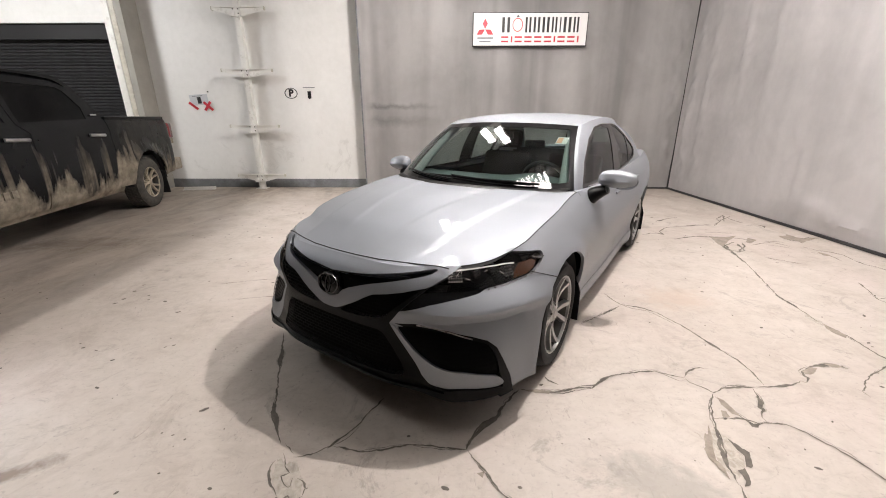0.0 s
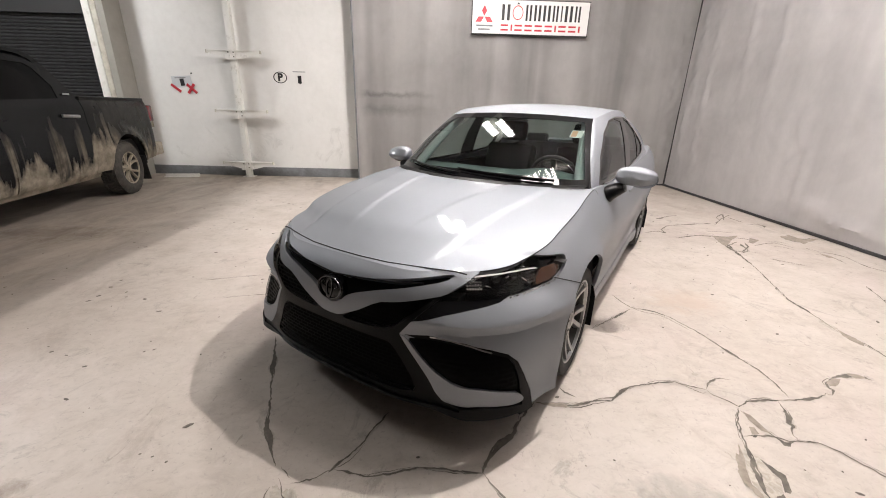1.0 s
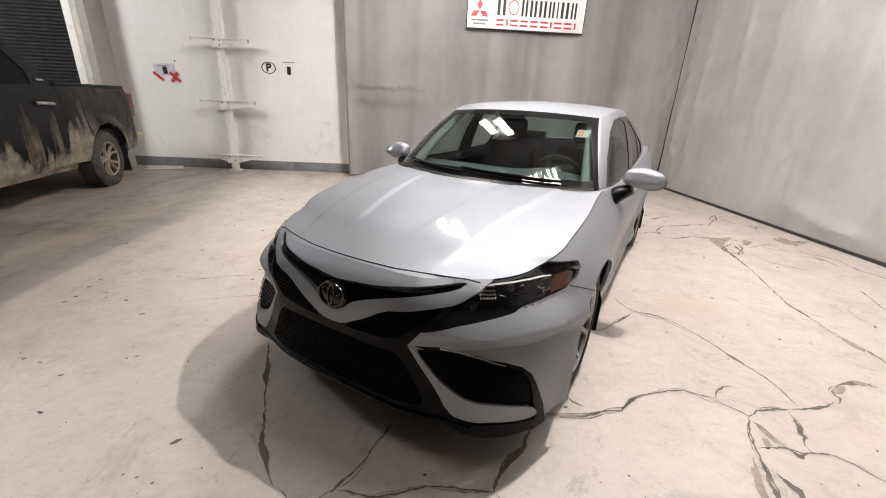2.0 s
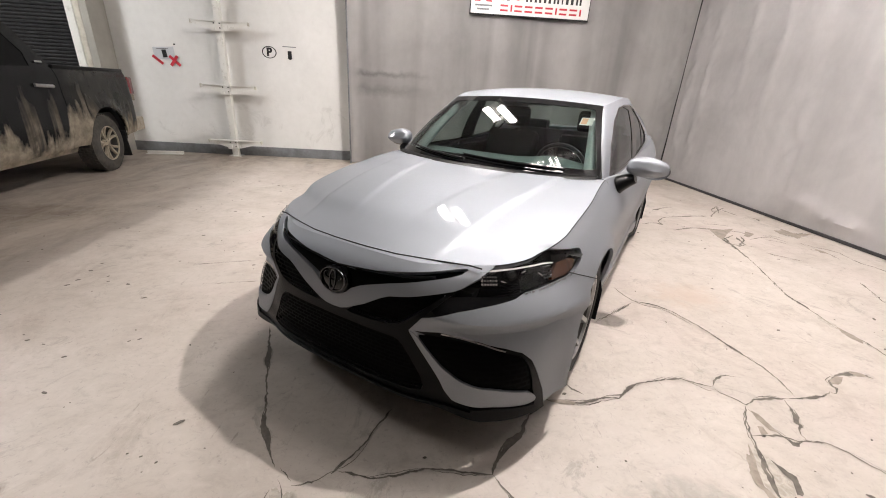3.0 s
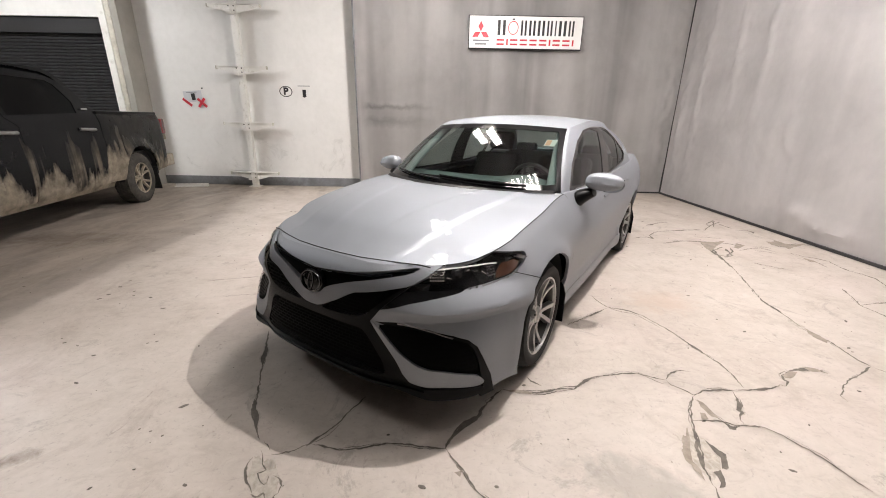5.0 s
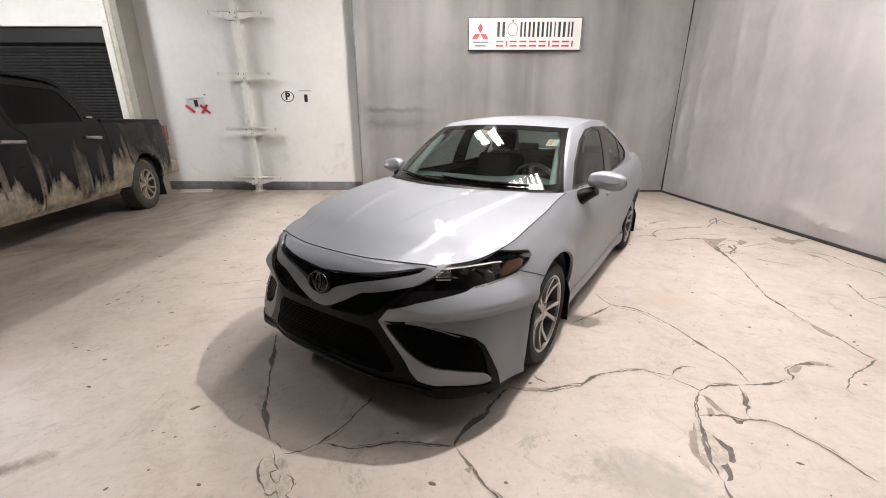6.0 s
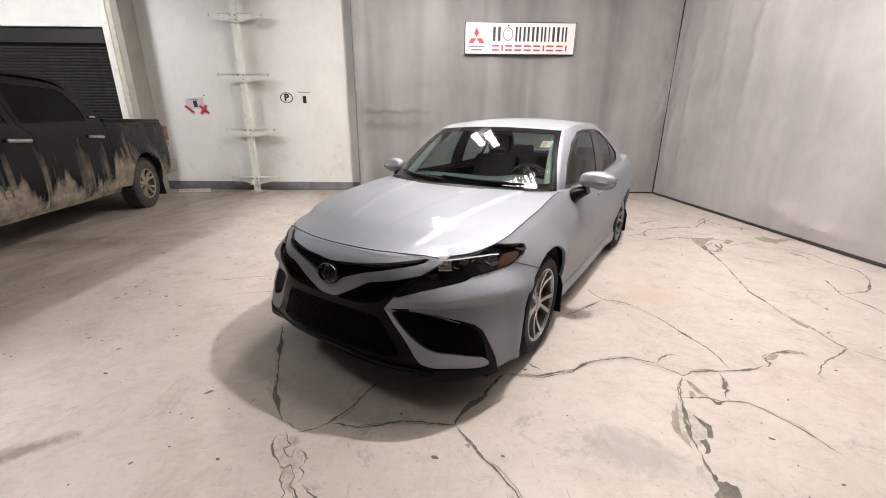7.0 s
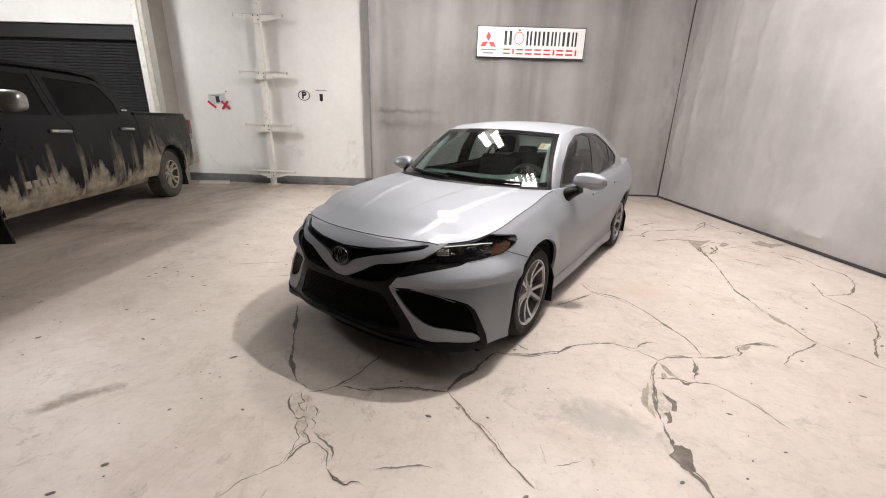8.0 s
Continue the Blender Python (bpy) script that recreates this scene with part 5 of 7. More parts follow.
for y0, y1, z0, z1 in ((0.55, -0.1, 1.022, 1.05), (-0.08, -0.62, 1.022, 1.046)):
    bm = bmesh.new()
    sweep(bm, [on_screen(y0 + (y1 - y0) * t, z0 + (z1 - z0) * t, 0.02) for t in [q / 8 for q in range(9)]], 0.009, 6, 0.005)
    wiper = part("wiper", bm, PLASTIC, car, "black wiper arm")
    bm = bmesh.new()
    sweep(bm, [on_screen(y0 + (y1 - y0) * t - 0.02, z0 + (z1 - z0) * t + 0.008, 0.008) for t in [0.05 + 0.95 * q / 8 for q in range(9)]], 0.005, 6)
    part("blade", bm, RUBBER, wiper)

# price sticker inside the screen
p = on_screen(0.545, 1.316, -0.012)
bm = box(-0.001, 0.001, -0.042, 0.042, -0.042, 0.042, Matrix.Translation(p) @ pose(0, 0, 0, 0, -58, 0))
stick = part("sticker", bm, SIGN_WHITE, car, "white and orange sticker")
bm = box(0.0012, 0.002, -0.036, 0.004, -0.034, 0.034, Matrix.Translation(p) @ pose(0, 0, 0, 0, -58, 0))
part("sticker_print", bm, ORANGE_PRINT, stick)


# ---- wheels
def wheel_parts(parent_label, radius, rim_r, width, spokes, tyre_mat, rim_mat, m, parent, twin=True, tread=0):
    """A wheel whose outer face looks along local +z."""
    bm = bmesh.new()
    w = width
    side = radius - rim_r
    prof = [(rim_r - 0.01, -0.02), (rim_r + 0.004, -0.004), (rim_r + side * 0.35, 0.008), (rim_r + side * 0.7, 0.002), (radius - 0.02, -0.016), (radius - 0.004, -0.034), (radius, -0.05), (radius, -w + 0.05), (radius - 0.02, -w + 0.016), (rim_r, -w + 0.01)]
    lathe(bm, prof, m, 64, False)
    wheel = part("wheel", bm, tyre_mat, parent, parent_label)
    if tread:
        bm = bmesh.new()
        for k in range(tread):
            a = 360 * k / tread
            for q in range(5):
                off = 0.5 if q % 2 else 0
                add_box(bm, radius - 0.004, radius + 0.008, -0.02, 0.02, -w + 0.03 + q * (w - 0.05) / 5, -w + 0.03 + (q + 0.82) * (w - 0.05) / 5, m @ pose(0, 0, 0, 0, 0, a + off * 360 / tread))
        part("tread", bm, tyre_mat, wheel, "", False)
    bm = bmesh.new()
    r = rim_r
    lathe(bm, [(r + 0.006, -0.012), (r + 0.004, -0.002), (r - 0.006, -0.004), (r - 0.012, -0.02)], m, 64)
    rim = part("rim", bm, rim_mat, wheel)
    bm = bmesh.new()
    lathe(bm, [(r - 0.012, -0.02), (r - 0.03, -0.08), (r - 0.05, -w + 0.02)], m, 64)
    part("rim_barrel", bm, DARK_METAL, rim)
    bm = bmesh.new()
    lathe(bm, [(0.0005, -0.02), (0.03, -0.02), (0.036, -0.026), (0.06, -0.03), (0.07, -0.045), (0.07, -0.09)], m, 32)
    for k in range(spokes):
        base_a = 2 * math.pi * k / spokes
        offs = (-0.2, 0.2) if twin else (0.0,)
        for da in offs:
            rows = []
            for q in range(7):
                t = q / 6
                rr = 0.045 + (r - 0.012 - 0.045) * t
                a = base_a + da * (0.55 + 0.75 * t)
                hw = (0.017 + 0.006 * t) if twin else (0.026 + 0.012 * t)
                top = -0.03 + 0.022 * t ** 1.5 - 0.012 * math.sin(math.pi * t)
                c_, s_ = math.cos(a), math.sin(a)
                rows.append([bm.verts.new(m @ Vector((rr * c_ - e * s_, rr * s_ + e * c_, d_))) for e, d_ in ((-hw, top - 0.03), (-hw * 0.6, top), (hw * 0.6, top), (hw, top - 0.03))])
            for a_, b_ in zip(rows, rows[1:]):
                for e in range(3):
                    bm.faces.new((a_[e], a_[e + 1], b_[e + 1], b_[e]))
    part("spokes", bm, rim_mat, rim)
    bm = bmesh.new()
    lathe(bm, [(0.05, -0.08), (r * 0.8, -0.08), (r * 0.8, -0.11)], m, 40)
    part("brake_disc", bm, BRAKE if twin else BLACK, wheel)
    bm = bmesh.new()
    lathe(bm, [(0.0005, -0.1), (r - 0.034, -0.1)], m, 32)
    part("wheel_back", bm, BLACK, wheel)
    for k in range(5):
        a = 2 * math.pi * (k + 0.5) / 5
        bm = bmesh.new()
        lathe(bm, [(0.0005, -0.026), (0.008, -0.027), (0.009, -0.045)], m @ Matrix.Translation((0.056 * math.cos(a), 0.056 * math.sin(a), 0)), 8)
        part("lug_nut", bm, DARK_METAL, rim)
    return wheel


for x in (0.0, -WB):
    for sgn in (1, -1):
        m = Matrix.Translation((x, sgn * 0.905, TYRE_R)) @ pose(0, 0, 0, -90 * sgn, 0, 0) @ pose(0, 0, 0, 0, 0, 17 if x == 0 else 40)
        wheel_parts("black tyre on a silver alloy wheel", TYRE_R, 0.238, 0.225, 5, RUBBER, ALLOY, m, car)
        # wheel housing
        bm = bmesh.new()
        rows = []
        for k in range(19):
            a = math.pi * k / 18
            pt = (x + 0.405 * math.cos(a), 0.336 + 0.415 * math.sin(a))
            rows.append([bm.verts.new((pt[0], sgn * y, pt[1])) for y in (0.885, 0.55)])
        rows.insert(0, [bm.verts.new((x + 0.405, sgn * y, 0.2)) for y in (0.885, 0.55)])
        rows.append([bm.verts.new((x - 0.405, sgn * y, 0.2)) for y in (0.885, 0.55)])
        for a, b in zip(rows, rows[1:]):
            bm.faces.new((a[0], a[1], b[1], b[0]))
        bm.faces.new([r_[1] for r_ in rows])
        part("wheel_housing", bm, BLACK, car)
    # mud flaps behind the wheels
    bm = bmesh.new()
    prism(bm, [(0.7, 0.12), (0.925, 0.13), (0.925, 0.34), (0.9, 0.42), (0.7, 0.42)], -0.006, 0.006, Matrix(((0, 0, 1, x - 0.385), (1, 0, 0, 0), (0, 1, 0, 0), (0, 0, 0, 1))))
    bmesh.ops.recalc_face_normals(bm, faces=bm.faces)
    pair("mud_flap", bm, PLASTIC)

# dark inner sheet behind the front panels, added to block light leaks
bm = bmesh.new()
front = [k for k in range(NS + 1) if PLAN[k][0] > 0.45]
grid_mesh(bm, [[SK[k][q] - Vector((NORM[k][0], 0.0 if k == 0 else NORM[k][1], 0)) * 0.085 for q in range(4, NH - 5, 3)] for k in front[::2]])
for q in bm.verts:
    q.co.y = max(q.co.y, 0.0)
bmesh.ops.recalc_face_normals(bm, faces=bm.faces)
whole("leak_block_sheet", bm, BLACK)
# small unseen plate added inside each headlamp to stop a light leak
pair("lamp_leak_block", box(0.27, 0.325, 0.82, 0.87, 0.788, 0.792), BLACK)
# underside, with a black plate added behind the lip in place of shade
bm = bmesh.new()
rows = []
for k in range(33):
    y = -0.7 + 1.4 * k / 32
    x = 0.86 - 0.42 * abs(y / 0.9) ** 2.6
    rows.append([bm.verts.new((x + dx, y, z)) for dx, z in ((0.03, 0.26), (0.0, 0.105), (-0.03, 0.1), (-0.6, 0.19))])
for a, b in zip(rows, rows[1:]):
    for k in range(3):
        bm.faces.new((a[k], a[k + 1], b[k + 1], b[k]))
part("lip_shade_plate", bm, GRILLE_BACK, car, "black plate added for the shade under the lip")
part("underside", box(-3.7, 0.8, -0.68, 0.68, 0.2, 0.27), BLACK, car)
bm = box(-0.36, 0.8, -0.58, 0.58, 0.27, 0.72)
part("engine_bay", bm, BLACK, car)

# ---- cabin
bm = bmesh.new()
add_box(bm, -2.9, -0.4, -0.78, 0.78, 0.27, 0.32)
add_box(bm, -3.0, -2.85, -0.72, 0.72, 0.3, 1.07)
add_box(bm, -0.5, -0.38, -0.78, 0.78, 0.3, 0.9)
part("cabin_floor", bm, BLACK, car)
for sgn in (1, -1):
    part("door_lining", box(-2.7, -0.6, min(sgn * 0.7, sgn * 0.775), max(sgn * 0.7, sgn * 0.775), 0.3, 0.965, None, 0.02), SEAT, car)
bm = bmesh.new()
rows = []
for k in range(25):
    y = -0.73 + 1.46 * k / 24
    hump = 0.035 * math.exp(-((y - 0.37) / 0.17) ** 2)
    fx = -0.36 - 0.2 * (abs(y) / 0.75) ** 2.2
    prof = [(fx, 0.99), (fx - 0.15, 1.015), (-0.85, 1.02 + hump), (-0.93, 1.0 + hump), (-0.95, 0.95), (-0.92, 0.7), (-0.86, 0.55)]
    rows.append([bm.verts.new((a, y, b)) for a, b in prof])
for a, b in zip(rows, rows[1:]):
    for k in range(len(a) - 1):
        bm.faces.new((a[k], a[k + 1], b[k + 1], b[k]))
part("dashboard", bm, TRIM_GREY, car, "grey-green padded dashboard")


def seat_bm(x, y, w, rake=20):
    bm = bmesh.new()
    add_box(bm, x - 0.05, x + 0.5, y - w / 2, y + w / 2, 0.42, 0.58, None, 0.05, 3)
    add_box(bm, -0.07, 0.07, y - w / 2, y + w / 2, 0.0, 0.66, Matrix.Translation((x, 0, 0.5)) @ pose(0, 0, 0, 0, -rake, 0), 0.055, 3)
    return bm


for y in (0.37, -0.37):
    s_ = part("seat", seat_bm(-1.72, y, 0.52), SEAT, car, "black fabric front seat")
    bm = box(-0.05, 0.05, -0.13, 0.13, 0.0, 0.19, Matrix.Translation((-1.96, y, 1.16)) @ pose(0, 0, 0, 0, -12, 0), 0.045, 3)
    part("headrest", bm, SEAT, s_)
s_ = part("rear_seat", seat_bm(-2.55, 0, 1.3, 26), SEAT, car, "black fabric rear bench")
for y in (0.42, -0.42):
    part("headrest", box(-2.9, -2.8, y - 0.13, y + 0.13, 1.06, 1.2, None, 0.04, 3), SEAT, s_)
# headlining under the roof
bm = bmesh.new()
rows = [[bm.verts.new((x, y * (0.6 - 0.04 * abs(x + 1.6)), 1.425 - 0.03 * y * y - 0.03 * (x + 1.65) ** 2)) for y in (-1, -0.5, 0, 0.5, 1)] for x in (-1.08, -1.4, -1.8, -2.2, -2.42)]
for a, b in zip(rows, rows[1:]):
    for k in range(4):
        bm.faces.new((a[k], a[k + 1], b[k + 1], b[k]))
part("headlining", bm, TRIM_LIGHT, car)
wm = Matrix.Translation((-1.06, 0.37, 0.955)) @ pose(0, 0, 0, 0, -66, 0)
bm = bmesh.new()
lathe(bm, [(0.185 + 0.016 * math.cos(2 * math.pi * k / 10), 0.016 * math.sin(2 * math.pi * k / 10)) for k in range(10)], wm, 40, True)
sw = part("steering_wheel", bm, LEATHER, car)
bm = bmesh.new()
lathe(bm, [(0.0005, 0.02), (0.06, 0.015), (0.07, -0.02)], wm, 20)
for a in (0, 180, 270):
    add_box(bm, 0.05, 0.18, -0.018, 0.018, -0.01, 0.006, wm @ pose(0, 0, 0, 0, 0, a + 90), 0.005)
part("wheel_hub", bm, SEAT, sw)
# inner mirror
part("inner_mirror", box(-0.98, -0.955, -0.11, 0.11, 1.305, 1.36, None, 0.01, 2), SEAT, car)

# ---------------------------------------------------------------- muddy pickup truck
# local axes: x ahead from the rear axle, y to its left (outer side near y = 0), z up
TRUCK = pose(-5.042, 6.716, 0, 0, 0, -90 + 11)
truck = thing("pickup_truck", "black crew cab pickup truck caked with dried mud", "truck", TRUCK)
t_side = smooth_curve([(0.4, -0.1), (0.46, -0.05), (0.6, -0.012), (0.85, 0.0), (1.05, -0.004), (1.15, -0.016), (1.3, -0.022), (1.4, -0.045), (1.48, -0.08), (2.0, -0.27)])
TG = []
for k in range(156):
    x = -1.2 + 0.04 * k
    row = []
    for q in range(42):
        z = 0.38 + 1.62 * q / 41
        y = t_side(z) - 0.16 * (1 - step(-1.22, -0.95, x)) ** 2 - 0.12 * step(4.2, 5.0, x)
        r = math.hypot(x + 0.1, z - 0.42)
        y += 0.035 * math.exp(-((r - 0.55) / 0.07) ** 2) * (1 if x < 1.0 else 0)
        row.append(Vector((x, y, z)))
    TG.append(row)
side = Shell(TG, (1.8, -1.0, 0.6))
side.cut(90, [(-c0 + 0.53 * math.cos(math.pi * q / 20), 0.42 + 0.53 * math.sin(math.pi * q / 20)) for c0 in (-0.1,) for q in range(21)] + [(-0.43, 0.3), (0.63, 0.3)], False)
side.cut(90, [(-3.95 + 0.53 * math.cos(math.pi * q / 20), 0.42 + 0.53 * math.sin(math.pi * q / 20)) for q in range(21)] + [(-4.48, 0.3), (-3.42, 0.3)], False)
t_bed = side.cut(90, [(1.3, 0.52), (1.22, 1.42), (1.16, 1.475), (-0.73, 1.475), (-0.75, 0.46), (0.4, 0.46)], False)
t_win_r = side.cut(90, [(-1.1, 1.455), (-1.06, 1.6), (-1.2, 1.8), (-1.3, 1.84), (-2.18, 1.85), (-2.24, 1.42)], False)
t_win_f = side.cut(90, [(-2.42, 1.42), (-2.38, 1.86), (-2.8, 1.86), (-3.15, 1.7), (-3.45, 1.44)], False)
t_door_r = side.cut(90, [(-0.77, 0.44), (-0.77, 1.3), (-0.82, 1.46), (-0.98, 1.56), (-1.14, 1.86), (-1.3, 1.92), (-2.28, 1.92), (-2.3, 1.4), (-2.17, 1.3), (-2.17, 0.44)], False)
t_door_f = side.cut(90, [(-2.19, 0.44), (-2.19, 1.3), (-2.32, 1.4), (-2.3, 1.92), (-2.85, 1.92), (-3.24, 1.72), (-3.52, 1.44), (-3.52, 0.8), (-3.4, 0.44)], False)
t_rock = side.cut(90, [(-0.6, 0.3), (-0.6, 0.435), (-3.4, 0.435), (-3.4, 0.3)], False)
t_wing = side.cut(90, [(-3.54, 0.3), (-3.54, 1.42), (-4.96, 1.32), (-4.96, 0.5)], False)
t_cab = side.cut(90, [(-0.74, 0.44), (-0.74, 1.5), (-0.84, 1.66), (-0.98, 1.85), (-1.1, 1.95), (-1.25, 1.99), (-2.95, 1.99), (-3.54, 1.44), (-3.54, 0.8)], False)


def t_panel(name, region, material, off=0.0, depth=0.02, label=""):
    bm = side.panel(region, off, depth)
    other = bm.copy()
    bmesh.ops.transform(other, matrix=Matrix.Translation((0, -2.0, 0)) @ Matrix.Diagonal((1, -1, 1, 1)), verts=other.verts)
    bmesh.ops.reverse_faces(other, faces=other.faces)
    return part(name, bm, material, truck, label, recalc=False), part(name, other, material, truck, label, recalc=False)


t_panel("bed_side", t_bed, TRUCK_PAINT)
doors_t = t_panel("rear_door", t_door_r, TRUCK_PAINT)
doors_u = t_panel("front_door", t_door_f, TRUCK_PAINT)
t_panel("rear_side_window", t_win_r, TRUCK_GLASS, -0.006, 0.004, "black tinted side window")
t_panel("front_side_window", t_win_f, TRUCK_GLASS, -0.006, 0.004, "black tinted side window")
t_panel("sill", t_rock, TRUCK_PAINT, -0.01)
t_panel("front_wing", t_wing, TRUCK_PAINT)
t_panel("cab_side", t_cab, TRUCK_PAINT, -0.004)
side.bm.free()
# roof, bed walls, tailgate, bonnet
def cab_shell(profile, half, round_):
    """Cab roof as rings across the width, drawn in towards the edges."""
    bm = bmesh.new()
    rows = []
    for k in range(17):
        u = -1 + 2 * k / 16
        f = 1 - abs(u) ** 6
        rows.append([bm.verts.new((x + (0.03 if x < 1.2 else 0) * (1 - f), -1.0 + half * u, z - round_ * (1 - f))) for x, z in profile])
    for a, b in zip(rows, rows[1:]):
        for q in range(len(profile) - 1):
            bm.faces.new((a[q], a[q + 1], b[q + 1], b[q]))
    bmesh.ops.solidify(bm, geom=bm.faces[:], thickness=0.03)
    return bm


part("roof", cab_shell([(0.74, 1.49), (0.83, 1.61), (0.97, 1.79), (1.06, 1.89), (1.15, 1.945), (1.33, 1.985), (1.7, 2.005), (2.3, 2.0), (2.7, 1.985), (2.95, 1.955)], 0.78, 0.05), TRUCK_PAINT, truck)
bm = bmesh.new()
prism(bm, [(0.76, 0.5), (0.76, 1.48), (1.02, 1.84), (1.3, 1.9), (1.3, 0.5)], -1.74, -0.26, Matrix(((1, 0, 0, 0), (0, 0, 1, 0), (0, 1, 0, 0), (0, 0, 0, 1))))
part("cab_back", bm, TRUCK_PAINT, truck, "", False)
bm = bmesh.new()
prism(bm, [(2.9, 1.96), (2.95, 1.97), (3.75, 1.4), (3.7, 1.38)], -1.75, -0.25, Matrix(((1, 0, 0, 0), (0, 0, 1, 0), (0, 1, 0, 0), (0, 0, 0, 1))))
part("windscreen", bm, TRUCK_GLASS, truck, "", False)
part("bonnet", box(3.6, 5.0, -1.85, -0.15, 0.6, 1.37, None, 0.08, 3), TRUCK_PAINT, truck)
part("bed_floor", box(-1.1, 0.73, -1.9, -0.1, 0.6, 0.85), BLACK, truck)
part("bed_rail", box(-1.0, 0.72, -0.17, -0.055, 1.44, 1.49, None, 0.015, 3), PLASTIC, truck)
part("bed_rail", box(-1.0, 0.72, -1.945, -1.83, 1.44, 1.49, None, 0.015, 3), PLASTIC, truck)
part("tailgate", box(-1.17, -1.1, -1.8, -0.2, 0.68, 1.47, None, 0.02, 3), TRUCK_PAINT, truck)
part("rear_bumper", box(-1.4, -1.02, -1.96, -0.05, 0.5, 0.73, None, 0.04, 3), DIRTY_ALLOY, truck, "dirty pale steel rear bumper")
part("chassis", box(-1.0, 4.9, -1.75, -0.3, 0.36, 0.62), BLACK, truck)
for y0, y1 in ((-0.19, -0.035), (-1.965, -1.81)):
    bm = bmesh.new()
    add_box(bm, -1.22, -1.05, y0, y1, 1.1, 1.38, None, 0.03, 3)
    lt = part("tail_lamp", bm, RED_LENS, truck, "red tail lamp")
    part("lamp_strip", box(-1.226, -1.21, y0 + 0.03, y1 - 0.02, 1.0, 1.1, None, 0.004), DIRTY_ALLOY, lt)
# handles: bright pulls
for x0, dr in ((2.24, doors_u), (0.9, doors_t)):
    for k, s_ in enumerate((1, -1)):
        bm = bmesh.new()
        pts = [Vector((x0 + 0.31 * q / 8, 0.0, 1.235 + 0.012 * q / 8)) for q in range(9)]
        for q, p in enumerate(pts):
            p.y = t_side(p.z) + 0.012 + 0.03 * math.sin(math.pi * q / 8) ** 0.5
            if s_ < 0:
                p.y = -2.0 - p.y
        sweep(bm, pts, 0.021, 10)
        part("handle", bm, ALLOY, dr[k], "bright metal door handle")
# door mirror with a bright cap
for s_ in (1, -1):
    bm = bmesh.new()
    bmesh.ops.create_uvsphere(bm, u_segments=28, v_segments=18, radius=1.0)
    for q in bm.verts:
        x, y, z = [math.copysign(abs(c_) ** 0.65, c_) for c_ in q.co]
        q.co = Vector((0.085 * x, 0.13 * y, 0.1 * z))
    yy = 0.2 if s_ > 0 else -2.2
    bmesh.ops.transform(bm, matrix=Matrix.Translation((3.27, yy, 1.555)), verts=bm.verts)
    mr = part("door_mirror", bm, ALLOY, truck, "bright capped door mirror")
    bm = bmesh.new()
    sweep(bm, [(3.32, -0.05 if s_ > 0 else -1.95, 1.44), (3.29, yy - 0.08 * s_, 1.47)], 0.035, 8)
    part("mirror_arm", bm, PLASTIC, mr)
# window badge and door moulding letters kept as plain bars
part("badge", box(0.86, 0.99, -0.07, -0.064, 1.5, 1.52, Matrix.Translation((0, -0.008, 0))), CHROME, truck)
bars = bmesh.new()
for k in range(5):
    x = 2.62 + 0.105 * k
    add_box(bars, x, x + 0.075, -0.004, 0.008, 0.66, 0.74, None, 0.004)
part("door_badge", bars, MUD, doors_u[0], "raised plain bars caked in mud")
# wheel-lip mud and flaps
for x0 in (-0.1, 3.95):
    for s_ in (1, -1):
        m = Matrix.Translation((x0, -0.03 if s_ > 0 else -1.97, 0.415)) @ pose(0, 0, 0, -90 * s_, 0, 0)
        wheel_parts("muddy off-road tyre on a dirty alloy wheel", 0.415, 0.25, 0.27, 5, DUSTY_RUBBER, DIRTY_ALLOY, m, truck, True, 44)
        bm = bmesh.new()
        rows = []
        yo, yi = (-0.03, -0.42) if s_ > 0 else (-1.97, -1.58)
        for k in range(21):
            a = math.pi * k / 20
            rows.append([bm.verts.new((x0 + 0.55 * math.cos(a), y, 0.42 + 0.55 * math.sin(a))) for y in (yo, yi)])
        for a, b in zip(rows, rows[1:]):
            bm.faces.new((a[0], a[1], b[1], b[0]))
        bm.faces.new([r_[1] for r_ in rows])
        part("wheel_housing", bm, BLACK, truck)
        bm = box(-0.012, 0.012, min(yo, yi), max(yo, yi), 0.0, 0.42, Matrix.Translation((x0 - 0.56, 0, 0.14)) @ pose(0, 0, 0, 0, 10, 0), 0.005)
        part("mud_flap", bm, RUBBER, truck, "black rubber mud flap")

# ---------------------------------------------------------------- ceiling lamps
LAMP_Z = 4.5


def ceiling_lamp(m, tubes, half, width, glow, label="white high-bay ceiling lamp with bare tubes"):
    """A fixture with lit tubes along local x; tubes: (across, along) of each middle."""
    lamp = thing("ceiling_lamp", label, "lamp", m, "ceiling lamps")
    across, along = [t[0] for t in tubes], [t[1] for t in tubes]
    part("housing", box(min(along) - half - 0.02, max(along) + half + 0.02, min(across) - 0.07, max(across) + 0.07, 0.03, 0.1, None, 0.01), STEEL_WHITE, lamp)
    for y, x in tubes:
        part("tube", box(x - half, x + half, y - width / 2, y + width / 2, -0.035, 0.03, None, 0.008), glow, lamp, "lit white lamp tube")
    for x in (-0.8 * half, 0.8 * half):
        bm = bmesh.new()
        sweep(bm, [(x, 0, 0.1), (x, 0, CEIL - LAMP_Z)], 0.006, 6)
        part("hanger", bm, STEEL_WHITE, lamp)
    return lamp


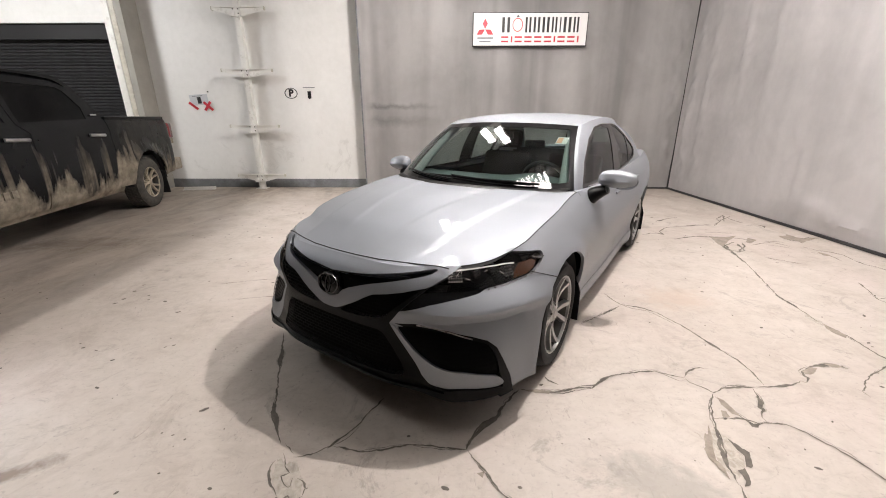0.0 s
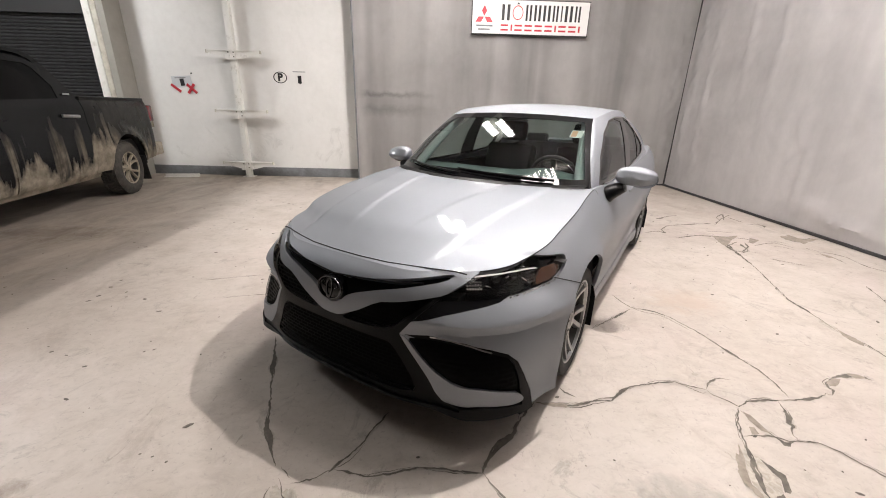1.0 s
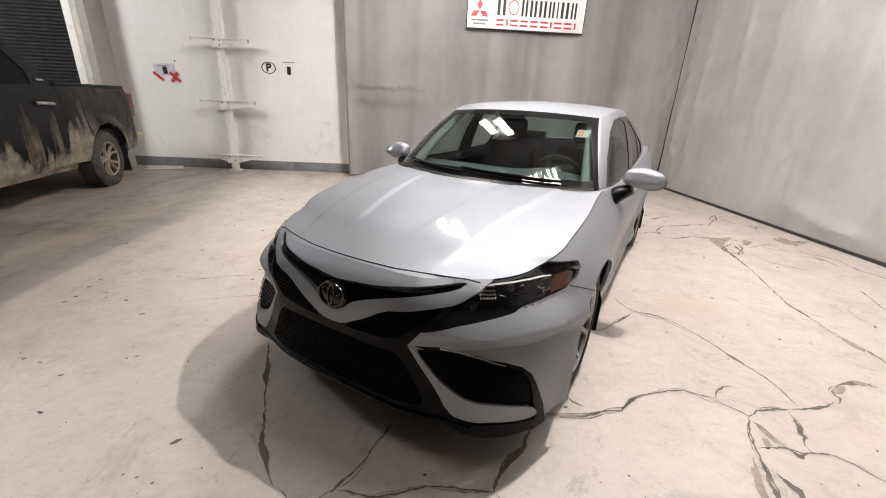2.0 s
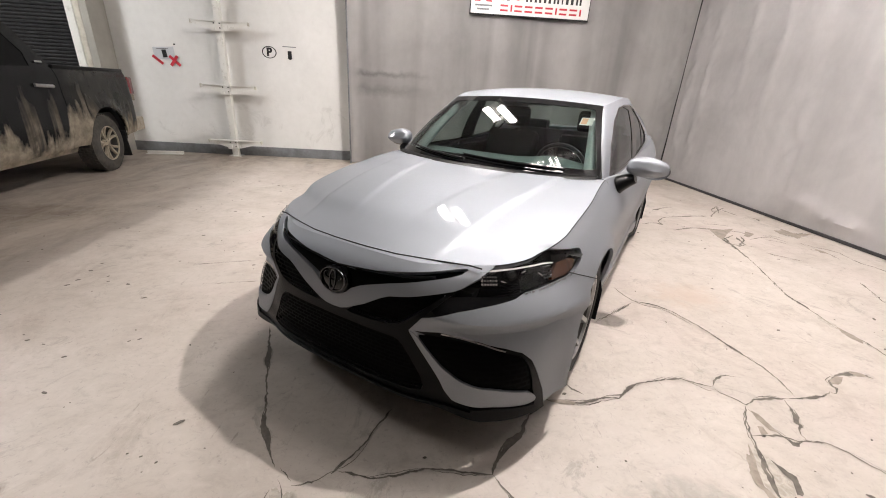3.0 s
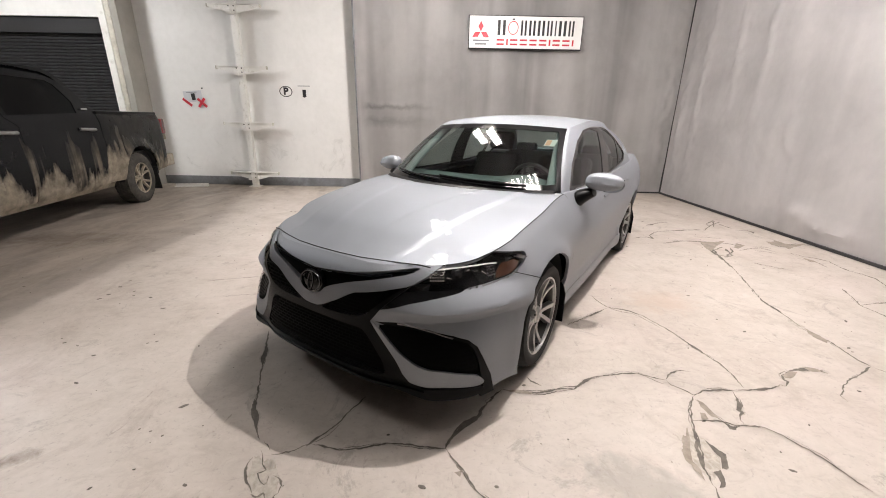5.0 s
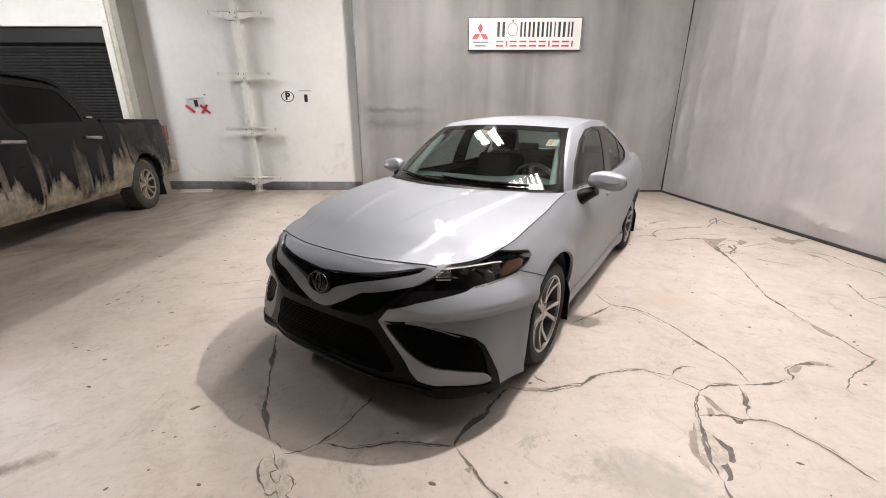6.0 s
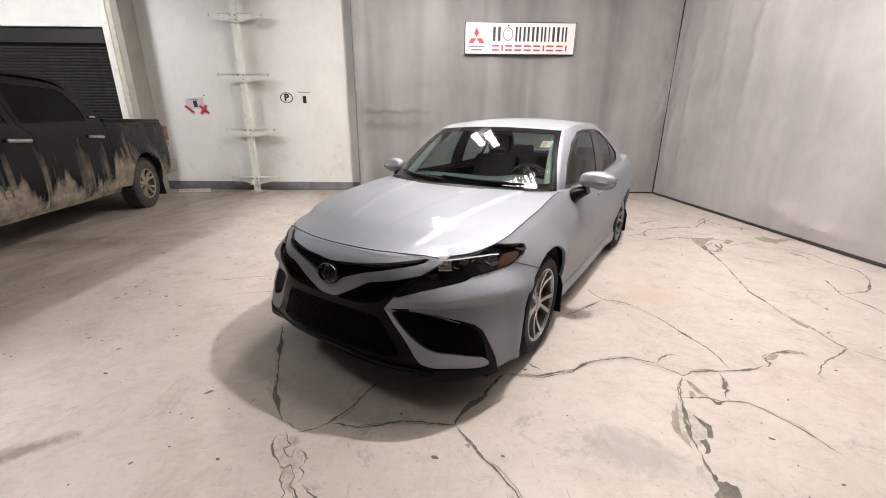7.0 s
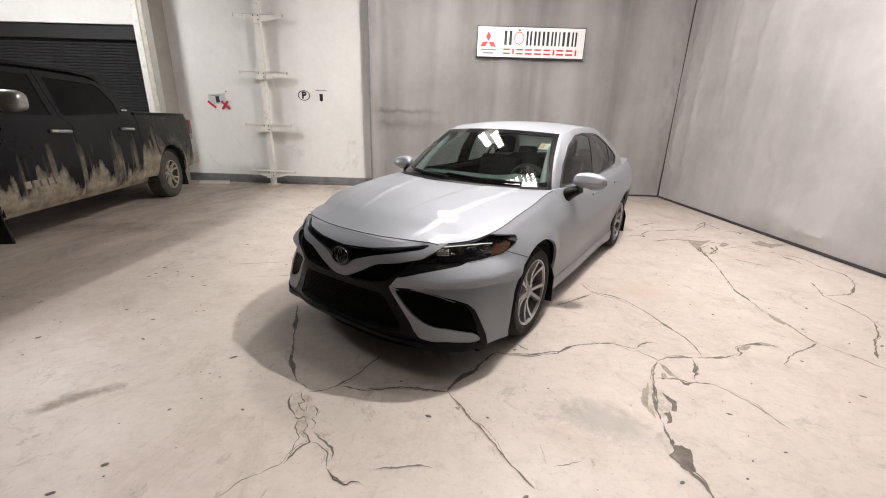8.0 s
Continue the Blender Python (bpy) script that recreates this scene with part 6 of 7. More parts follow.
TWIN = [(s * o, s * 0.23) for s in (1, -1) for o in (0.09, 0.155, 0.22)]
PLAIN = [(s * o, 0.0) for s in (1, -1) for o in (0.16, 0.245, 0.33)]
ceiling_lamp(pose(-0.1, 5.8, LAMP_Z, 0, 0, 99), TWIN, 0.56, 0.052, TUBE)
ceiling_lamp(pose(0.96, 2.78, LAMP_Z, 0, 0, 118), [(0.35 - 0.14 * k, 0.2 - 0.08 * k) for k in range(6)], 0.45, 0.075, TUBE_BRIGHT)
# unseen lamp added to brighten the upper part of the side curtain
ceiling_lamp(pose(3.6, 4.5, LAMP_Z, 0, 0, 98), TWIN, 0.72, 0.052, TUBE_SIDE_FILL)
ceiling_lamp(pose(0.3, 0.5, LAMP_Z, 0, 0, 90), PLAIN, 0.6, 0.076, TUBE_DIM, "dim white high-bay ceiling lamp")
ceiling_lamp(pose(-8.0, 5.4, LAMP_Z, 0, 0, 90), PLAIN, 0.6, 0.076, TUBE_BACK)

# a spot with one short tube for crisp shadows
spot = thing("spot_lamp", "small white spot lamp with an added black light-blocking sheet", "lamp", pose(1.65, 3.12, LAMP_Z), "ceiling lamps")
part("housing", box(-0.82, 0.12, -0.1, 0.1, 0.03, 0.1, None, 0.01), STEEL_WHITE, spot)
bm = bmesh.new()
sweep(bm, [(0, -0.02, -0.09), (0, 0.02, -0.09)], 0.008, 8)
part("tube", bm, TUBE_END, spot, "short brightest lamp tube")
part("tube_holder", box(-0.008, 0.008, -0.04, 0.04, -0.075, 0.03, None, 0.002), STEEL_WHITE, spot)
# deep unseen sheet, added to keep the spot's light off the driving lane
part("light_block_sheet", box(-0.803, -0.797, -0.9, 0.9, -0.825, 0.03), BLACK, spot, "added black sheet that cuts off the light", False)
bm = bmesh.new()
sweep(bm, [(0, 0, 0.1), (0, 0, CEIL - LAMP_Z)], 0.006, 6)
part("hanger", bm, STEEL_WHITE, spot)

# ---------------------------------------------------------------- wall signs
def plate(parent, name, x0, x1, z0, z1, y, material, label="", tilt=0.0, thick=0.004):
    cx, cz = (x0 + x1) / 2, (z0 + z1) / 2
    m = Matrix.Translation((cx, y, cz)) @ pose(0, 0, 0, 0, tilt, 0)
    return part(name, box(x0 - cx, x1 - cx, -thick, 0.0, z0 - cz, z1 - cz, m, 0.0), material, parent, label, False)


SX, SZ, SW, SH = 0.5, 2.785, 2.2, 0.585
SY = 8.56
sign = thing("dealer_sign", "white lightbox sign with black edge, red and black bars", "sign", pose(SX, SY, SZ))
part("frame", box(0, SW, 0.0, 0.05, 0, SH, None, 0.006), SIGN_BLACK, sign)
plate(sign, "face", 0.016, SW - 0.016, 0.016, SH - 0.016, -0.001, SIGN_WHITE)
for turn in (90, 210, 330):
    bm = bmesh.new()
    prism(bm, [(0.004, 0.0), (0.095, -0.05), (0.186, 0.0), (0.095, 0.05)], 0.0, 0.003, Matrix.Translation((0.236, -0.006, 0.295)) @ pose(0, 0, 0, 90) @ pose(0, 0, 0, 0, 0, turn))
    part("red_shape", bm, SIGN_RED, sign, "", False)
for z in (0.145, 0.085):
    plate(sign, "grey_bar", 0.09 if z > 0.1 else 0.13, 0.4 if z > 0.1 else 0.35, z - 0.014, z + 0.014, -0.006, BASEBOARD, "", 0, 0.002)
x = 0.55
for w, kind in ((0.17, 1), (0.22, 0), (0.13, 1), (0.14, 1), (0.15, 1), (0.12, 1), (0.05, 1), (0.16, 1), (0.12, 1)):
    if kind:
        for a, b in ((0.0, 0.34), (0.66, 1.0)) if w > 0.1 else ((0.1, 0.9),):
            plate(sign, "black_bar", x + 0.01 + (w - 0.02) * a, x + 0.01 + (w - 0.02) * b, 0.24, 0.5, -0.006, SIGN_BLACK, "", 0, 0.003)
    else:
        bm = bmesh.new()
        lathe(bm, [(0.108, 0.0), (0.094, 0.0), (0.094, 0.004), (0.108, 0.004)], Matrix.Translation((x + 0.11, -0.006, 0.37)) @ pose(0, 0, 0, 90, 0, 0) @ Matrix.Diagonal((0.92, 1.1, 1, 1)), 40, True)
        part("red_ring", bm, SIGN_RED, sign)
        bm = bmesh.new()
        prism(bm, [(-0.03, 0), (0.03, 0), (0, 0.035)], 0.0, 0.003, Matrix.Translation((x + 0.11, -0.006, 0.505)) @ pose(0, 0, 0, 90, 0, 0))
        part("black_tip", bm, SIGN_BLACK, sign, "", False)
    x += w + 0.028
x = 0.54
for k in range(10):
    w = 0.16 if k not in (1, 6, 9) else 0.045
    for z in ((0.07, 0.1), (0.145, 0.175)) if w > 0.1 else ((0.07, 0.175),):
        plate(sign, "red_bar", x + 0.01, x + w - 0.01 if w > 0.1 else x + 0.04, z[0], z[1], -0.006, SIGN_RED, "", 0, 0.003)
    x += w + 0.028

# parking mark: ring and letter painted on the wall
WY = BACK_Y
mark = thing("parking_mark", "black circled P painted on the white wall", "sign", pose(-3.23, WY, 1.95))
bm = bmesh.new()
lathe(bm, [(0.135, 0.0), (0.117, 0.0), (0.117, 0.003), (0.135, 0.003)], Matrix.Translation((0, -0.001, 0)) @ pose(0, 0, 0, 90) @ Matrix.Diagonal((1, 0.78, 1, 1)), 40, True)
part("ring", bm, SIGN_BLACK, mark)
cu = bpy.data.curves.new("letter", "FONT")
cu.body, cu.size, cu.extrude, cu.offset = "P", 0.19, 0.0015, 0.009
cu.align_x, cu.align_y = "CENTER", "CENTER"
cu.materials.append(SIGN_BLACK)
lt = new("letter", cu)
lt.parent = mark
lt.matrix_local = pose(0.0, -0.003, 0.0, 90)
arrow = thing("arrow_mark", "small black down arrow under a grey line", "sign", pose(-2.85, WY, 1.92))
bm = bmesh.new()
prism(bm, [(-0.036, 0.07), (-0.036, -0.055), (-0.05, -0.055), (0, -0.085), (0.05, -0.055), (0.036, -0.055), (0.036, 0.07)][::-1], 0.0, 0.003, pose(0, -0.001, 0, 90))
part("arrow", bm, SIGN_BLACK, arrow, "", False)
plate(arrow, "line", -0.125, 0.125, 0.135, 0.148, -0.001, BASEBOARD, "", 0, 0.002)
notice = thing("wall_notice", "crumpled white notice with a black arrow and red tape", "sign", pose(-5.18, WY, 1.78))
plate(notice, "paper", -0.19, 0.19, -0.06, 0.15, -0.004, PAPER, "", -4, 0.006)
plate(notice, "arrow", -0.03, 0.05, -0.03, 0.1, -0.011, SIGN_BLACK, "", -6, 0.002)
plate(notice, "line", -0.13, 0.09, 0.112, 0.124, -0.011, BASEBOARD, "", -4, 0.002)
plate(notice, "red_tape", -0.24, -0.02, -0.1, -0.05, -0.014, SIGN_RED, "", 38, 0.003)
plate(notice, "red_tape", 0.06, 0.3, -0.105, -0.055, -0.014, SIGN_RED, "", 42, 0.003)
plate(notice, "red_tape", 0.06, 0.28, -0.105, -0.055, -0.018, SIGN_RED, "", -52, 0.003)
plate(notice, "bolt", 0.2, 0.225, 0.19, 0.215, -0.001, SIGN_BLACK, "", 0, 0.012)

# a loose strip of white trim lying by the wall
bm = bmesh.new()
add_box(bm, -0.32, 0.32, -0.05, 0.05, 0.0, 0.012, None, 0.003)
add_box(bm, -0.32, 0.32, 0.038, 0.05, 0.012, 0.06, None, 0.003)
bmesh.ops.transform(bm, matrix=Matrix.Translation((-5.3, 8.38, 0.003)) @ pose(0, 0, 0, 0, 0, 10), verts=bm.verts)
tagged(mesh_object("loose_trim", bm, STEEL_WHITE), "loose white metal trim strip lying on the floor", "trim strip")


# ---------------------------------------------------------------- floor cracks
crack_count = [0]


def ribbon(bm, line, width, seed, wob, z):
    """A jagged strip of uneven width, thinning out at both ends."""
    n = len(line) - 1
    prev = None
    for k, p in enumerate(line):
        d = (line[min(k + 1, n)] - line[max(k - 1, 0)]).normalized()
        s_ = Vector((-d.y, d.x, 0))
        q = p * 9 + Vector((seed * 7.3, seed * 1.7, 0))
        p = p + s_ * wob * (0.004 * noise.noise(q * 0.9) + 0.006 * noise.noise(q * 2.9) + 0.004 * noise.noise(q * 7.0))
        big = max(0.0, noise.noise(q * 0.6 + Vector((3, 9, 1))) - 0.1)
        w = width * (0.3 + 0.9 * abs(noise.noise(q * 1.9 + Vector((5, 1, 2)))) + 0.5 * abs(noise.noise(q * 6.0)) + 3.2 * big)
        w *= min(1.0, k / 6 + 0.12, (n - k) / 6 + 0.12)
        sh = noise.noise(q * 1.3 + Vector((1, 7, 3))) * 0.9
        row = [bm.verts.new((p + s_ * w * (1 + sh) / 2) + Vector((0, 0, z))), bm.verts.new((p - s_ * w * (1 - sh) / 2) + Vector((0, 0, z)))]
        if prev:
            bm.faces.new((prev[0], prev[1], row[1], row[0]))
        prev = row


def face_up(bm):
    bmesh.ops.recalc_face_normals(bm, faces=bm.faces)
    flip = [f for f in bm.faces if f.normal.z < 0]
    if flip:
        bmesh.ops.reverse_faces(bm, faces=flip)
    return bm


def crack(points, width=0.012):
    """A filled crack: dark jagged core, side strands here and there, worn pale edges."""
    crack_count[0] += 1
    seed = crack_count[0] * 1.37
    rng = random.Random(crack_count[0])
    pts = [Vector((a, b, 0)) for a, b in points]
    n = max(10, int(sum((b - a).length for a, b in zip(pts, pts[1:])) / 0.012))
    line = resample(pts, n)
    bm = bmesh.new()
    ribbon(bm, line, width * 1.2, seed, 1.0, 0.0028)
    for k in range(n // 26):
        i = rng.randrange(0, max(1, n - 14))
        m_ = min(n, i + rng.randrange(9, 26))
        off = rng.choice((-1, 1)) * rng.uniform(0.008, 0.02)
        seg = []
        for q in range(i, m_ + 1):
            d = (line[min(q + 1, n)] - line[max(q - 1, 0)]).normalized()
            seg.append(line[q] + Vector((-d.y, d.x, 0)) * off * max(0.0, math.sin(math.pi * (q - i) / max(1, m_ - i))) ** 0.7)
        ribbon(bm, seg, width * 0.45, seed, 1.0, 0.0026)
    ob = part("crack", face_up(bm), CRACK, floor, "", False, False)
    bm = bmesh.new()
    ribbon(bm, line, width * 1.9, seed, 1.0, 0.0014)
    part("worn_edge", face_up(bm), CRACK_PALE, ob, "", False, False)
    return ob


def patch(points, seed=1, material=None, z=0.0034):
    """A broken-edged filler patch."""
    pts = [Vector((a, b, 0)) for a, b in points]
    line = resample(pts + [pts[0]], 120)[:-1]
    c_ = sum(pts, Vector()) / len(pts)
    bm = bmesh.new()
    ring_ = []
    for p in line:
        j = 1 + 0.2 * noise.noise(p * 14 + Vector((seed * 5, 0, 0))) + 0.14 * noise.noise(p * 45) + 0.06 * noise.noise(p * 110)
        q = c_ + (p - c_) * j
        ring_.append(bm.verts.new((q.x, q.y, z)))
    f = bm.faces.new(ring_)
    bmesh.ops.triangulate(bm, faces=[f])
    return part("filler_patch", face_up(bm), material or CRACK, floor, "", False, False)


crack([(0.461, 1.936), (0.57, 1.904), (0.659, 1.906), (0.763, 1.944), (0.873, 1.951), (0.95, 2.016), (1.02, 2.062), (1.112, 2.083), (1.223, 2.105), (1.311, 2.113), (1.385, 2.073), (1.456, 2.048)], 0.011)
crack([(0.534, 1.93), (0.622, 1.928), (0.711, 1.927), (0.816, 1.962), (0.9, 1.976), (0.989, 2.044), (1.072, 2.068)], 0.006)
crack([(1.311, 2.113), (1.373, 2.055), (1.414, 2.02), (1.45, 2.03)], 0.006)
crack([(0.627, 2.051), (0.637, 2.016), (0.666, 1.991), (0.694, 1.975)], 0.009)
crack([(1.456, 2.048), (1.461, 1.996), (1.494, 1.975), (1.524, 1.951), (1.543, 1.915), (1.624, 1.958), (1.712, 1.968), (1.827, 1.971)], 0.008)
crack([(1.827, 1.971), (1.943, 1.974), (2.039, 1.989), (2.126, 2.026)], 0.012)
crack([(2.126, 2.026), (2.149, 2.009), (2.194, 2.06), (2.182, 2.083), (2.202, 2.116), (2.304, 2.168), (2.4, 2.191), (2.469, 2.189), (2.497, 2.174), (2.522, 2.155)], 0.012)
crack([(1.456, 2.048), (1.496, 2.095), (1.565, 2.14), (1.607, 2.151), (1.656, 2.138)], 0.009)
crack([(1.42, 3.234), (1.449, 3.098), (1.478, 3.022), (1.523, 3.0), (1.635, 2.948), (1.706, 2.87), (1.755, 2.749), (1.8, 2.636), (1.832, 2.462), (1.871, 2.322), (1.903, 2.225), (1.899, 2.109), (1.878, 1.986)], 0.01)
crack([(1.459, 3.046), (1.532, 2.951), (1.642, 2.9), (1.703, 2.8), (1.75, 2.684)], 0.006)
crack([(1.057, 2.708), (1.144, 2.761), (1.26, 2.853), (1.344, 2.896), (1.469, 2.995)], 0.006)
crack([(3.446, 4.797), (3.385, 4.565), (3.288, 4.26), (3.208, 3.987), (3.128, 3.759), (3.013, 3.469), (2.908, 3.199), (2.899, 3.03), (2.874, 2.85), (2.85, 2.717)], 0.009)
crack([(2.85, 2.717), (2.852, 2.596), (2.885, 2.551), (2.871, 2.421), (2.858, 2.301), (2.872, 2.231)], 0.012)
crack([(2.872, 2.231), (2.911, 2.172), (2.967, 2.104), (3.014, 2.03), (3.034, 1.966), (3.063, 1.936), (3.088, 1.882)], 0.009)
crack([(2.863, 2.23), (2.738, 2.159), (2.601, 2.09), (2.5, 2.033), (2.446, 1.975), (2.395, 1.938), (2.391, 1.887)], 0.008)
crack([(1.53, 1.887), (1.55, 1.832), (1.556, 1.76), (1.571, 1.721), (1.586, 1.672), (1.625, 1.675), (1.67, 1.695)], 0.009)
crack([(1.411, 1.716), (1.501, 1.722), (1.568, 1.715), (1.621, 1.686), (1.689, 1.685), (1.757, 1.673), (1.81, 1.634), (1.844, 1.56), (1.882, 1.5), (1.905, 1.425), (1.923, 1.362), (1.942, 1.318)], 0.008)
crack([(1.794, 1.96), (1.774, 1.893), (1.755, 1.847), (1.707, 1.801), (1.722, 1.79), (1.683, 1.746), (1.67, 1.695)], 0.011)
crack([(1.532, 1.907), (1.465, 1.808), (1.409, 1.704), (1.368, 1.604), (1.327, 1.525), (1.306, 1.462), (1.284, 1.385), (1.278, 1.329)], 0.01)
crack([(1.278, 1.329), (1.261, 1.272), (1.258, 1.222), (1.247, 1.167), (1.247, 1.132), (1.25, 1.073), (1.254, 1.011), (1.268, 0.97), (1.271, 0.926), (1.272, 0.888), (1.265, 0.829)], 0.013)
crack([(1.504, 1.873), (1.432, 1.775), (1.416, 1.727)], 0.007)
crack([(3.908, 3.514), (3.833, 3.359), (3.717, 3.145), (3.722, 3.021), (3.735, 2.871), (3.71, 2.72), (3.669, 2.617)], 0.008)
crack([(3.669, 2.617), (3.561, 2.487), (3.475, 2.393), (3.379, 2.327), (3.236, 2.175), (3.132, 2.06)], 0.012)
crack([(3.717, 3.145), (3.871, 3.185), (4.003, 3.211), (4.132, 3.29), (4.33, 3.481), (4.426, 3.613), (4.509, 3.785), (4.494, 3.906), (4.442, 3.991), (4.462, 4.127)], 0.009)
crack([(4.462, 4.127), (4.501, 4.294), (4.445, 4.394), (4.348, 4.449), (4.327, 4.561)], 0.013)
crack([(2.614, 5.079), (2.762, 5.145), (2.844, 5.156), (2.9, 5.094), (2.921, 5.239), (3.081, 5.411), (3.273, 5.49), (3.607, 5.565), (3.837, 5.598)], 0.014)
crack([(3.111, 5.03), (3.284, 5.007), (3.44, 4.961), (3.519, 4.863)], 0.014)
crack([(3.519, 4.863), (3.354, 4.585), (3.326, 4.453), (3.322, 4.313)], 0.016)
crack([(3.602, 4.71), (3.551, 4.55), (3.503, 4.436), (3.35, 4.35)], 0.014)
crack([(4.02, 4.798), (4.164, 4.795), (4.209, 4.72)], 0.012)
crack([(3.917, 4.648), (4.036, 4.604), (4.101, 4.518)], 0.01)
crack([(3.577, 4.239), (3.603, 4.177), (3.6, 4.099)], 0.009)
crack([(3.679, 4.046), (3.753, 4.022), (3.791, 3.996)], 0.009)
crack([(4.313, 4.596), (4.296, 4.502)], 0.012)
crack([(4.103, 5.834), (4.156, 5.961), (4.406, 6.189), (4.154, 5.784)], 0.014)
crack([(4.351, 6.022), (4.354, 5.843), (4.38, 5.704)], 0.012)
crack([(4.311, 5.558), (4.505, 5.612), (4.547, 5.538), (4.49, 5.426)], 0.012)
crack([(-1.138, 2.527), (-1.063, 2.311), (-0.981, 2.068), (-0.91, 1.864), (-0.858, 1.711), (-0.792, 1.596), (-0.749, 1.525)], 0.01)
crack([(-0.726, 1.522), (-0.692, 1.493), (-0.663, 1.465)], 0.008)
crack([(-0.732, 1.426), (-0.743, 1.396), (-0.73, 1.342), (-0.694, 1.291), (-0.656, 1.248)], 0.012)
crack([(-0.656, 1.248), (-0.626, 1.233), (-0.609, 1.251), (-0.589, 1.219)], 0.007)
crack([(-0.717, 1.471), (-0.689, 1.438), (-0.681, 1.4), (-0.644, 1.361), (-0.675, 1.345), (-0.647, 1.303), (-0.619, 1.292), (-0.619, 1.336)], 0.007)
crack([(-0.604, 1.337), (-0.568, 1.321), (-0.551, 1.288), (-0.551, 1.254)], 0.012)
crack([(-0.551, 1.254), (-0.563, 1.237), (-0.529, 1.207), (-0.532, 1.18), (-0.545, 1.16)], 0.007)
crack([(-0.632, 1.233), (-0.63, 1.181), (-0.607, 1.145), (-0.58, 1.11), (-0.589, 1.085), (-0.58, 1.041), (-0.593, 1.007), (-0.597, 0.966)], 0.006)
crack([(-0.597, 0.966), (-0.606, 0.947), (-0.638, 0.933), (-0.669, 0.901)], 0.009)
crack([(-0.669, 0.901), (-0.701, 0.88), (-0.737, 0.855), (-0.762, 0.813), (-0.778, 0.792), (-0.796, 0.77)], 0.007)
crack([(-0.598, 1.235), (-0.565, 1.185), (-0.571, 1.147), (-0.539, 1.113), (-0.516, 1.086), (-0.541, 1.067), (-0.564, 1.035), (-0.581, 0.992), (-0.596, 0.953)], 0.006)
crack([(-0.516, 1.086), (-0.48, 1.077), (-0.436, 1.049), (-0.414, 1.024), (-0.408, 0.986), (-0.4, 0.946)], 0.009)
crack([(-0.524, 1.15), (-0.496, 1.126), (-0.458, 1.093), (-0.411, 1.057), (-0.389, 1.019), (-0.385, 0.987)], 0.009)
crack([(-0.4, 0.946), (-0.376, 0.918), (-0.336, 0.892), (-0.302, 0.874), (-0.286, 0.889)], 0.009)
crack([(-0.387, 0.935), (-0.347, 0.885), (-0.304, 0.866), (-0.284, 0.861), (-0.272, 0.881), (-0.243, 0.883), (-0.206, 0.868)], 0.007)
crack([(-0.659, 1.445), (-0.613, 1.453), (-0.564, 1.472), (-0.529, 1.499), (-0.5, 1.512)], 0.008)
crack([(-0.5, 1.512), (-0.412, 1.492), (-0.359, 1.476), (-0.264, 1.492), (-0.138, 1.526), (-0.038, 1.518), (0.062, 1.504), (0.134, 1.499)], 0.01)
crack([(-0.516, 1.495), (-0.456, 1.575), (-0.404, 1.65), (-0.363, 1.738), (-0.306, 1.849)], 0.01)
crack([(0.134, 1.499), (0.166, 1.574), (0.201, 1.641), (0.247, 1.679), (0.301, 1.723), (0.341, 1.787), (0.403, 1.875), (0.453, 1.933)], 0.013)
crack([(0.134, 1.499), (0.177, 1.434), (0.217, 1.373), (0.257, 1.298), (0.307, 1.232), (0.345, 1.166), (0.381, 1.108), (0.407, 1.049), (0.462, 0.966), (0.516, 0.889)], 0.01)
crack([(-0.193, 0.946), (-0.14, 0.961), (-0.089, 0.958), (-0.052, 0.972), (0.023, 0.983), (0.075, 0.971)], 0.009)
crack([(0.624, 1.011), (0.683, 1.021), (0.726, 1.036), (0.767, 1.045)], 0.006)
crack([(1.029, 2.679), (1.226, 2.814), (1.417, 2.96)], 0.006)
crack([(2.921, 4.884), (3.117, 4.957), (3.307, 5.013), (3.473, 4.985), (3.65, 4.974), (3.789, 4.911), (3.873, 4.813)], 0.02)
crack([(3.612, 4.767), (3.391, 4.624), (3.318, 4.463), (3.412, 4.407), (3.62, 4.593), (3.688, 4.746)], 0.016)
crack([(3.434, 4.948), (3.384, 4.71), (3.343, 4.479), (3.292, 4.267), (3.213, 4.046)], 0.014)
crack([(3.717, 4.633), (3.899, 4.711), (4.062, 4.76), (4.124, 4.679), (4.159, 4.57)], 0.01)
crack([(3.558, 4.198), (3.621, 4.133), (3.705, 4.073), (3.805, 3.994)], 0.008)
crack([(4.353, 5.013), (4.37, 4.826), (4.704, 4.975), (4.831, 4.881)], 0.018)
crack([(3.851, 5.537), (4.14, 5.847), (4.479, 6.123)], 0.016)
crack([(4.223, 4.391), (4.289, 4.322), (4.334, 4.229), (4.3, 4.086)], 0.012)
crack([(3.139, 5.786), (3.41, 5.96), (3.606, 6.036)], 0.016)
crack([(3.506, 5.211), (3.69, 5.199), (3.865, 5.135)], 0.012)
patch([(1.366, 1.657), (1.401, 1.591), (1.411, 1.507), (1.354, 1.402), (1.285, 1.355), (1.258, 1.414), (1.268, 1.517)], 1, CRACK_PALE, 0.0009)
patch([(1.355, 1.656), (1.295, 1.599), (1.247, 1.52), (1.235, 1.458), (1.245, 1.4), (1.256, 1.357), (1.273, 1.406), (1.264, 1.459), (1.295, 1.533), (1.332, 1.591)], 2, CRACK_MID, 0.0034)
patch([(1.398, 1.57), (1.421, 1.532), (1.442, 1.499), (1.428, 1.461), (1.391, 1.413), (1.373, 1.421), (1.406, 1.478), (1.396, 1.516)], 3, CRACK, 0.0034)
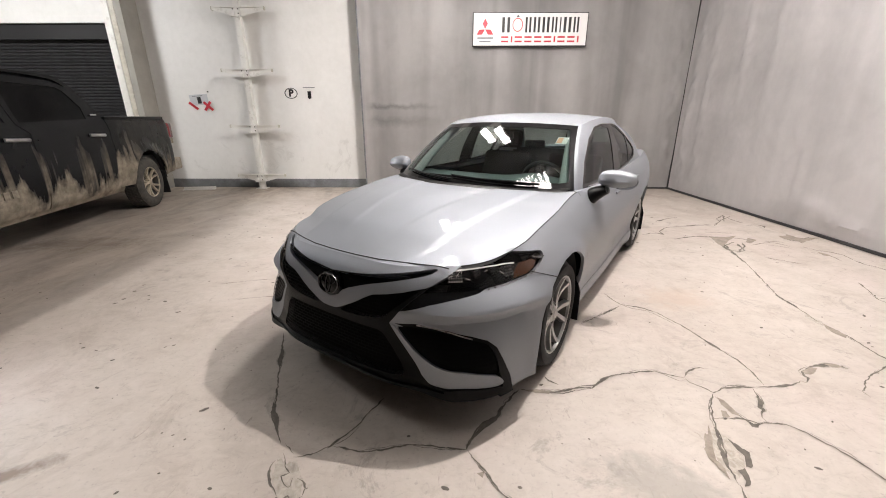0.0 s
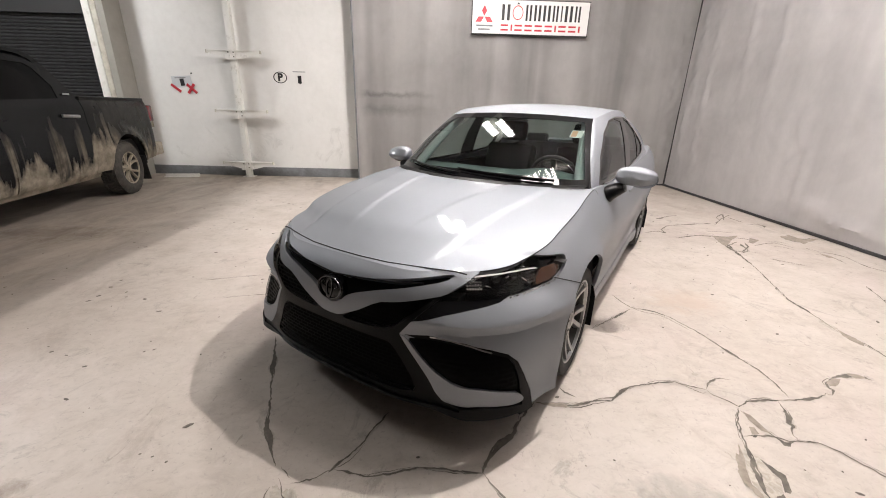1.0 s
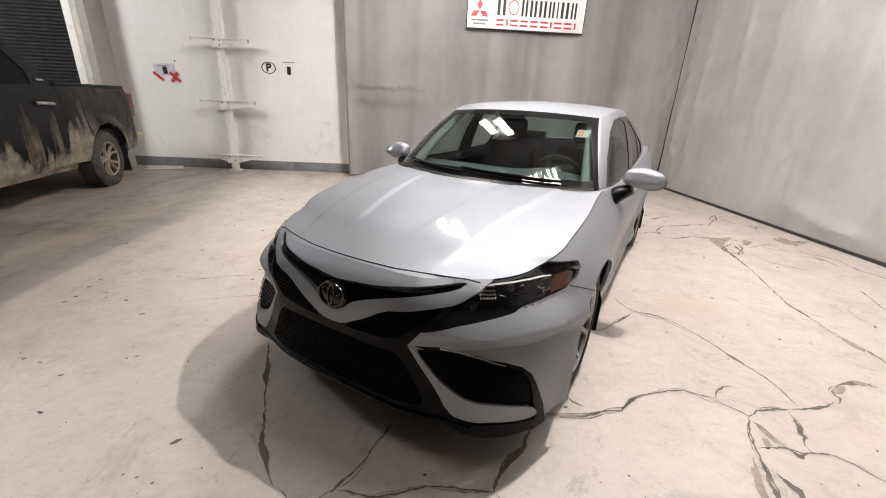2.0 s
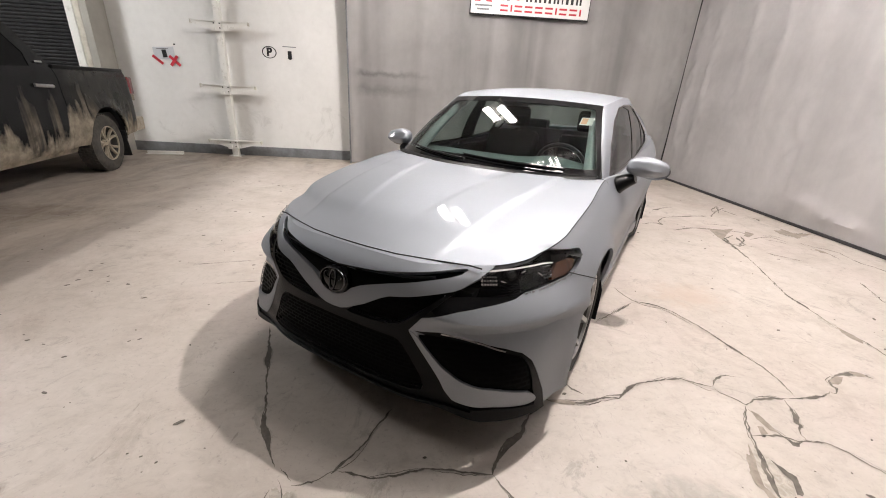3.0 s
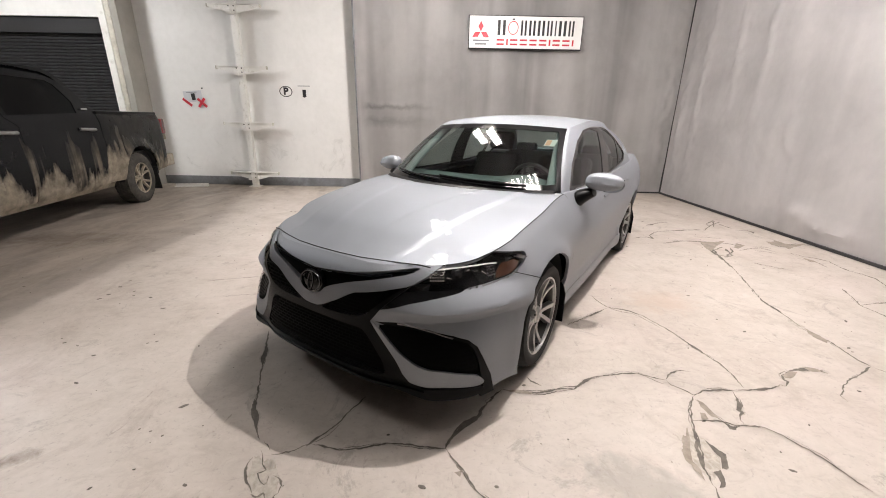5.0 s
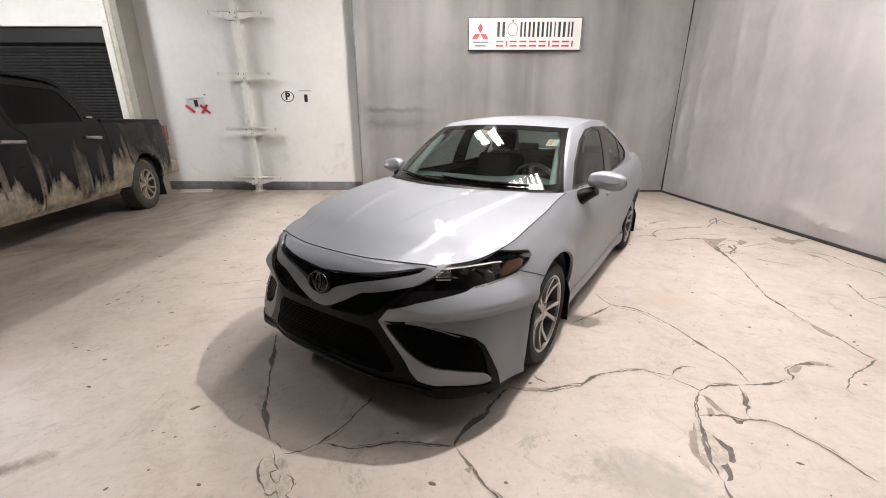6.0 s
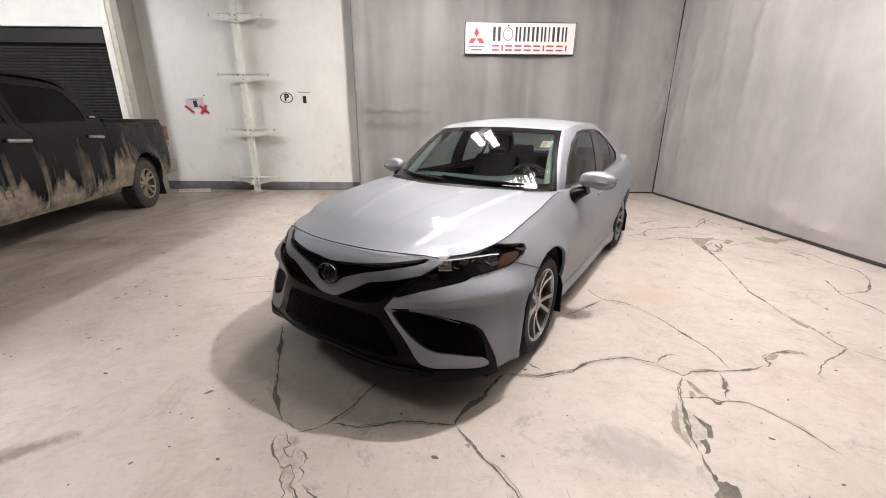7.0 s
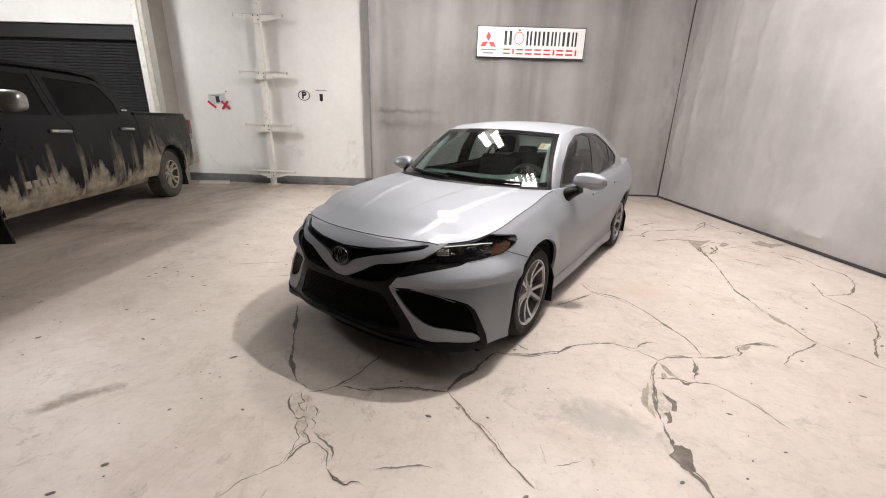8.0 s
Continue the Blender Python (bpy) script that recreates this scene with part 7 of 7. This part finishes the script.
patch([(1.32, 1.396), (1.359, 1.411), (1.348, 1.367), (1.323, 1.32), (1.293, 1.318), (1.318, 1.344), (1.324, 1.374)], 4, CRACK, 0.0034)
patch([(1.538, 1.882), (1.56, 1.852), (1.563, 1.773), (1.562, 1.738), (1.535, 1.753), (1.524, 1.824)], 5, CRACK_MID, 0.0034)
patch([(1.491, 1.779), (1.515, 1.769), (1.508, 1.728), (1.465, 1.719)], 6, CRACK_MID, 0.0034)
patch([(1.576, 1.705), (1.596, 1.678), (1.628, 1.681), (1.601, 1.652), (1.572, 1.66)], 7, CRACK, 0.0034)
patch([(1.257, 1.161), (1.294, 1.163), (1.316, 1.143), (1.314, 1.103), (1.289, 1.069), (1.278, 1.03), (1.262, 1.011), (1.231, 1.016), (1.219, 1.039), (1.215, 1.08), (1.205, 1.103), (1.228, 1.131)], 8, CRACK, 0.0034)
patch([(1.242, 1.185), (1.27, 1.212), (1.268, 1.186), (1.243, 1.16)], 9, CRACK, 0.0034)
patch([(2.868, 2.73), (2.874, 2.668), (2.885, 2.609), (2.882, 2.541), (2.844, 2.509), (2.823, 2.564), (2.828, 2.644)], 10, CRACK_MID, 0.0034)
patch([(2.291, 2.163), (2.338, 2.159), (2.289, 2.119), (2.237, 2.089), (2.201, 2.088), (2.202, 2.116)], 11, CRACK_MID, 0.0034)
patch([(2.411, 2.202), (2.48, 2.199), (2.498, 2.169), (2.433, 2.162)], 12, CRACK_MID, 0.0034)
patch([(3.456, 4.985), (3.645, 4.986), (3.813, 5.029), (3.558, 4.805), (3.354, 4.585), (3.353, 4.681), (3.415, 4.851)], 13, CRACK_MID, 0.0034)
patch([(3.906, 4.953), (3.954, 4.852), (3.766, 4.709), (3.754, 4.767)], 14, CRACK_MID, 0.0034)
patch([(4.366, 5.031), (4.54, 5.097), (4.56, 4.989), (4.622, 4.932), (4.861, 4.981), (4.642, 4.871), (4.408, 4.722), (4.415, 4.844), (4.31, 4.895)], 15, CRACK_MID, 0.0034)
patch([(0.16, 1.568), (0.222, 1.671), (0.323, 1.737), (0.3, 1.688), (0.228, 1.627), (0.18, 1.574)], 16, CRACK, 0.0034)
patch([(0.17, 1.37), (0.208, 1.381), (0.198, 1.345)], 17, CRACK_MID, 0.0034)
patch([(-0.523, 1.146), (-0.501, 1.14), (-0.478, 1.12), (-0.502, 1.126)], 18, CRACK_MID, 0.0034)
patch([(-0.728, 1.431), (-0.646, 1.436), (-0.577, 1.33), (-0.552, 1.238), (-0.565, 1.185), (-0.552, 1.112), (-0.592, 1.127), (-0.649, 1.232), (-0.703, 1.313)], 19, CRACK_PALE, 0.0009)
patch([(-0.475, 1.064), (-0.417, 1.05), (-0.388, 0.997), (-0.397, 0.953), (-0.421, 0.995), (-0.443, 1.032)], 20, CRACK_PALE, 0.0009)
patch([(2.873, 2.884), (2.89, 2.753), (2.826, 2.705), (2.821, 2.812)], 21, CRACK_PALE, 0.0009)
patch([(4.3, 4.396), (4.347, 4.333), (4.341, 4.233), (4.263, 4.274)], 22, CRACK_MID, 0.0034)
patch([(0.459, 1.928), (0.577, 1.927), (0.638, 1.913), (0.61, 1.893), (0.526, 1.906)], 23, CRACK_MID, 0.0034)
crack([(-2.06, 3.4), (-1.83, 3.47), (-1.64, 3.52)], 0.005)
crack([(-1.77, 3.06), (-1.61, 3.11), (-1.45, 3.14)], 0.005)

# grit and small crumbs scattered over the floor
grit = bmesh.new()
rng = random.Random(5)
for k in range(260):
    x, y = rng.uniform(-4.5, 4.0), rng.uniform(0.6, 7.5)
    r = rng.uniform(0.0025, 0.0065)
    rr = bmesh.ops.create_icosphere(grit, subdivisions=1, radius=r)
    bmesh.ops.transform(grit, matrix=Matrix.Translation((x, y, r * 0.35)) @ pose(0, 0, 0, 0, 0, rng.uniform(0, 360)) @ Matrix.Diagonal((1.3, 0.8, 0.5, 1)), verts=rr["verts"])
for k in range(110):
    x, y = rng.uniform(-3.6, 4.2), rng.uniform(0.7, 6.5)
    if -1.3 < x < 2.2 and y > 1.9 and k % 4:
        x = rng.uniform(-3.4, -1.3)
    r = rng.uniform(0.007, 0.017)
    rr = bmesh.ops.create_icosphere(grit, subdivisions=1, radius=r)
    bmesh.ops.transform(grit, matrix=Matrix.Translation((x, y, 0.002)) @ pose(0, 0, 0, 0, 0, rng.uniform(-30, 60)) @ Matrix.Diagonal((rng.uniform(1.0, 1.8), 0.7, 0.14, 1)), verts=rr["verts"])
tagged(mesh_object("floor_grit", grit, CRACK, False), "scattered dark crumbs of dirt on the concrete", "grit", kind="stuff")
